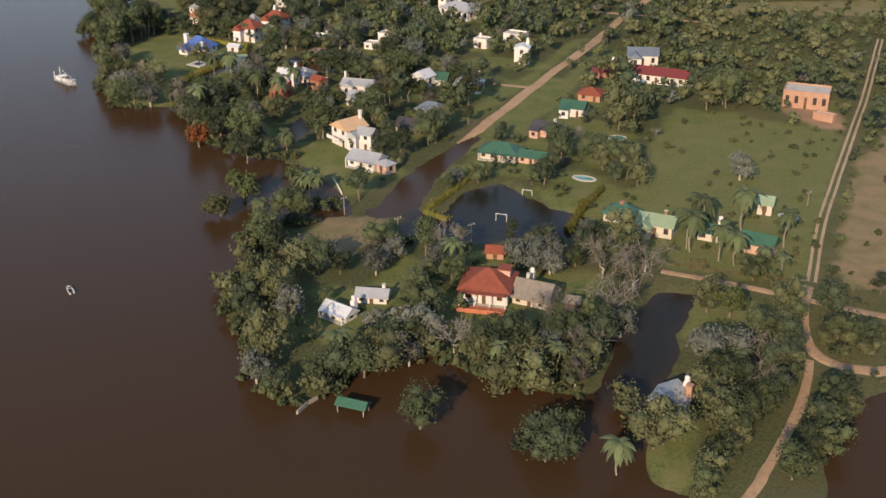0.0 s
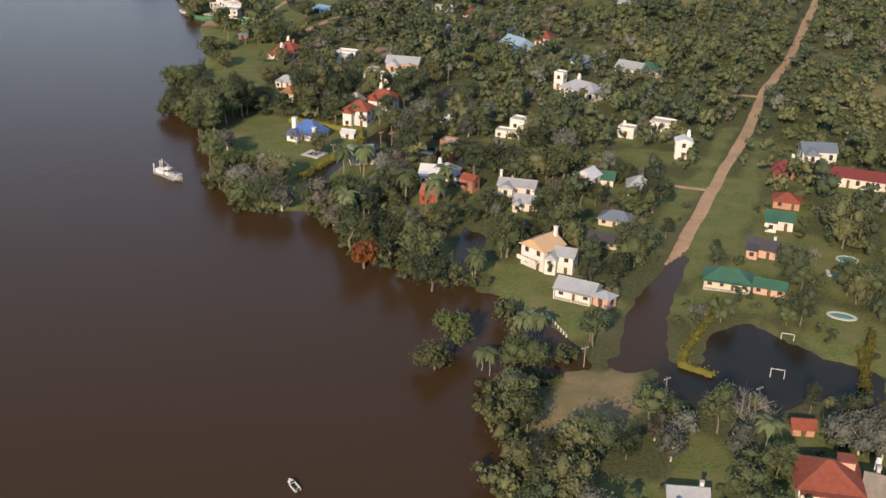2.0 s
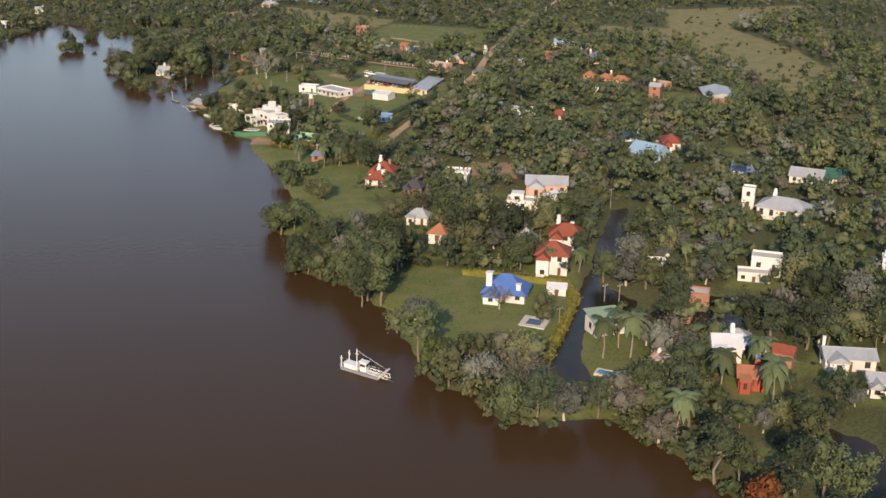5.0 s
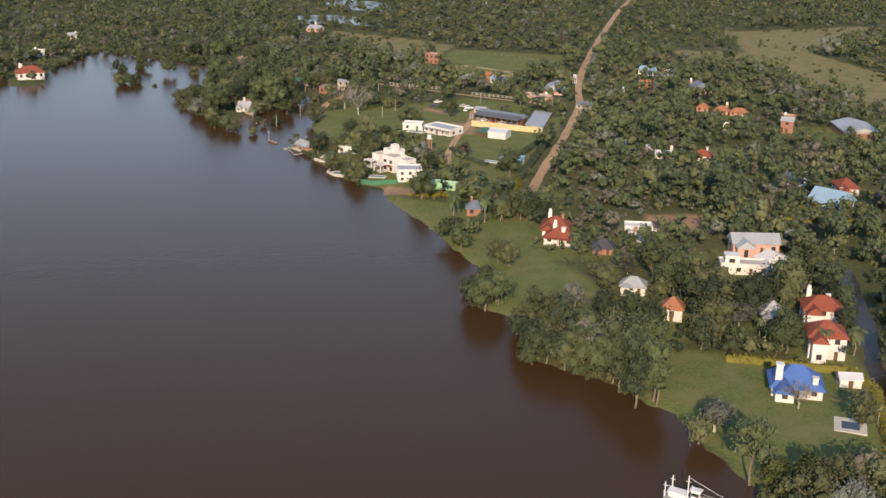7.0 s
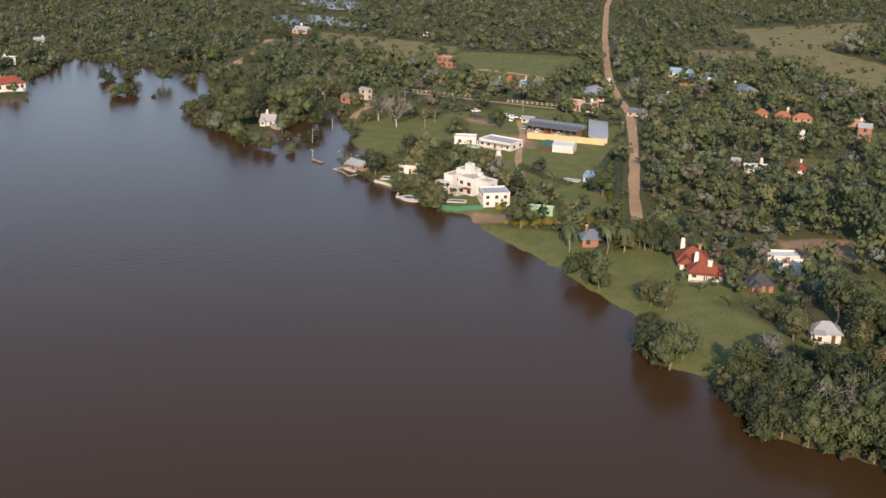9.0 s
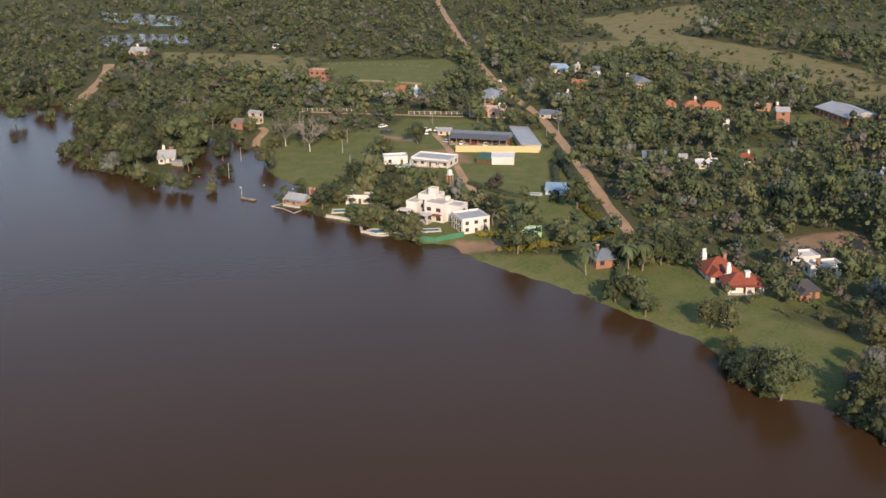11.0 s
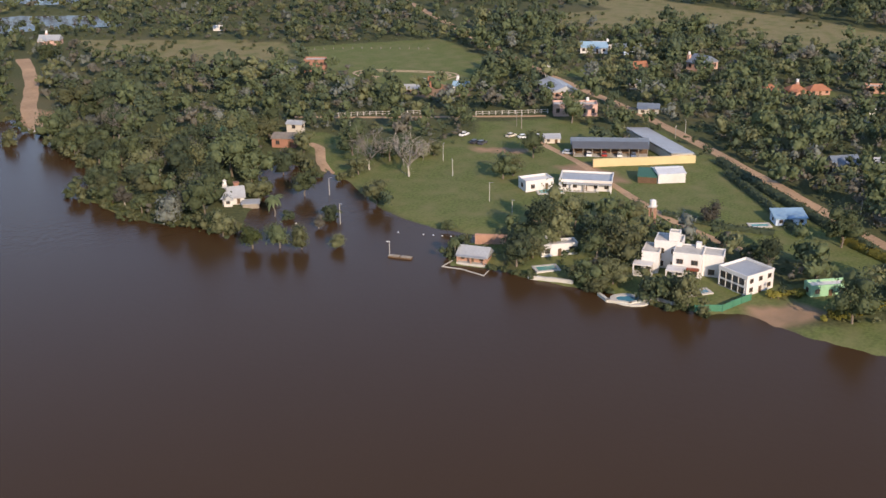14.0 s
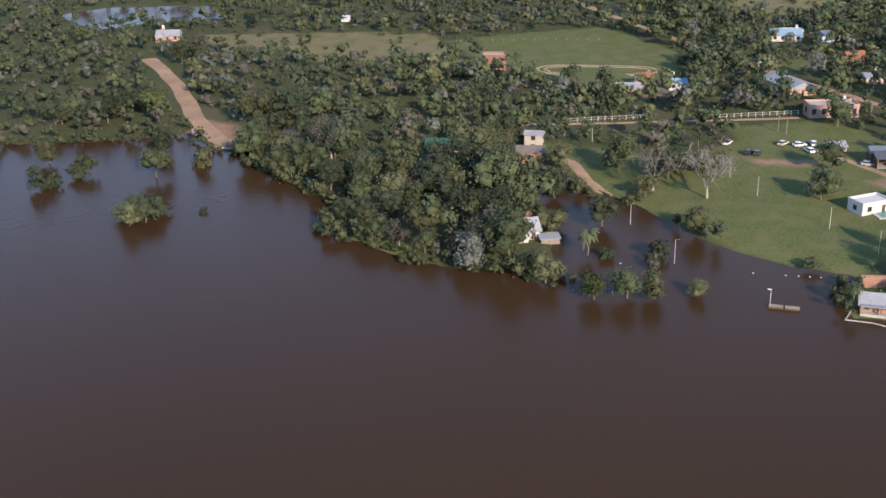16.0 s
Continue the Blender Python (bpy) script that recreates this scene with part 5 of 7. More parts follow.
def bare_crown(seed, width, height):
    """Forking leafless branches with a haze of fine twigs."""
    rng = random.Random(seed)
    bm = bmesh.new()

    def grow(p, d, length, r, depth):
        q = p + d * length
        rod(bm, p, q, r, r * 0.6, 3 if depth < 3 else 4)
        if depth == 0:
            return
        for _ in range(3 if depth > 1 else 4):
            e = (d + Vector((rng.gauss(0, 0.55), rng.gauss(0, 0.55), rng.gauss(0.12, 0.4)))).normalized()
            grow(q, e, length * rng.uniform(0.6, 0.85), r * 0.6, depth - 1)

    for k in range(5):
        a = k * 1.26 + rng.uniform(-0.3, 0.3)
        grow(Vector((0, 0, height * 0.25)), Vector((math.cos(a) * 0.75, math.sin(a) * 0.75, 0.8)).normalized(), height * 0.27, 0.09, 3)
    v = np.array([x.co[:] for x in bm.verts])
    bm.faces.ensure_lookup_table()
    bmesh.ops.triangulate(bm, faces=bm.faces)
    f = np.array([[q.index for q in p.verts] for p in bm.faces])
    bm.free()
    r2 = np.random.default_rng(seed)
    q = 260
    base = v[r2.integers(0, len(v), q)]
    base = base[base[:, 2] > height * 0.35]
    d = r2.standard_normal((len(base), 3)) * 0.45
    w = np.cross(d, r2.standard_normal((len(base), 3)))
    w = 0.035 * w / (np.linalg.norm(w, axis=1, keepdims=True) + 1e-9)
    tri = np.stack([base - w, base + w, base + d * 1.6], 1).reshape(-1, 3)
    F = np.concatenate([f, len(v) + np.arange(len(tri)).reshape(-1, 3)])
    return np.concatenate([v, tri]), F


def palm_crown(seed, top, length, fronds=18):
    rng = np.random.default_rng(seed)
    V, F, n = [], [], 0
    for k in range(fronds):
        a, lift = k * 2.399 + rng.uniform(-0.2, 0.2), rng.uniform(-0.35, 0.9)
        out, side = np.array([math.cos(a), math.sin(a), 0]), np.array([-math.sin(a), math.cos(a), 0])
        ln = length * rng.uniform(0.8, 1.1)
        for s in range(5):
            u0, u1 = s / 5, (s + 1) / 5
            pts = []
            for u in (u0, u1):
                c = np.array([0, 0, top]) + out * ln * u * (0.95 - 0.25 * u * (1 - lift)) + np.array([0, 0, ln * (lift * u - 0.85 * u * u)])
                w = 0.20 * length * math.sin(math.pi * min(0.97, 0.12 + 0.86 * u)) * 0.9
                pts += [c, c + side * w - np.array([0, 0, 0.45 * w]), c - side * w - np.array([0, 0, 0.45 * w])]
            V += pts
            F += [[n, n + 1, n + 4], [n, n + 4, n + 3], [n, n + 3, n + 5], [n, n + 5, n + 2]]
            n += 6
    return np.array(V), np.array(F)


PROTO = {}
BARK_PALM = surface("palm_bark", (0.22, 0.19, 0.15), 0.95, 0.25, 0.5, bump=0.4)


def make_kind(kind, name, label, category, leafs, bark, variants, size):
    """Prototype meshes of one kind of tree: pairs of trunk and crown."""
    out = []
    for k in range(variants):
        rng = np.random.default_rng(hash(kind) % 1 + len(PROTO) * 37 + k)
        w, h = size[0] * rng.uniform(0.85, 1.15), size[1] * rng.uniform(0.9, 1.15)
        if kind == "palm":
            v, f = palm_crown(k + 5, h, w * 0.62, 24)
            tr = trunk_mesh(k, h, 0.12, 0, 0, bark)
        elif kind == "bare":
            v, f = bare_crown(k + 9, w, h)
            tr = trunk_mesh(k + 50, h * 0.3, 0.18, w * 0.1, 2, bark)
        elif kind == "bush":
            v, f = crown_arrays(rng, w, -0.15, h, 6, 260, 0.15, ICO1, 0.6)
            tr = trunk_mesh(k + 80, h * 0.4, 0.08, w * 0.2, 2, bark)
        else:
            v, f = crown_arrays(rng, w, h * 0.12, h, 10, 1000, 0.15, ICO1, 0.8 if kind != "tall" else 0.5)
            tr = trunk_mesh(k + 20, h * 0.6, 0.2, w * 0.28, 4, bark)
        out.append((tr, tri_mesh("crown", v, f, [leafs[k % len(leafs)]])))
    PROTO[kind] = (out, name, label, category, size)


make_kind("broad", "broadleaf_tree", "round broadleaf tree with dense dark green foliage", "tree", [LEAF, LEAF_DARK, LEAF, LEAF_OLIVE], BARK, 8, (6.2, 6.0))
make_kind("tall", "tall_tree", "tall broadleaf tree with a ragged dark crown", "tree", [LEAF_DARK, LEAF, LEAF_DARK], BARK, 6, (4.6, 7.6))
make_kind("olive", "olive_green_tree", "spreading tree with dull olive green leaves", "tree", [LEAF_OLIVE, LEAF_OLIVE, LEAF], BARK, 4, (6.0, 5.0))
make_kind("grey", "grey_tree", "thin grey green tree, partly leafless", "tree", [LEAF_GREY, LEAF_BROWN, LEAF_GREY], BARK_PALE, 4, (5.2, 5.0))
make_kind("bright", "bright_green_tree", "fresh green leafy tree at the water's edge", "tree", [LEAF_BRIGHT], BARK, 3, (4.2, 3.8))
make_kind("bare", "leafless_tree", "leafless grey tree with forking branches", "tree", [TWIG], BARK_PALE, 4, (6.0, 5.6))
make_kind("palm", "palm_tree", "slender palm with a pale trunk and drooping fronds", "palm", [LEAF_PALM], BARK_PALM, 4, (3.4, 4.6))
make_kind("rust", "rust_red_tree", "rust red tree standing at the flooded bank", "tree", [LEAF_RUST], BARK, 1, (3.4, 4.6))
make_kind("yellow", "yellow_bush", "yellow green garden bush", "bush", [LEAF_YELLOW], BARK, 3, (2.2, 1.5))
make_kind("bush", "bush", "low dark green bush", "bush", [LEAF, LEAF_DARK, LEAF_OLIVE], BARK, 5, (2.6, 1.9))

TREE_RNG = random.Random(11)
PLACED = []


def plant(kind, x, y, scale=1.0, tallness=1.0):
    protos, name, label, category, size = PROTO[kind]
    tr, cr = TREE_RNG.choice(protos)
    z = max(height_at(x, y), -0.3) - 0.05
    ob = thing(name, x, y, z, 0, label, category, name.replace("_", " ") + "s of the bank")
    ob.matrix_basis = Matrix.LocRotScale((x, y, z), Euler((0, 0, TREE_RNG.uniform(0, 6.28))), (scale, scale, scale * tallness))
    share("trunk", tr, ob, Matrix.Identity(4))
    share("crown", cr, ob, Matrix.Identity(4))
    PLACED.append((x, y, size[0] * scale * 0.5))
    return ob


# single trees that stand out: kind, place, crown width in metres
SINGLE = [
    ("broad", (-61.8, 293.5), 4.0), ("grey", (-52.4, 299.3), 4.6), ("broad", (-45.3, 308.3), 6.3), ("broad", (-47.1, 294.9), 4.1), ("bush", (-60.8, 292.0), 2.6), ("bush", (-66.4, 292.1), 2.6), ("olive", (-69.1, 297.2), 6.7),
    ("bright", (-55.9, 307.7), 5.2), ("tall", (-39.1, 291.3), 3.6), ("tall", (-35.0, 298.2), 3.6), ("palm", (-46.2, 286.0), 2.7), ("broad", (-38.3, 281.0), 5.4), ("broad", (-59.3, 288.2), 3.0), ("bush", (-52.2, 288.3), 2.7),
    ("broad", (-184.4, 554.3), 9.4), ("tall", (-185.4, 542.6), 7.4), ("olive", (-178.2, 565.3), 8.6), ("broad", (-169.6, 572.3), 9.9), ("bush", (-183.0, 530.7), 5.3),
    ("broad", (36.0, 121.9), 6.7), ("olive", (33.8, 118.2), 4.8), ("olive", (26.5, 111.8), 5.3), ("grey", (39.1, 128.5), 5.2), ("broad", (42.0, 134.3), 4.6), ("olive", (36.2, 128.5), 4.5),
    ("palm", (20.0, 105.4), 3.3), ("broad", (-1.7, 114.9), 5.7), ("broad", (13.2, 109.7), 7.8), ("bush", (10.0, 110.9), 3.3),
    ("olive", (24.7, 110.2), 5.2), ("olive", (32.8, 113.4), 6.1), ("grey", (34.6, 127.9), 5.9), ("bare", (41.2, 127.1), 4.5), ("bare", (39.5, 120.6), 4.3),
    ("bare", (24.7, 140.7), 7.0), ("bare", (28.7, 149.2), 6.5), ("bare", (24.8, 152.8), 6.6), ("bare", (31.3, 154.6), 5.9), ("grey", (24.8, 136.0), 4.6),
    ("bare", (2.6, 131.9), 5.3), ("grey", (16.4, 155.7), 7.5), ("grey", (12.8, 156.7), 5.0), ("bare", (19.0, 128.7), 5.0), ("grey", (17.3, 123.4), 4.2),
    ("broad", (7.5, 128.9), 7.2), ("olive", (11.7, 127.5), 7.2), ("broad", (17.3, 133.1), 6.7), ("broad", (21.7, 133.1), 5.2), ("olive", (8.5, 122.3), 6.2), ("broad", (12.0, 122.2), 5.5),
    ("broad", (-8.8, 126.4), 5.7), ("olive", (-6.1, 127.8), 5.8), ("palm", (-12.0, 128.6), 3.6), ("bush", (-12.2, 123.2), 2.8), ("grey", (-3.2, 129.1), 4.3),
    ("palm", (39.3, 161.2), 4.4), ("palm", (39.0, 162.4), 3.9), ("palm", (42.9, 158.0), 4.0), ("palm", (48.8, 168.1), 4.6), ("palm", (42.5, 168.7), 4.1), ("palm", (44.9, 156.4), 3.5),
    ("palm", (53.9, 162.2), 3.8), ("palm", (48.6, 154.4), 2.6), ("palm", (50.8, 152.5), 2.5), ("palm", (-21.0, 186.3), 3.0), ("palm", (-19.5, 185.7), 2.6), ("palm", (-27.8, 175.5), 2.6),
    ("palm", (3.1, 154.9), 3.6), ("palm", (15.5, 126.1), 2.9), ("palm", (8.1, 126.2), 2.9),
    ("broad", (37.8, 219.3), 10.2), ("broad", (31.7, 197.6), 8.2), ("broad", (35.7, 188.0), 4.9), ("grey", (53.9, 190.2), 5.1), ("broad", (58.3, 231.2), 10.9),
    ("broad", (37.7, 142.2), 4.7), ("bright", (40.5, 140.5), 4.7), ("broad", (48.2, 140.5), 4.8), ("broad", (54.3, 140.4), 4.9), ("broad", (53.1, 134.1), 4.0), ("bush", (56.8, 134.1), 4.0),
    ("bright", (-32.0, 183.7), 5.5), ("broad", (-23.3, 177.4), 6.8), ("olive", (-35.1, 177.6), 5.3), ("rust", (-44.3, 210.7), 4.0), ("palm", (-28.7, 177.1), 2.4), ("palm", (-22.2, 186.8), 2.4),
    ("tall", (-34.1, 202.0), 4.3), ("tall", (-40.3, 211.7), 4.7), ("tall", (-46.5, 217.7), 4.8), ("tall", (-36.7, 211.4), 4.7), ("tall", (-33.9, 209.4), 4.4), ("palm", (-27.0, 205.3), 3.2),
    ("olive", (-75.2, 265.9), 4.0), ("grey", (-72.0, 268.0), 4.8), ("tall", (-77.4, 277.6), 6.7), ("tall", (-78.2, 283.2), 6.9), ("broad", (-82.6, 291.0), 7.2), ("broad", (-86.7, 294.2), 7.3),
    ("olive", (-79.9, 288.2), 6.2), ("tall", (-71.9, 291.9), 7.2), ("broad", (-88.9, 314.0), 6.0), ("broad", (-86.1, 316.7), 5.0),
    ("bare", (-62.2, 242.3), 6.4), ("grey", (-67.7, 246.3), 5.0), ("bush", (-71.2, 249.4), 5.1), ("bright", (-71.6, 254.2), 3.8), ("bright", (-68.2, 252.7), 4.4), ("broad", (-64.0, 250.2), 4.4),
    ("broad", (-66.2, 236.8), 5.5), ("broad", (-62.4, 235.6), 5.5), ("grey", (-58.9, 235.3), 5.5), ("broad", (-53.4, 236.1), 6.4), ("grey", (-51.0, 233.5), 5.6), ("broad", (-48.0, 232.1), 5.7),
    ("palm", (-47.4, 226.7), 4.2), ("palm", (-48.3, 252.0), 3.9), ("palm", (-44.5, 251.2), 4.4), ("palm", (-44.9, 254.9), 3.9), ("palm", (-36.9, 238.1), 4.2), ("palm", (-29.4, 242.7), 3.9), ("palm", (-31.7, 233.8), 4.5),
    ("grey", (-38.6, 249.9), 7.9), ("grey", (-39.2, 255.5), 6.5), ("broad", (-53.3, 265.1), 4.6), ("bare", (-58.3, 271.6), 3.7), ("grey", (-32.1, 287.3), 5.7),
    ("broad", (-88.6, 318.9), 6.5), ("broad", (-88.4, 316.5), 4.4), ("olive", (-80.5, 334.9), 4.6), ("broad", (-79.3, 332.4), 4.8), ("palm", (-86.3, 315.2), 1.7), ("bush", (-85.2, 350.2), 5.0), ("broad", (-85.0, 343.7), 4.1),
    ("bush", (-82.0, 349.8), 4.2), ("palm", (-81.7, 361.7), 3.5), ("palm", (-76.6, 357.8), 3.2), ("palm", (-73.2, 358.3), 3.2), ("broad", (-70.5, 359.6), 8.2), ("broad", (-73.5, 362.1), 6.4), ("broad", (-66.1, 359.3), 7.4),
    ("broad", (-95.8, 420.7), 8.2), ("broad", (-91.2, 419.4), 6.5), ("broad", (-100.5, 418.9), 5.6), ("olive", (-97.3, 406.0), 8.4), ("bush", (-96.3, 398.8), 5.3), ("bush", (-93.9, 396.1), 4.6), ("bush", (-95.0, 397.6), 4.5), ("palm", (-78.3, 424.1), 2.1), ("palm", (-104.4, 427.4), 2.4),
    ("bare", (-83.2, 461.1), 8.9), ("bare", (-85.6, 469.0), 8.0), ("broad", (-78.1, 471.6), 9.4), ("olive", (-72.4, 468.7), 8.3), ("broad", (-82.0, 478.1), 7.3), ("olive", (-72.8, 448.2), 5.5), ("broad", (-59.4, 453.4), 5.8), ("olive", (-76.2, 418.5), 5.2), ("grey", (-67.1, 409.8), 4.1),
    ("broad", (-61.4, 390.8), 6.2), ("palm", (-74.6, 388.4), 2.4),
    ("broad", (-146.1, 517.3), 8.4), ("bush", (-142.2, 517.6), 6.0), ("broad", (-132.6, 532.6), 5.6), ("bush", (-140.8, 542.5), 5.8), ("bush", (-124.2, 532.1), 4.8), ("broad", (-124.6, 543.0), 4.6), ("bush", (-148.1, 541.0), 5.7), ("broad", (-140.8, 552.4), 6.0), ("bush", (-137.2, 513.2), 1.8),
    ("bright", (-122.6, 451.8), 4.2), ("broad", (-119.7, 449.0), 4.9), ("broad", (-117.7, 446.4), 4.9), ("olive", (-113.4, 443.3), 3.4), ("broad", (-123.0, 459.1), 4.2), ("broad", (-122.1, 462.2), 3.6), ("palm", (-112.0, 461.1), 3.0), ("broad", (-97.3, 478.7), 5.1), ("broad", (-102.1, 466.1), 5.6), ("bush", (-106.5, 453.6), 4.6), ("bush", (-111.1, 458.7), 3.0), ("grey", (-110.2, 451.8), 2.6),
    ("bare", (-114.4, 492.1), 5.9), ("broad", (-113.7, 570.9), 10.2), ("bright", (-114.7, 560.2), 6.5), ("broad", (-123.5, 566.8), 9.9), ("broad", (-126.8, 573.0), 10.1), ("grey", (-94.7, 572.9), 8.3), ("broad", (-85.0, 596.5), 6.5), ("broad", (-35.6, 464.8), 6.5), ("olive", (-70.1, 448.5), 5.4),
]
for kind, (x, y), width in SINGLE:
    size = PROTO[kind][4]
    north = y > 395
    width *= 0.84 if north else 1.0
    if width > 6.2 and kind in ("broad", "olive", "grey", "tall"):
        for k in range(4):
            a = k * 1.7 + TREE_RNG.uniform(0, 0.8)
            plant(kind, x + 0.24 * width * math.cos(a), y + 0.24 * width * math.sin(a), 0.62 * width / size[0], TREE_RNG.uniform(0.65, 0.95) if north else TREE_RNG.uniform(0.9, 1.3))
    else:
        plant(kind, x, y, min(width, 14) / size[0] * 1.08)


# ---------------------------------------------------------------- hedges
def hedge(line, width, height, leafs, label):
    """A clipped hedge along a line: an uneven rounded bank with leaf clumps all over it."""
    rng = np.random.default_rng(len(line) * 7 + int(width * 10))
    p = np.array(line, float)
    seg = np.r_[0, np.cumsum(np.linalg.norm(np.diff(p, axis=0), axis=1))]
    s = np.arange(0, seg[-1] + 0.4, 0.5)
    x, y = np.interp(s, seg, p[:, 0]), np.interp(s, seg, p[:, 1])
    dx, dy = np.gradient(x), np.gradient(y)
    n = np.hypot(dx, dy) + 1e-9
    nx, ny = -dy / n, dx / n
    z = np.clip(land_height(x, y), -0.1, None)
    prof = [(-0.5, -0.2), (-0.52, 0.5), (-0.35, 0.92), (0, 1.0), (0.35, 0.92), (0.52, 0.5), (0.5, -0.2)]
    V = []
    for o, h in prof:
        jig = 1 + 0.15 * rng.standard_normal(len(s))
        V.append(np.stack([x + nx * o * width * jig, y + ny * o * width * jig, z + h * height * (1 + 0.12 * rng.standard_normal(len(s)))], -1))
    V = np.stack(V, 1)
    m = len(prof)
    idx = np.arange(len(s) * m).reshape(len(s), m)
    a, b, c, d = idx[:-1, :-1].ravel(), idx[:-1, 1:].ravel(), idx[1:, 1:].ravel(), idx[1:, :-1].ravel()
    F = [np.stack([a, b, c], -1), np.stack([a, c, d], -1)]
    q = int(seg[-1] * 42)
    base = V.reshape(-1, 3)[rng.integers(0, len(s) * m, q)] + rng.standard_normal((q, 3)) * np.array([0.22, 0.22, 0.16])
    t = rng.standard_normal((q, 3))
    t /= np.linalg.norm(t, axis=1, keepdims=True)
    u = np.cross(t, rng.standard_normal((q, 3)))
    u /= np.linalg.norm(u, axis=1, keepdims=True)
    sz = 0.14 * rng.uniform(0.6, 1.4, (q, 1))
    tri = np.stack([base - t * sz, base + t * sz, base + u * sz * 1.5], 1).reshape(-1, 3)
    F.append(len(V.reshape(-1, 3)) + np.arange(len(tri)).reshape(-1, 3))
    me = tri_mesh("hedge", np.concatenate([V.reshape(-1, 3), tri]), np.concatenate(F), [leafs])
    return tagged(new("hedge", me), label, "hedge")


hedge([(9.2, 197.7), (4.4, 188.4), (-1.3, 178.0), (2.5, 174.8)], 0.9, 0.8, LEAF_YELLOW, "clipped yellow hedge round the flooded lot")
hedge([(29.0, 186.0), (24.3, 176.7), (21.5, 169.5)], 0.9, 0.9, LEAF_YELLOW, "clipped yellow hedge beside the green house")
hedge([(-60.5, 287.7), (-53.8, 284.8), (-48.9, 281.8), (-45.1, 280.8), (-45.1, 274.5), (-49.8, 264.9), (-56.6, 252.1)], 1.3, 0.9, LEAF_YELLOW, "yellow flowering hedge round the lawn")
hedge([(-62.1, 396.8), (-52.6, 409.1), (-43.3, 422.3)], 1.2, 1.0, LEAF_DARK, "dark hedge along the dirt road")
hedge([(-38.4, 427.5), (-47.4, 411.3), (-54.5, 397.5), (-60.8, 386.0)], 1.6, 1.2, LEAF_DARK, "dark clipped hedge beside the dirt road")
hedge([(-59.3, 391.4), (-62.5, 381.6), (-66.1, 374.7)], 1.5, 1.0, LEAF_YELLOW, "yellow hedge at the lane")
for line in ([(-86.1, 379.4), (-82.7, 377.1), (-76.0, 375.5), (-68.2, 374.2)], [(-84.9, 387.7), (-80.3, 384.7)]):
    way = np.array(line, float)
    seg = np.r_[0, np.cumsum(np.linalg.norm(np.diff(way, axis=0), axis=1))]
    for d in np.arange(0, seg[-1], 0.85):
        plant("yellow", float(np.interp(d, seg, way[:, 0])) + TREE_RNG.uniform(-0.7, 0.7), float(np.interp(d, seg, way[:, 1])) + TREE_RNG.uniform(-0.7, 0.7), TREE_RNG.uniform(0.4, 0.8))
hedge([(25.3, 180.9), (23.4, 174.7), (21.5, 170.5)], 0.9, 0.9, LEAF_YELLOW, "yellow hedge between two gardens")
hedge([(-84.8, 346.4), (-84.3, 350.2), (-77.5, 358.2), (-73.1, 362.5)], 1.6, 1.4, LEAF, "row of garden shrubs across the lawn")
hedge([(-67.9, 417.7), (-66.6, 406.9), (-63.6, 400.5)], 1.2, 0.7, LEAF_DARK, "low hedge between two lawns")
hedge([(-17.7, 348.8), (-11.1, 345.6), (-1.5, 344.5)], 0.8, 0.7, LEAF_YELLOW, "yellow garden wall hedge")
for line in ([(48.9, 140.1), (45.1, 128.7), (40.3, 118.4), (33.6, 109.1), (27.8, 100.9)], [(47.0, 138.0), (43.2, 126.7), (38.4, 118.4), (32.7, 110.2)], [(50.8, 122.4), (47.0, 116.2), (42.2, 109.0), (38.4, 102.8)], [(50.8, 119.3), (47.0, 114.1), (43.2, 106.9)]):
    way = np.array(line, float)
    seg = np.r_[0, np.cumsum(np.linalg.norm(np.diff(way, axis=0), axis=1))]
    for d in np.arange(0, seg[-1], 1.6):
        plant(TREE_RNG.choice(["broad", "olive", "tall", "bush"]), float(np.interp(d, seg, way[:, 0])) + TREE_RNG.uniform(-0.5, 0.5), float(np.interp(d, seg, way[:, 1])) + TREE_RNG.uniform(-0.5, 0.5), TREE_RNG.uniform(0.48, 0.78))


# ---------------------------------------------------------------- the rest of the woods
OPEN_LINES = [[(-91.3, 387.3), (-92.1, 384.1), (-91.7, 381.2), (-89.4, 379.7), (-83.3, 383.0)], [(33.7, 149.6), (41.3, 145.4), (48.9, 141.1)], [(-68.9, 500.8), (-62.8, 495.4), (-54.5, 489.6)], [(-47.8, 480.3), (-40.6, 476.0), (-34.5, 471.5)], [(-72.7, 463.5), (-76.8, 453.6), (-82.8, 441.3), (-87.0, 432.3)]]


def free_spots(x, y, margin, depth=1.0):
    ok = np.ones(x.shape, bool)
    for poly in BROWNS + BARE + LAWNS:
        ok &= ~inside(poly, x, y)
    for line in OPEN_LINES:
        ok &= edge_distance(line, x, y, False) > 3.5
    for poly in FLOODS[:9]:
        ok &= edge_distance(poly, x, y) > 1.6
    for cx, cy, ang, L, W, front in CLEAR:
        a = radians(ang)
        u = (x - cx) * math.cos(a) + (y - cy) * math.sin(a)
        v = -(x - cx) * math.sin(a) + (y - cy) * math.cos(a)
        ok &= ~((np.abs(u) < L / 2 + margin) & (v < W / 2 + margin) & (v > -W / 2 - front * depth))
    for _, _, width, line in ROADS:
        ok &= edge_distance(line, x, y, False) > width / 2 + margin * 0.8
    return ok


def scatter(rng, x0, y0, x1, y1, step, keep):
    gx, gy = np.meshgrid(np.arange(x0, x1, step), np.arange(y0, y1, step))
    x = (gx + rng.uniform(-0.48, 0.48, gx.shape) * step).ravel()
    y = (gy + rng.uniform(-0.48, 0.48, gx.shape) * step).ravel()
    k = rng.uniform(0, 1, len(x)) < keep
    return x[k], y[k]


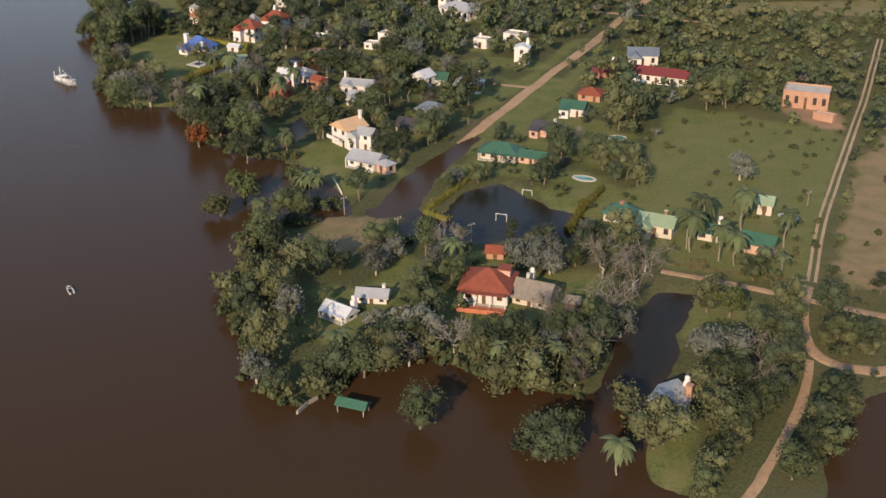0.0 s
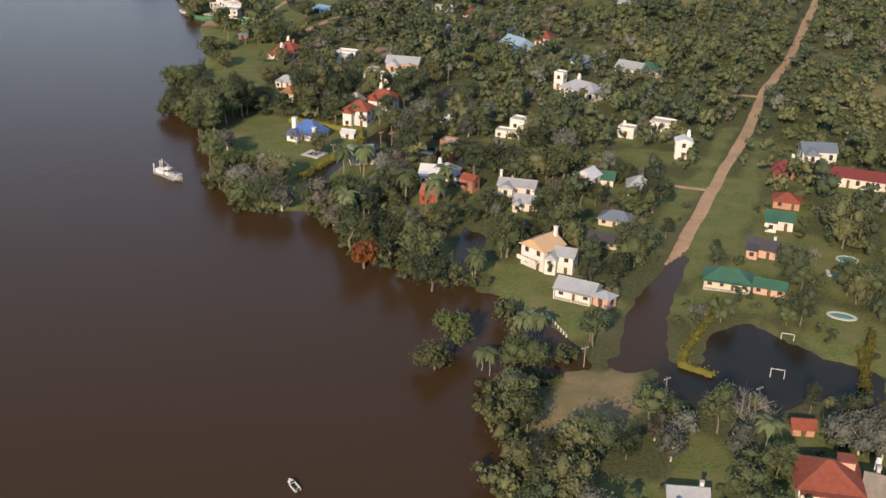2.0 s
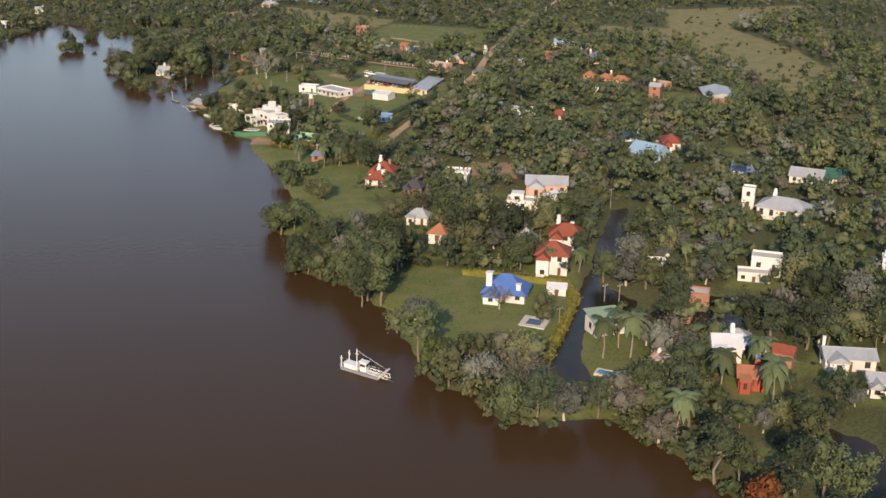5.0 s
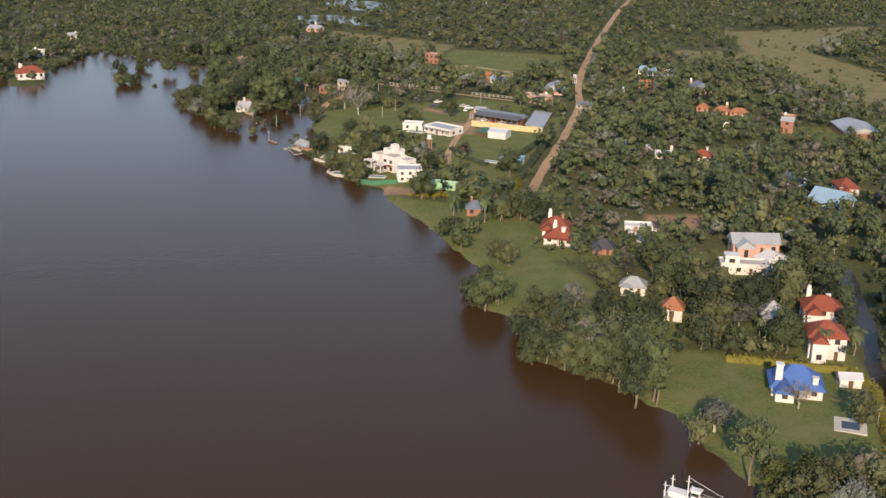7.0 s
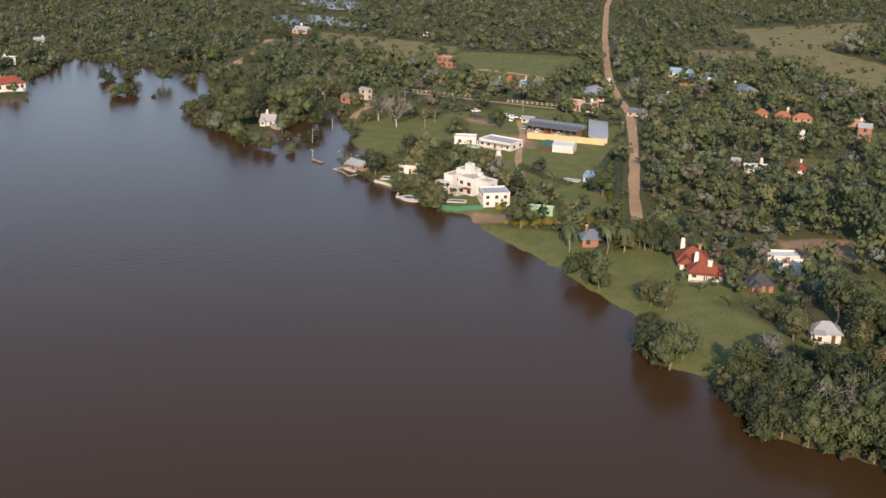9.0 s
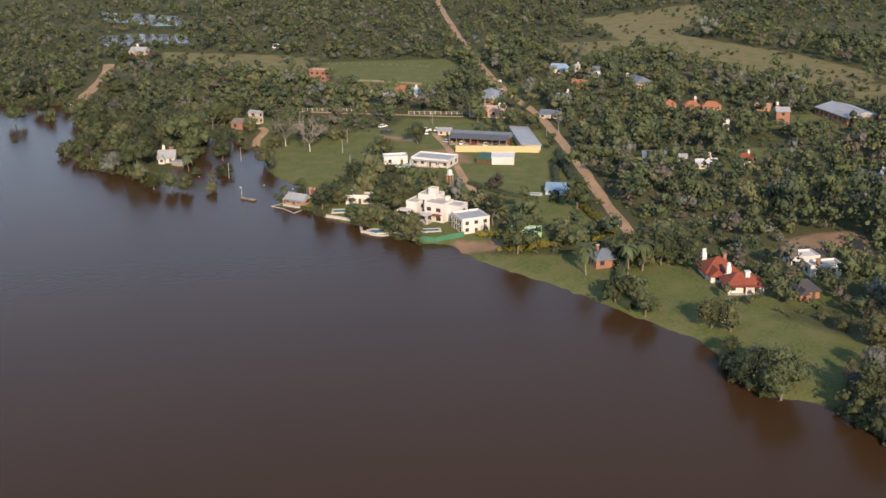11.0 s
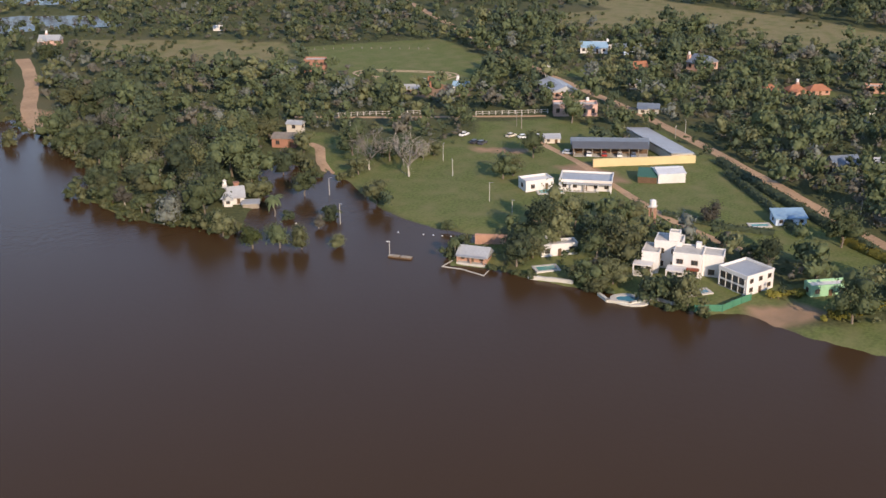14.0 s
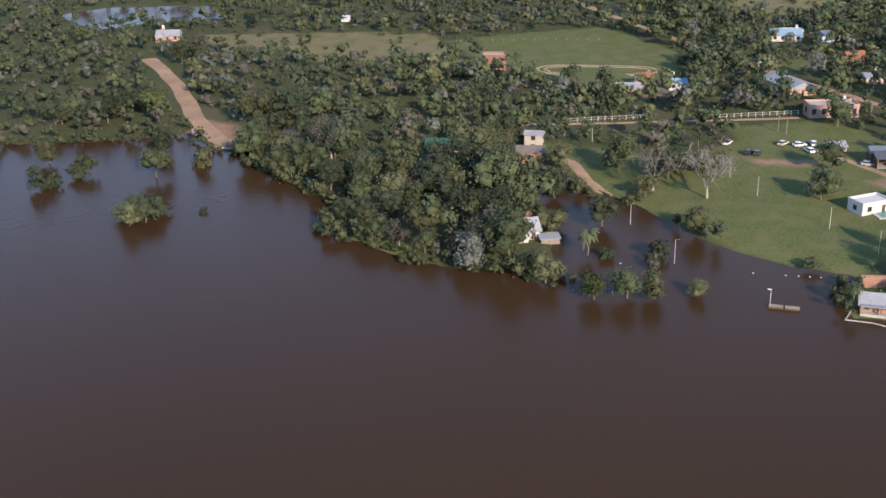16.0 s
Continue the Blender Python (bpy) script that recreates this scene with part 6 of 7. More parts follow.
WOOD_RNG = np.random.default_rng(4)
wx0, wy0 = scatter(WOOD_RNG, -160, 118, 135, 548, 3.6, 0.88)
dry = wet(wx0, wy0) < 0.3
glade = wobble(wx0, wy0, 13, 4)
ok = dry & free_spots(wx0, wy0, 1.3) & ((glade > -0.52) | (edge_distance(RIVER, wx0, wy0, True) < 10))
for px, py, r in PLACED:
    ok &= (wx0 - px) ** 2 + (wy0 - py) ** 2 > (r * 0.75) ** 2
wx0, wy0, glade = wx0[ok], wy0[ok], glade[ok]
# open scrub east of the roads carries low growth only
OPEN = [[(38.1, 261.4), (63.5, 322.7), (127.5, 324.9), (180.8, 323.6), (77.6, 119.8), (47.0, 123.5), (56.5, 150.3), (106.8, 268.2), (61.9, 227.5), (50.5, 243.4)]]
kinds = np.array(["broad", "tall", "olive", "grey", "bush", "bare", "palm"])
KIND_P = [0.34, 0.20, 0.15, 0.12, 0.11, 0.03, 0.05]
near = np.zeros(len(wx0), bool)
shore = edge_distance(RIVER, wx0, wy0, True)
near = ((wy0 < 324) & (shore < 60)) | (shore < 14)
order = np.argsort(WOOD_RNG.uniform(0, 1, len(wx0)))
budget = 470
rest = []
for i in order:
    x, y = float(wx0[i]), float(wy0[i])
    open_land = any(inside(p, np.array([x]), np.array([y]))[0] for p in OPEN)
    kind = str(WOOD_RNG.choice(kinds, p=KIND_P))
    if open_land:
        kind = "bush" if WOOD_RNG.uniform() < 0.75 else "olive"
    sc = float(WOOD_RNG.uniform(0.42, 1.18)) * (1.0 if y < 355 else 0.92) * float(np.clip(1.0 + 0.45 * glade[i], 0.72, 1.4)) * (0.85 if y < 234 else 1.0)
    if glade[i] > 0.45 and kind in ("grey", "bush"):
        kind = "tall"
    if near[i] and budget > 0:
        plant(kind, x, y, sc, float(WOOD_RNG.uniform(0.85, 1.15)))
        budget -= 1
    else:
        rest.append((x, y, kind, sc))


def wood(name, rows, label, blobs, quads, leaf):
    """Many trees as one mesh; three foliage tones by tree."""
    V, F, M, n = [], [], [], 0
    mats = [LEAF, LEAF_DARK, LEAF_OLIVE, LEAF_BROWN, LEAF_GREY, BARK]
    tone = {"broad": (0, 1), "tall": (1, 0), "olive": (2, 0), "grey": (3, 4), "bush": (0, 2), "bare": (4, 3), "palm": (2, 0)}
    protos = {}
    rng = np.random.default_rng(len(rows))
    for k in tone:
        w, h = PROTO[k][4]
        low = {"bush": -0.1, "palm": 0.6 * h}.get(k, 0.08 * h)
        protos[k] = [crown_arrays(np.random.default_rng(j + 17), w, low, h, blobs, quads, leaf, ICO1, 0.7, 0.4) for j in range(8)]
    for x, y, z, k, sc in rows:
        v, f = protos[k][rng.integers(0, 8)]
        a = rng.uniform(0, 6.28)
        c, s = math.cos(a) * sc, math.sin(a) * sc
        V.append(np.stack([v[:, 0] * c - v[:, 1] * s + x, v[:, 0] * s + v[:, 1] * c + y, v[:, 2] * sc * rng.uniform(0.85, 1.15) + z], -1))
        F.append(f + n)
        M.append(np.full(len(f), tone[k][int(rng.uniform() < 0.3)]))
        n += len(v)
    me = tri_mesh(name, np.concatenate(V), np.concatenate(F), mats, np.concatenate(M))
    return tagged(new(name, me), label, "woodland", kind="stuff")


rest_z = land_height(np.array([r[0] for r in rest]), np.array([r[1] for r in rest]))
wood("woodland", [(x, y, float(z), k, sc) for (x, y, k, sc), z in zip(rest, rest_z)], "dense mixed garden and wild trees between the houses", 4, 84, 0.30)

# scrub that hangs over the water's edge
edge = np.array(RIVER[3:-6], float)
seg = np.r_[0, np.cumsum(np.linalg.norm(np.diff(edge, axis=0), axis=1))]
s_at = np.arange(0, seg[-1], 0.8)
ex = np.interp(s_at, seg, edge[:, 0]) + WOOD_RNG.uniform(-1.4, 1.4, len(s_at))
ey = np.interp(s_at, seg, edge[:, 1]) + WOOD_RNG.uniform(-1.4, 1.4, len(s_at))
ok = free_spots(ex, ey, 1.0)
for poly in LAWNS:
    ok &= edge_distance(poly, ex, ey) > 2.0
wood("shore_scrub", [(x, y, 0.0, "bush" if WOOD_RNG.uniform() < 0.8 else "olive", float(WOOD_RNG.uniform(0.45, 0.95)) * (1 if y < 355 else 0.8)) for x, y in zip(ex[ok], ey[ok])], "tangled scrub hanging over the flooded shore", 3, 76, 0.26)

# shrubs in the gardens close to the houses
sx, sy = scatter(WOOD_RNG, -150, 118, 130, 455, 2.6, 0.5)
ok = (wet(sx, sy) < -0.3) & free_spots(sx, sy, 0.9, 0.22) & ~free_spots(sx, sy, 2.2)
wood("garden_shrubs", [(x, y, 0.35, str(WOOD_RNG.choice(["bush", "bush", "broad", "olive", "tall", "palm"])), float(WOOD_RNG.uniform(0.3, 0.62))) for x, y in zip(sx[ok], sy[ok])], "garden shrubs and young trees round the houses", 4, 80, 0.24)

# loose bushes on the open fields
fx, fy = scatter(WOOD_RNG, -130, 150, 340, 790, 2.8, 0.36)
in_field = np.zeros(len(fx), bool)
for poly in BROWNS[1:] + [LAWNS[2]]:
    in_field |= inside(poly, fx, fy)
in_field &= (wet(fx, fy) < -1) & (wobble(fx, fy, 12, 6) > 0.0)
wood("field_scrub", [(x, y, 0.35, "bush", float(WOOD_RNG.uniform(0.3, 0.75))) for x, y in zip(fx[in_field], fy[in_field])], "scattered low bushes on the open fields", 4, 70, 0.26)

# close low growth on the open land beyond the eastern road
ox, oy = scatter(WOOD_RNG, -20, 100, 190, 450, 1.7, 0.72)
low = np.zeros(len(ox), bool)
for poly in OPEN:
    low |= inside(poly, ox, oy)
low &= (wet(ox, oy) < -1) & free_spots(ox, oy, 1.2)
wood("open_scrub", [(x, y, 0.35, "bush" if WOOD_RNG.uniform() < 0.9 else "olive", float(WOOD_RNG.uniform(0.28, 0.62))) for x, y in zip(ox[low], oy[low])], "close low scrub on the open land beyond the road", 2, 22, 0.30)

# undergrowth between the trees of the northern bank
ux, uy = scatter(WOOD_RNG, -160, 312, 75, 530, 2.4, 0.7)
vx, vy = scatter(WOOD_RNG, -190, 530, 20, 670, 3.0, 0.7)
ux, uy = np.r_[ux, vx], np.r_[uy, vy]
under = (wet(ux, uy) < -0.2) & free_spots(ux, uy, 1.2, 0.6)
wood("undergrowth", [(x, y, 0.3, "bush" if WOOD_RNG.uniform() < 0.75 else "grey", float(WOOD_RNG.uniform(0.35, 0.8)) * 0.85) for x, y in zip(ux[under], uy[under])], "low undergrowth between the trees of the wooded bank", 2, 14, 0.34)

# the far woods, thinner with distance
rng = np.random.default_rng(8)
rows = []
for x0, y0, x1, y1, step, keep in ((135, 60, 340, 548, 4.8, 0.65), (-340, 548, 340, 790, 4.1, 0.85), (-340, 420, -160, 548, 4.4, 0.85), (-700, 790, 700, 1200, 17, 0.8)):
    x, y = scatter(rng, x0, y0, x1, y1, step, keep)
    ok = (wet(x, y) < 0) & free_spots(x, y, 1.5) & (wobble(x, y, 22, 2) > -0.45)
    for px, py in zip(x[ok], y[ok]):
        k = str(rng.choice(kinds, p=[0.36, 0.14, 0.2, 0.16, 0.12, 0.02, 0.0]))
        rows.append((px, py, 0.35, k, float(rng.uniform(0.5, 1.1)) * (0.85 if y0 < 790 else 2.2)))
wood("far_woodland", rows, "far scrubby woodland that reaches the horizon", 2, 20, 0.56)


# ---------------------------------------------------------------- vessels
def dredger(centre, angle, L, W, h):
    cx, cy = centre
    ob = thing("dredger", cx, cy, 0.0, angle, "white river dredger with masts and a lattice ladder, afloat", "ship")
    u, v = L / 2, W / 2
    for sy in (-1, 1):
        bm = bmesh.new()
        box(bm, -u, sy * v - 0.5 * (sy > 0) * 1.2, -0.35, u * 0.62, sy * v + 0.6 * (sy < 0), 0.26, 0.06)
        part("pontoon", bm, METAL_GREY, ob)
    part("deck", boxes((-u, -v, 0.26, u * 0.1, v, 0.36)), METAL_GREY, ob)
    c = part("engine_house", boxes((-u * 0.88, -v * 0.75, 0.36, -u * 0.36, v * 0.75, 1.0), bevel=0.05), STEEL, ob)
    part("engine_house_roof", boxes((-u * 0.91, -v * 0.85, 1.0, -u * 0.33, v * 0.85, 1.07)), STEEL, c)
    w = part("wheelhouse", boxes((-u * 0.22, -v * 0.5, 0.36, u * 0.04, v * 0.5, 1.75), bevel=0.05), STEEL, ob)
    part("wheelhouse_roof", boxes((-u * 0.26, -v * 0.6, 1.75, u * 0.08, v * 0.6, 1.84)), STEEL, w)
    part("wheelhouse_window", boxes((-u * 0.2, -v * 0.52, 1.1, u * 0.02, v * 0.52, 1.5), (-u * 0.225, -v * 0.4, 1.1, u * 0.045, v * 0.4, 1.5)), GLASS_DARK, w)
    for px, py, top in ((-0.97, -0.8, 2.1), (-0.86, 0.8, 2.5), (-0.30, -0.7, 3.6), (-0.26, 0.7, 1.9)):
        bm = rod(bmesh.new(), (px * u, py * v, 0.2), (px * u, py * v, top), 0.08, 0.06, 6)
        rod(bm, (px * u - 0.3, py * v, top * 0.8), (px * u + 0.3, py * v, top * 0.8), 0.04, 0.04, 4)
        part("mast", bm, STEEL, ob)
    for sy in (-0.45, 0.45):
        bm = bmesh.new()
        for z in (0.40, 0.90):
            rod(bm, (0.1 * u, sy * v, z), (0.98 * u, sy * v, z - 0.1), 0.05, 0.05, 4)
        for k in range(9):
            a, b = 0.1 + 0.1 * k, 0.1 + 0.1 * (k + 1)
            rod(bm, (a * u, sy * v, 0.40 if k % 2 else 0.88), (min(b, 0.98) * u, sy * v, 0.86 if k % 2 else 0.36), 0.035, 0.035, 4)
        part("ladder_truss", bm, STEEL, ob)
    bm = bmesh.new()
    for sy in (-0.7, 0.7):
        rod(bm, (0.62 * u, sy * v, 0.2), (0.9 * u, sy * v, 1.5), 0.08, 0.07, 5)
    rod(bm, (0.9 * u, -0.75 * v, 1.5), (0.9 * u, 0.75 * v, 1.5), 0.07, 0.07, 5)
    rod(bm, (0.9 * u, 0, 1.5), (-0.28 * u, -0.6 * v, 3.3), 0.025, 0.025, 3)
    part("gantry", bm, STEEL, ob)
    part("suction_pipe", rod(bmesh.new(), (0.5 * u, 0, 0.7), (1.32 * u, 0.1, -0.3), 0.1, 0.1, 6), WOOD_DARK, ob)
    bm = bmesh.new()
    for sy in (-1, 1):
        for k in range(8):
            x = -u + k * 0.2 * u
            rod(bm, (x, sy * v * 0.97, 0.5), (x, sy * v * 0.97, 1.0), 0.02, 0.02, 3)
        rod(bm, (-u, sy * v * 0.97, 1.0), (0.4 * u, sy * v * 0.97, 1.0), 0.02, 0.02, 3)
    part("railing", bm, STEEL, ob)


dredger((-81.5, 252.8), -44, 7.7, 1.5, 1.6)


def motorboat(x, y, rz, L):
    ob = thing("motorboat", x, y, 0.0, rz, "small white motorboat with a dark cockpit on the river", "boat")
    bm = bmesh.new()
    w = L * 0.2
    sec = [(-0.5, 0.92, 0.32), (-0.15, 1.0, 0.32), (0.2, 0.85, 0.36), (0.42, 0.42, 0.42), (0.5, 0.04, 0.46)]
    rings = []
    for fx, fw, top in sec:
        rings.append([bm.verts.new((fx * L, s * fw * w * k, z)) for s, k, z in ((-1, 1, top), (-1, 0.7, -0.12), (1, 0.7, -0.12), (1, 1, top), (1, 0.72, top), (1, 0.6, 0.08), (-1, 0.6, 0.08), (-1, 0.72, top))])
    for a, b in zip(rings, rings[1:]):
        for k in range(8):
            j = (k + 1) % 8
            bm.faces.new((a[k], b[k], b[j], a[j]))
    bm.faces.new(rings[0])
    bm.faces.new(rings[-1][::-1])
    part("hull", bm, STEEL, ob)
    part("foredeck", boxes((0.12 * L, -w * 0.75, 0.3, 0.38 * L, w * 0.75, 0.42), bevel=0.03), STEEL, ob)
    for k in (-0.25, -0.02):
        part("seat", boxes((k * L, -w * 0.55, 0.05, k * L + 0.3, w * 0.55, 0.3), bevel=0.03), RUBBER, ob)
    part("windscreen", boxes((0.1 * L, -w * 0.6, 0.4, 0.12 * L, w * 0.6, 0.62)), GLASS_DARK, ob)
    part("outboard", boxes((-0.58 * L, -0.12, -0.1, -0.5 * L, 0.12, 0.5), bevel=0.03), RUBBER, ob)


motorboat(*(-52.4, 150.9), 118, 2.3)


# ---------------------------------------------------------------- garden things
def shelter(centre, angle, L, W, h):
    cx, cy = centre
    ob = thing("boat_shelter", cx, cy, 0.0, angle, "open shelter with a green tin roof standing in the flood", "shelter")
    part("roof", roof_mesh("gable", L, W, h, 0.3 * W, 0.2, 0.06), GREEN_TIN, ob)
    for sx in (-1, 1):
        for sy in (-1, 1):
            part("post", boxes((sx * (L / 2 - 0.1) - 0.06, sy * (W / 2 - 0.1) - 0.06, -1.0, sx * (L / 2 - 0.1) + 0.06, sy * (W / 2 - 0.1) + 0.06, h + 0.02)), WOOD_GREY, ob)
    part("beam", boxes((-L / 2, -0.06, h - 0.05, L / 2, 0.06, h + 0.05)), WOOD_GREY, ob)


shelter((-9.7, 118.7), -22, 3.6, 1.7, 1.2)


def pool(centre, angle, L, W, h, water, label, oval=False, rim=0.3):
    cx, cy = centre
    
    ob = thing("swimming_pool", cx, cy, max(height_at(cx, cy), 0.05), angle, label, "pool")
    n = 28 if oval else 4
    if oval:
        ring = [(math.cos(k * math.tau / n), math.sin(k * math.tau / n)) for k in range(n)]
    else:
        ring = [(-1, -1), (1, -1), (1, 1), (-1, 1)]
    bm = bmesh.new()
    loops = []
    for e, z in ((rim, -0.3), (rim, 0.14), (0, 0.14), (0, -0.3)):
        loops.append([bm.verts.new((x * (L / 2 + e), y * (W / 2 + e), z)) for x, y in ring])
    for a, b in zip(loops, loops[1:]):
        for k in range(n):
            j = (k + 1) % n
            bm.faces.new((a[k], a[j], b[j], b[k]))
    part("pool_rim", bm, PAVING, ob)
    bm = bmesh.new()
    bm.faces.new([bm.verts.new((x * L / 2, y * W / 2, 0.09)) for x, y in ring])
    part("pool_water", bm, water, ob)


pool((-48.3, 246.3), -36, 5.1, 1.3, 0.0, POOL_WATER, "long blue swimming pool with a pale rim")
pool((-54.3, 265.8), -31, 2.2, 2.3, 0.0, POOL_DARK, "dark covered pool with a wide paved rim", rim=0.9)
pool((35.7, 212.5), -19, 3.1, 2.5, 0.0, POOL_GREEN, "oval green garden pool with a white rim", True, 0.3)
pool((31.8, 206.6), -23, 2.4, 1.3, 0.0, POOL_WATER, "small blue pool with paving round it", rim=0.6)
pool((26.8, 191.8), -28, 3.5, 1.7, 0.0, POOL_GREEN, "pale kidney pool beside the long house", True, 0.5)
pool((57.9, 173.9), -1, 2.4, 2.1, 0.0, POOL_WATER, "pale blue garden pool by the palms", rim=0.3)
pool((-71.9, 438.0), -36, 3.9, 2.2, 0.0, POOL_GREEN, "small pale green pool at the white house", rim=0.5)
pool((-90.4, 395.4), -26, 3.0, 1.2, 0.0, POOL_WATER, "narrow blue pool below the villa", rim=0.4)
pool((-98.1, 400.6), -65, 3.7, 2.2, 0.0, POOL_WATER, "blue lagoon pool with a sandy rim", True, 0.8)
pool((-98.2, 415.3), -30, 2.8, 1.6, 0.0, POOL_GREEN, "pale pool beside the pool house", rim=0.4)
pool((-61.7, 404.2), -41, 2.7, 1.1, 0.0, POOL_GREEN, "empty pale pool on the lawn", rim=0.4)


def low_wall(line, height, thick, mat, label, name="low_wall", category="wall"):
    p = np.array(line, float)
    bm = bmesh.new()
    for a, b in zip(p[:-1], p[1:]):
        d = b - a
        L = np.linalg.norm(d)
        m = Matrix.LocRotScale((*(a + b) / 2, max(0.0, height_at(*((a + b) / 2)))), Euler((0, 0, math.atan2(d[1], d[0]))), None)
        box(bm, -L / 2 - thick / 2, -thick / 2, -0.8, L / 2 + thick / 2, thick / 2, height, m=m)
    me = bpy.data.meshes.new(name)
    bm.to_mesh(me)
    bm.free()
    me.materials.append(mat)
    return tagged(new(name, me), label, category)


low_wall([(-102.0, 415.0), (-100.6, 412.3), (-99.3, 409.6)], 0.45, 0.4, PAVING, "low white river wall below the pool house")
low_wall([(-99.7, 404.5), (-100.5, 402.4), (-99.2, 399.7), (-97.0, 399.1)], 0.4, 0.4, PAVING, "curved stone river wall round the lagoon")
low_wall([(-97.0, 399.1), (-95.8, 398.4), (-95.5, 395.5)], 0.35, 0.35, CONCRETE, "grey river wall below the villa")
low_wall([(-16.3, 118.2), (-15.3, 120.2), (-14.3, 121.3)], 0.5, 0.25, WOOD_GREY, "grey timber jetty rail in the flood", "jetty", "jetty")


def fence(line, height, step, mat, label, rails=2, panel=None):
    """Posts and rails along a line, each post a part."""
    p = np.array(line, float)
    seg = np.r_[0, np.cumsum(np.linalg.norm(np.diff(p, axis=0), axis=1))]
    n = max(2, int(seg[-1] / step))
    s = np.linspace(0, seg[-1], n + 1)
    xs, ys = np.interp(s, seg, p[:, 0]), np.interp(s, seg, p[:, 1])
    ob = thing("fence", xs[0], ys[0], 0, 0, label, "fence")
    post = bpy.data.meshes.new("post")
    bm = boxes((-0.07, -0.07, -0.5, 0.07, 0.07, height))
    bm.to_mesh(post)
    bm.free()
    post.materials.append(mat)
    zs = np.clip(land_height(xs, ys), -0.05, None)
    for x, y, z in zip(xs, ys, zs):
        share("post", post, ob, Matrix.Translation((x - xs[0], y - ys[0], z)))
    for k in range(rails):
        h = height * (0.9 - 0.5 * k)
        for i in range(n):
            bm = rod(bmesh.new(), (xs[i] - xs[0], ys[i] - ys[0], zs[i] + h), (xs[i + 1] - xs[0], ys[i + 1] - ys[0], zs[i + 1] + h), 0.04, 0.04, 4)
            part("rail", bm, mat, ob)
    if panel:
        bm = bmesh.new()
        for i in range(n):
            a, b = Vector((xs[i] - xs[0], ys[i] - ys[0], zs[i])), Vector((xs[i + 1] - xs[0], ys[i + 1] - ys[0], zs[i + 1]))
            sd = (b - a).cross(Vector((0, 0, 1))).normalized() * 0.02
            q = [bm.verts.new(v) for v in (a - sd, b - sd, b - sd + Vector((0, 0, height * 0.95)), a - sd + Vector((0, 0, height * 0.95)), a + sd, b + sd, b + sd + Vector((0, 0, height * 0.95)), a + sd + Vector((0, 0, height * 0.95)))]
            for f in ((0, 1, 2, 3), (7, 6, 5, 4), (3, 2, 6, 7), (0, 3, 7, 4), (1, 5, 6, 2)):
                bm.faces.new([q[j] for j in f])
        part("mesh_panel", bm, panel, ob)


GREEN_MESH = surface("green_mesh_sheet", (0.035, 0.15, 0.09), 0.8, 0.2, 1)
fence([(-95.1, 392.5), (-92.7, 390.0), (-87.3, 389.2)], 1.0, 1.6, GREEN_MESH, "green mesh fence along the shore below the villa", 1, GREEN_MESH)
fence([(-67.1, 503.2), (-59.9, 498.1), (-52.6, 492.0)], 0.85, 1.3, CONCRETE, "pale concrete railing fence along the street")
fence([(-44.9, 483.0), (-38.8, 478.5), (-32.7, 473.9)], 0.85, 1.3, CONCRETE, "pale concrete railing fence beside the pink gate")
fence([(34.7, 156.9), (42.3, 153.7), (51.8, 150.4)], 0.7, 1.8, WOOD_DARK, "dark wooden paddock fence beside the lane")
fence([(-17.5, 192.8), (-16.5, 189.6), (-15.6, 186.4)], 0.5, 0.9, STEEL, "row of low white garden posts", 1)
fence([(-4.6, 541.6), (-15.3, 553.5), (-27.9, 564.7)], 0.45, 2.4, WOOD_GREY, "line of grey field posts", 0)


LAMPS = []


def lamp_post(x, y, h, label="grey street lamp with a single arm"):
    h *= 1.2
    if any((x - a) ** 2 + (y - b) ** 2 < 30 for a, b in LAMPS):
        return
    LAMPS.append((x, y))
    z = max(height_at(x, y), -0.2)
    ob = thing("street_lamp", x, y, z, TREE_RNG.uniform(10.6, 402.0), label, "street lamp", "street lamps of the park")
    part("pole", rod(bmesh.new(), (0, 0, -0.8), (0, 0, h), 0.06, 0.04, 6), CONCRETE, ob)
    part("arm", rod(bmesh.new(), (0, 0, h), (0.5, 0, h + 0.1), 0.03, 0.03, 5), METAL_GREY, ob)
    part("lamp_head", boxes((0.4, -0.07, h + 0.05, 0.65, 0.07, h + 0.12), bevel=0.02), METAL_GREY, ob)


for p, h in (((-72.3, 463.9), 2.6), ((-77.5, 456.0), 2.6), ((-76.7, 453.8), 2.7), ((-82.9, 441.6), 2.7), ((-87.1, 432.5), 2.8), ((-98.9, 463.6), 2.6), ((-106.7, 450.9), 3.0), ((-107.4, 446.7), 2.8), ((-76.7, 453.2), 2.6), ((-83.3, 441.9), 2.8), ((-87.5, 432.5), 2.8), ((-26.2, 443.6), 2.4), ((-71.8, 491.4), 2.0)):
    lamp_post(*p, h)


def power_pole(x, y, h):
    z = max(height_at(x, y), -0.2)
    ob = thing("power_pole", x, y, z, 30, "weathered wooden power pole with a crossarm", "pole", "power poles of the village")
    part("pole", rod(bmesh.new(), (0, 0, -0.8), (0, 0, h), 0.09, 0.06, 6), WOOD_GREY, ob)
    part("crossarm", boxes((-0.6, -0.05, h - 0.35, 0.6, 0.05, h - 0.25)), WOOD_GREY, ob)
    for x2 in (-0.5, 0, 0.5):
        part("insulator", rod(bmesh.new(), (x2, 0, h - 0.25), (x2, 0, h - 0.1), 0.04, 0.03, 5), STEEL, ob)


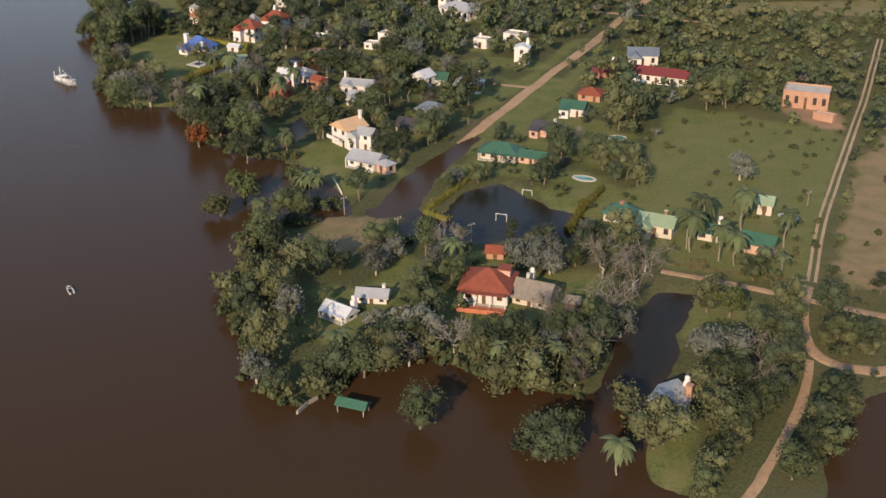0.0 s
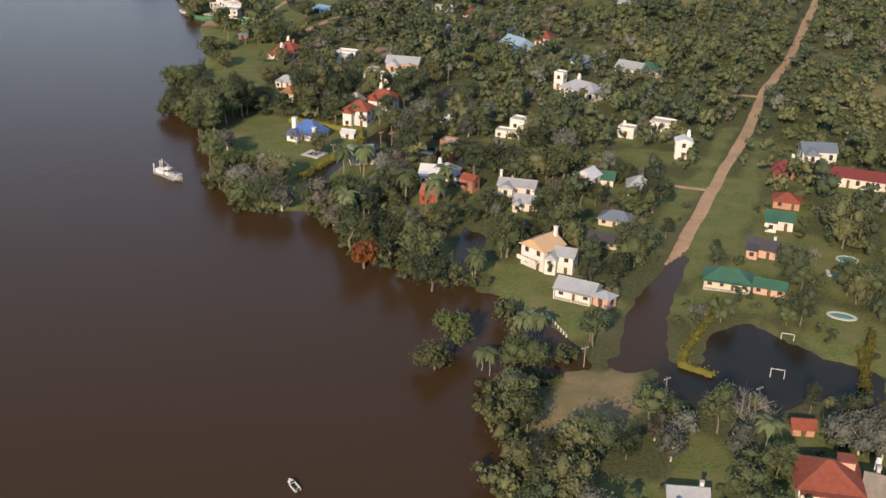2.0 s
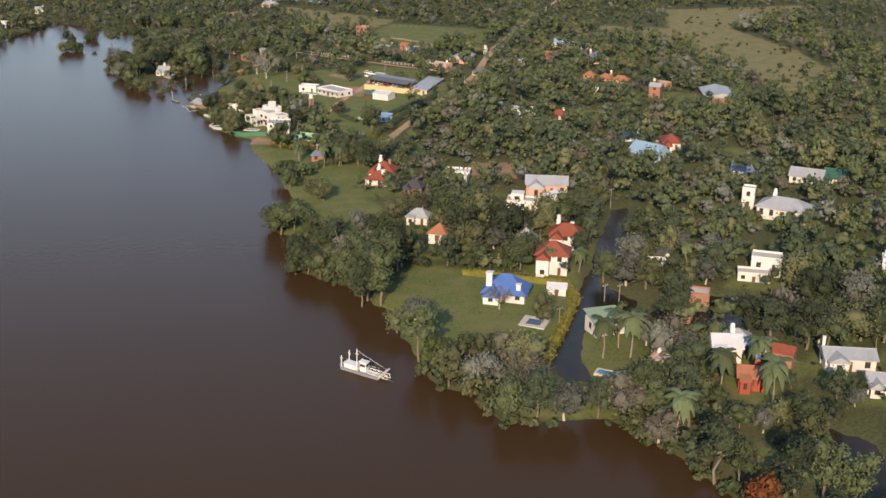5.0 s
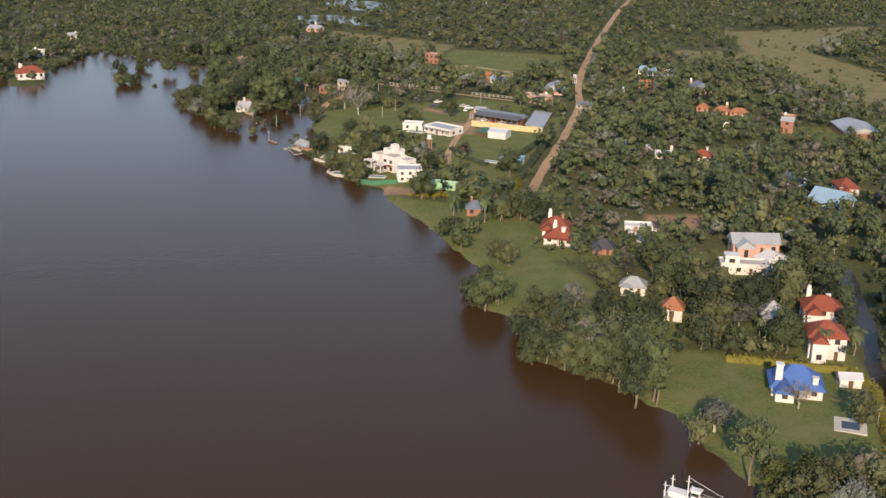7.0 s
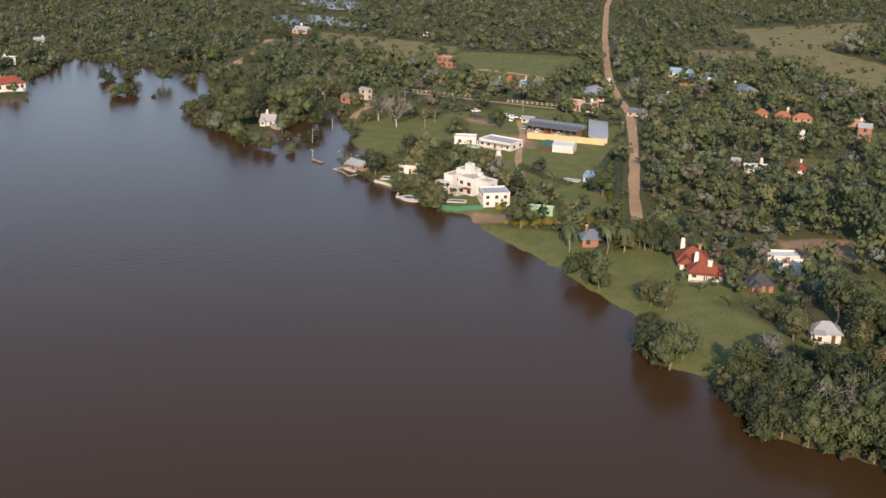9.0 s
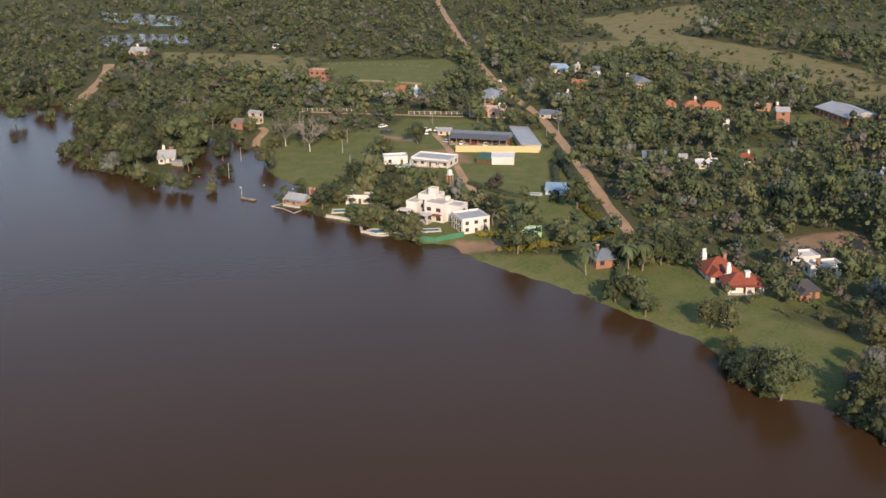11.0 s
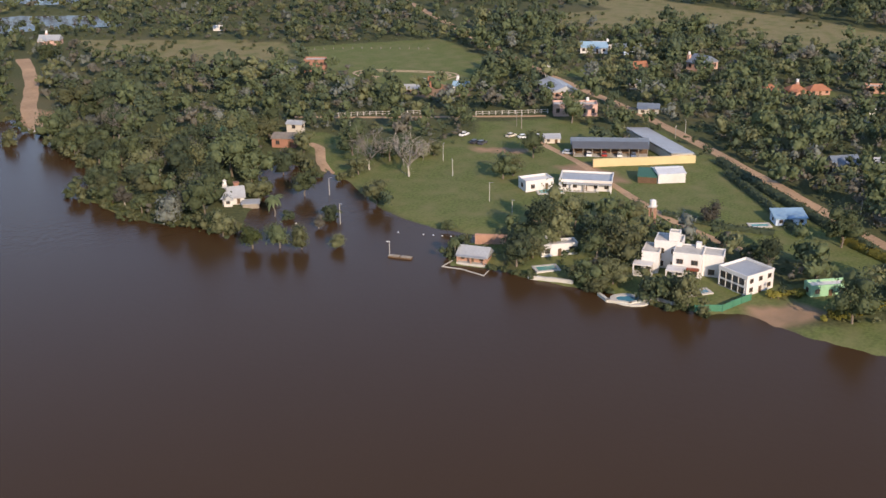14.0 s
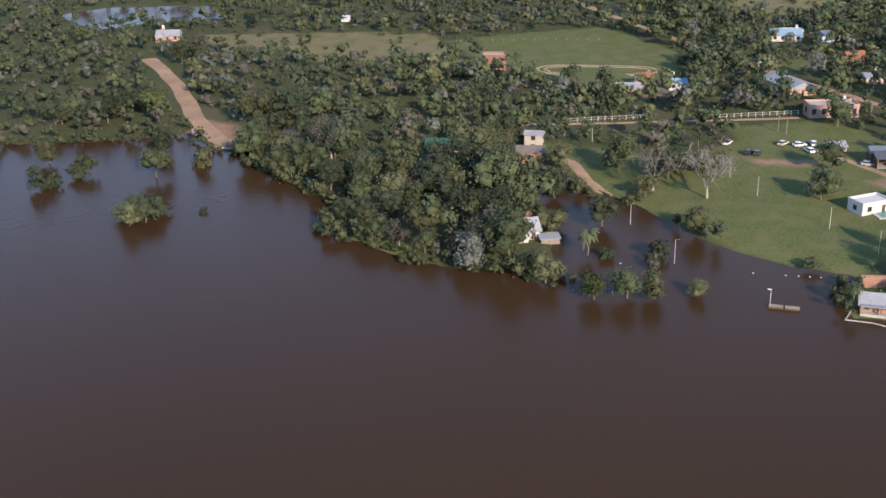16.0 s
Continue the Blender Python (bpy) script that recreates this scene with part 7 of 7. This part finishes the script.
for p, h in (((-23.5, 320.4), 4.2), ((-46.2, 468.8), 3.0), ((-26.4, 462.9), 3.0), ((-6.4, 235.7), 4.5), ((38.8, 147.0), 3.6), ((-5.5, 169.1), 3.2), ((-14.6, 177.8), 3.4), ((6.0, 166.8), 3.2), ((-48.4, 394.7), 3.0), ((-30.1, 443.1), 2.6), ((-45.5, 470.8), 3.0), ((-40.8, 273.2), 3.2), ((-38.5, 272.8), 3.2), ((62.4, 178.7), 2.6), ((-50.5, 265.6), 2.6)):
    power_pole(*p, h)


def goal(a, b, h):
    ob = thing("football_goal", a[0], a[1], 0.0, 0, "white football goal frame standing in flood water", "goal", "football goals")
    d = Vector((b[0] - a[0], b[1] - a[1], 0))
    for k in (0, 1):
        part("goal_post", rod(bmesh.new(), d * k + Vector((0, 0, -0.8)), d * k + Vector((0, 0, h)), 0.05, 0.05, 5), STEEL, ob)
    part("crossbar", rod(bmesh.new(), Vector((0, 0, h)), d + Vector((0, 0, h)), 0.05, 0.05, 5), STEEL, ob)


goal((10.3, 174.7), (12.0, 174.1), 1.3)
goal((15.4, 185.4), (17.0, 184.7), 1.1)


def water_tower(x, y, h, shaft, label):
    z = height_at(x, y)
    CLEAR.append((x, y, 0, 1.5, 1.5, 2))
    ob = thing("water_tower", x, y, z, 20, label, "water tower")
    w = 0.85
    for sx in (-1, 1):
        for sy in (-1, 1):
            part("leg", boxes((sx * w * 0.45 - 0.09, sy * w * 0.45 - 0.09, -0.4, sx * w * 0.45 + 0.09, sy * w * 0.45 + 0.09, h)), shaft, ob)
    part("platform", boxes((-w * 0.7, -w * 0.7, h, w * 0.7, w * 0.7, h + 0.14)), CONCRETE, ob)
    bm = rod(bmesh.new(), (0, 0, h + 0.14), (0, 0, h + 1.0), w * 0.62, w * 0.58, 14)
    t = part("tank", bm, WHITE, ob)
    part("tank_lid", rod(bmesh.new(), (0, 0, h + 1.0), (0, 0, h + 1.18), w * 0.56, w * 0.12, 14), WHITE, t)
    part("brace", boxes((-w * 0.45, -w * 0.45 - 0.05, h * 0.5, w * 0.45, -w * 0.45 + 0.05, h * 0.5 + 0.1), (-w * 0.45, w * 0.45 - 0.05, h * 0.5, w * 0.45, w * 0.45 + 0.05, h * 0.5 + 0.1)), shaft, ob)


water_tower(*(-74.0, 415.4), 3.3, ORANGE_BRICK, "white water tank on a brick frame by the villa")
water_tower(*(-7.4, 496.6), 1.8, WHITE, "white water tank on tall white legs")


CAR_PAINT = {}


def car(x, y, rz, colour, label):
    z = height_at(x, y)
    if colour not in CAR_PAINT:
        CAR_PAINT[colour] = surface("car_paint", colour, 0.3, 0.06, 2, spec=0.5)
    ob = thing("car", x, y, z, rz, label, "car", "parked cars")
    bm = bmesh.new()
    prof = [(-1.15, 0.18), (1.15, 0.18), (1.15, 0.42), (0.7, 0.5), (-1.05, 0.52), (-1.15, 0.45)]
    sides = []
    for s in (-0.47, 0.47):
        sides.append([bm.verts.new((px, s, pz)) for px, pz in prof])
    bm.faces.new(sides[0])
    bm.faces.new(sides[1][::-1])
    for k in range(len(prof)):
        j = (k + 1) % len(prof)
        bm.faces.new((sides[0][j], sides[0][k], sides[1][k], sides[1][j]))
    body = part("body", bm, CAR_PAINT[colour], ob)
    bm = bmesh.new()
    lo = [bm.verts.new(p) for p in ((-0.95, -0.44, 0.5), (0.6, -0.44, 0.5), (0.6, 0.44, 0.5), (-0.95, 0.44, 0.5))]
    hi = [bm.verts.new(p) for p in ((-0.75, -0.38, 0.78), (0.2, -0.38, 0.78), (0.2, 0.38, 0.78), (-0.75, 0.38, 0.78))]
    for k in range(4):
        j = (k + 1) % 4
        bm.faces.new((lo[k], lo[j], hi[j], hi[k]))
    part("windows", bm, GLASS_DARK, ob)
    part("roof", boxes((-0.77, -0.4, 0.775, 0.22, 0.4, 0.82)), CAR_PAINT[colour], ob)
    for wx in (-0.72, 0.72):
        for wy in (-0.44, 0.44):
            w = part("wheel", rod(bmesh.new(), (wx, wy - 0.07, 0.17), (wx, wy + 0.07, 0.17), 0.18, 0.18, 10), RUBBER, ob)
            part("rim", rod(bmesh.new(), (wx, wy - 0.075, 0.17), (wx, wy + 0.075, 0.17), 0.09, 0.09, 8), METAL_GREY, w)
    for wy in (-0.33, 0.33):
        part("headlight", boxes((1.13, wy - 0.09, 0.34, 1.165, wy + 0.09, 0.42)), STEEL, ob)


for p, rz, col, lab in (((-50.9, 463.7), -30, (0.75, 0.75, 0.73), "white car parked on bare earth"), ((-48.7, 462.4), 40, (0.7, 0.7, 0.68), "white pickup car beside the lawn"), ((-57.7, 473.4), 10, (0.72, 0.72, 0.7), "white car at the park road"),
                        ((-60.2, 467.9), 5, (0.04, 0.04, 0.045), "black car under the trees"), ((-59.5, 466.6), 15, (0.06, 0.06, 0.07), "dark car under the trees"), ((-53.1, 450.4), -60, (0.35, 0.37, 0.4), "grey car at the market hall"),
                        ((-52.6, 461.0), 60, (0.74, 0.74, 0.72), "white car beside the park road"), ((-51.9, 466.2), 0, (0.55, 0.5, 0.4), "beige car by the gate")):
    car(*p, rz, col, lab)


def market_shed(centre, angle, L, W, h):
    """The open front of the market: a lean-to roof on posts with a dark back wall and a floor slab."""
    a = radians(angle)
    sx, sy = centre[0] + 0.24 * W * math.sin(a), centre[1] - 0.24 * W * math.cos(a)
    w = W * 0.46
    ob = thing("market_shed", sx, sy, height_at(sx, sy), angle, "open market shed with a dark grey tin lean-to roof", "shed")
    roof = roof_mesh("mono", L * 0.98, w, h, 0.55, 0.15, 0.08)
    part("roof", roof, TIN_DARK, ob)
    part("back_wall", boxes((-L * 0.49, w / 2 - 0.1, -0.4, L * 0.49, w / 2, h + 0.35)), WOOD_DARK, ob)
    part("side_wall", boxes((-L * 0.49, -w / 2, -0.4, -L * 0.49 + 0.1, w / 2 - 0.1, h)), WOOD_DARK, ob)
    part("floor_slab", boxes((-L * 0.49, -w / 2, -0.4, L * 0.49, w / 2 - 0.1, 0.05)), CONCRETE, ob)
    for k in range(9):
        px = -L * 0.48 + L * 0.96 * k / 8
        part("post", rod(bmesh.new(), (px, -w / 2 + 0.1, 0), (px, -w / 2 + 0.1, h), 0.07, 0.07, 6), WOOD_GREY, ob)
    for k, col, lab in ((-0.28, (0.7, 0.7, 0.68), "white car parked in the market shed"), (-0.08, (0.35, 0.05, 0.04), "red car parked in the market shed"), (0.12, (0.66, 0.66, 0.64), "white van parked in the market shed"), (0.3, (0.12, 0.16, 0.22), "blue car parked in the market shed")):
        car(sx + L * k * math.cos(a) + 0.15 * w * math.sin(a), sy + L * k * math.sin(a) - 0.15 * w * math.cos(a), angle + 90, col, lab)


TIN_DARK = surface("dark_grey_tin_roof", (0.11, 0.115, 0.12), 0.55, 0.15, 2, metal=0.2, waves=0.3)
market_shed(*MARKET)


def raft(centre, angle, L, W, h):
    cx, cy = centre
    ob = thing("raft", cx, cy, 0.0, angle, "dark timber landing raft with a lamp mast, afloat", "raft")
    for k in range(2):
        x0 = -L / 2 + k * L * 0.52
        f = part("float", boxes((x0, -W / 2, -0.2, x0 + L * 0.48, W / 2, 0.22), bevel=0.04), WOOD_DARK, ob)
        for j in range(6):
            y0 = -W / 2 + j * W / 6
            part("plank", boxes((x0 + 0.03, y0 + 0.02, 0.22, x0 + L * 0.47, y0 + W / 6 - 0.02, 0.27)), WOOD_GREY, f)
    part("mast", rod(bmesh.new(), (-L * 0.46, 0, 0.2), (-L * 0.46, 0, 2.3), 0.05, 0.04, 6), CONCRETE, ob)
    part("lamp_head", boxes((-L * 0.46 - 0.4, -0.08, 2.25, -L * 0.46 + 0.05, 0.08, 2.36)), STEEL, ob)


raft((-109.5, 433.5), -62, 3.6, 0.8, 0.0)
low_wall([(-104.5, 427.4), (-107.6, 426.7), (-106.3, 424.0), (-105.8, 420.1), (-101.8, 422.0)], 0.12, 0.1, CONCRETE, "sunken concrete landing edge in the water", "landing_edge", "landing")

buoy = bpy.data.meshes.new("buoy")
bm = bmesh.new()
bmesh.ops.create_icosphere(bm, subdivisions=2, radius=0.12)
for v in bm.verts:
    v.co.z = v.co.z * 0.8 + 0.06 + (0.08 if v.co.z > 0.12 else 0)
bm.to_mesh(buoy)
bm.free()
buoy.materials.append(STEEL)
for p in ((-100.6, 438.3), (-99.7, 437.0), (-99.0, 435.8), (-98.2, 434.7), (-102.7, 441.7), (-122.3, 455.2), (-111.5, 456.0)):
    b = new("buoy", buoy)
    b.location = (*p, 0)
    tagged(b, "small white mooring buoy in the flood", "buoy", "mooring buoys")

low_wall([(-112.2, 552.9), (-114.7, 548.5), (-115.4, 545.6)], 0.3, 0.18, WHITE, "white road barrier at the flood edge", "road_barrier", "barrier")
low_wall([(-116.8, 539.6), (-116.6, 537.8), (-115.3, 535.4)], 0.3, 0.18, WHITE, "white road barrier across the drowned road", "road_barrier", "barrier")


def garden_bench(centre, angle, L, W, h):
    cx, cy = centre
    ob = thing("garden_gate", cx, cy, height_at(cx, cy), angle, "dark wooden gate frame on the lawn", "gate")
    for x in (-L / 2, 0, L / 2):
        part("post", boxes((x - 0.07, -0.07, -0.3, x + 0.07, 0.07, 0.9)), WOOD_DARK, ob)
    for z in (0.35, 0.8):
        part("bar", boxes((-L / 2, -0.05, z, L / 2, 0.05, z + 0.1)), WOOD_DARK, ob)


garden_bench((39.4, 156.9), -21, 2.2, 0.5, 0.8)
garden_bench((47.7, 152.5), -32, 2.2, 0.5, 0.8)
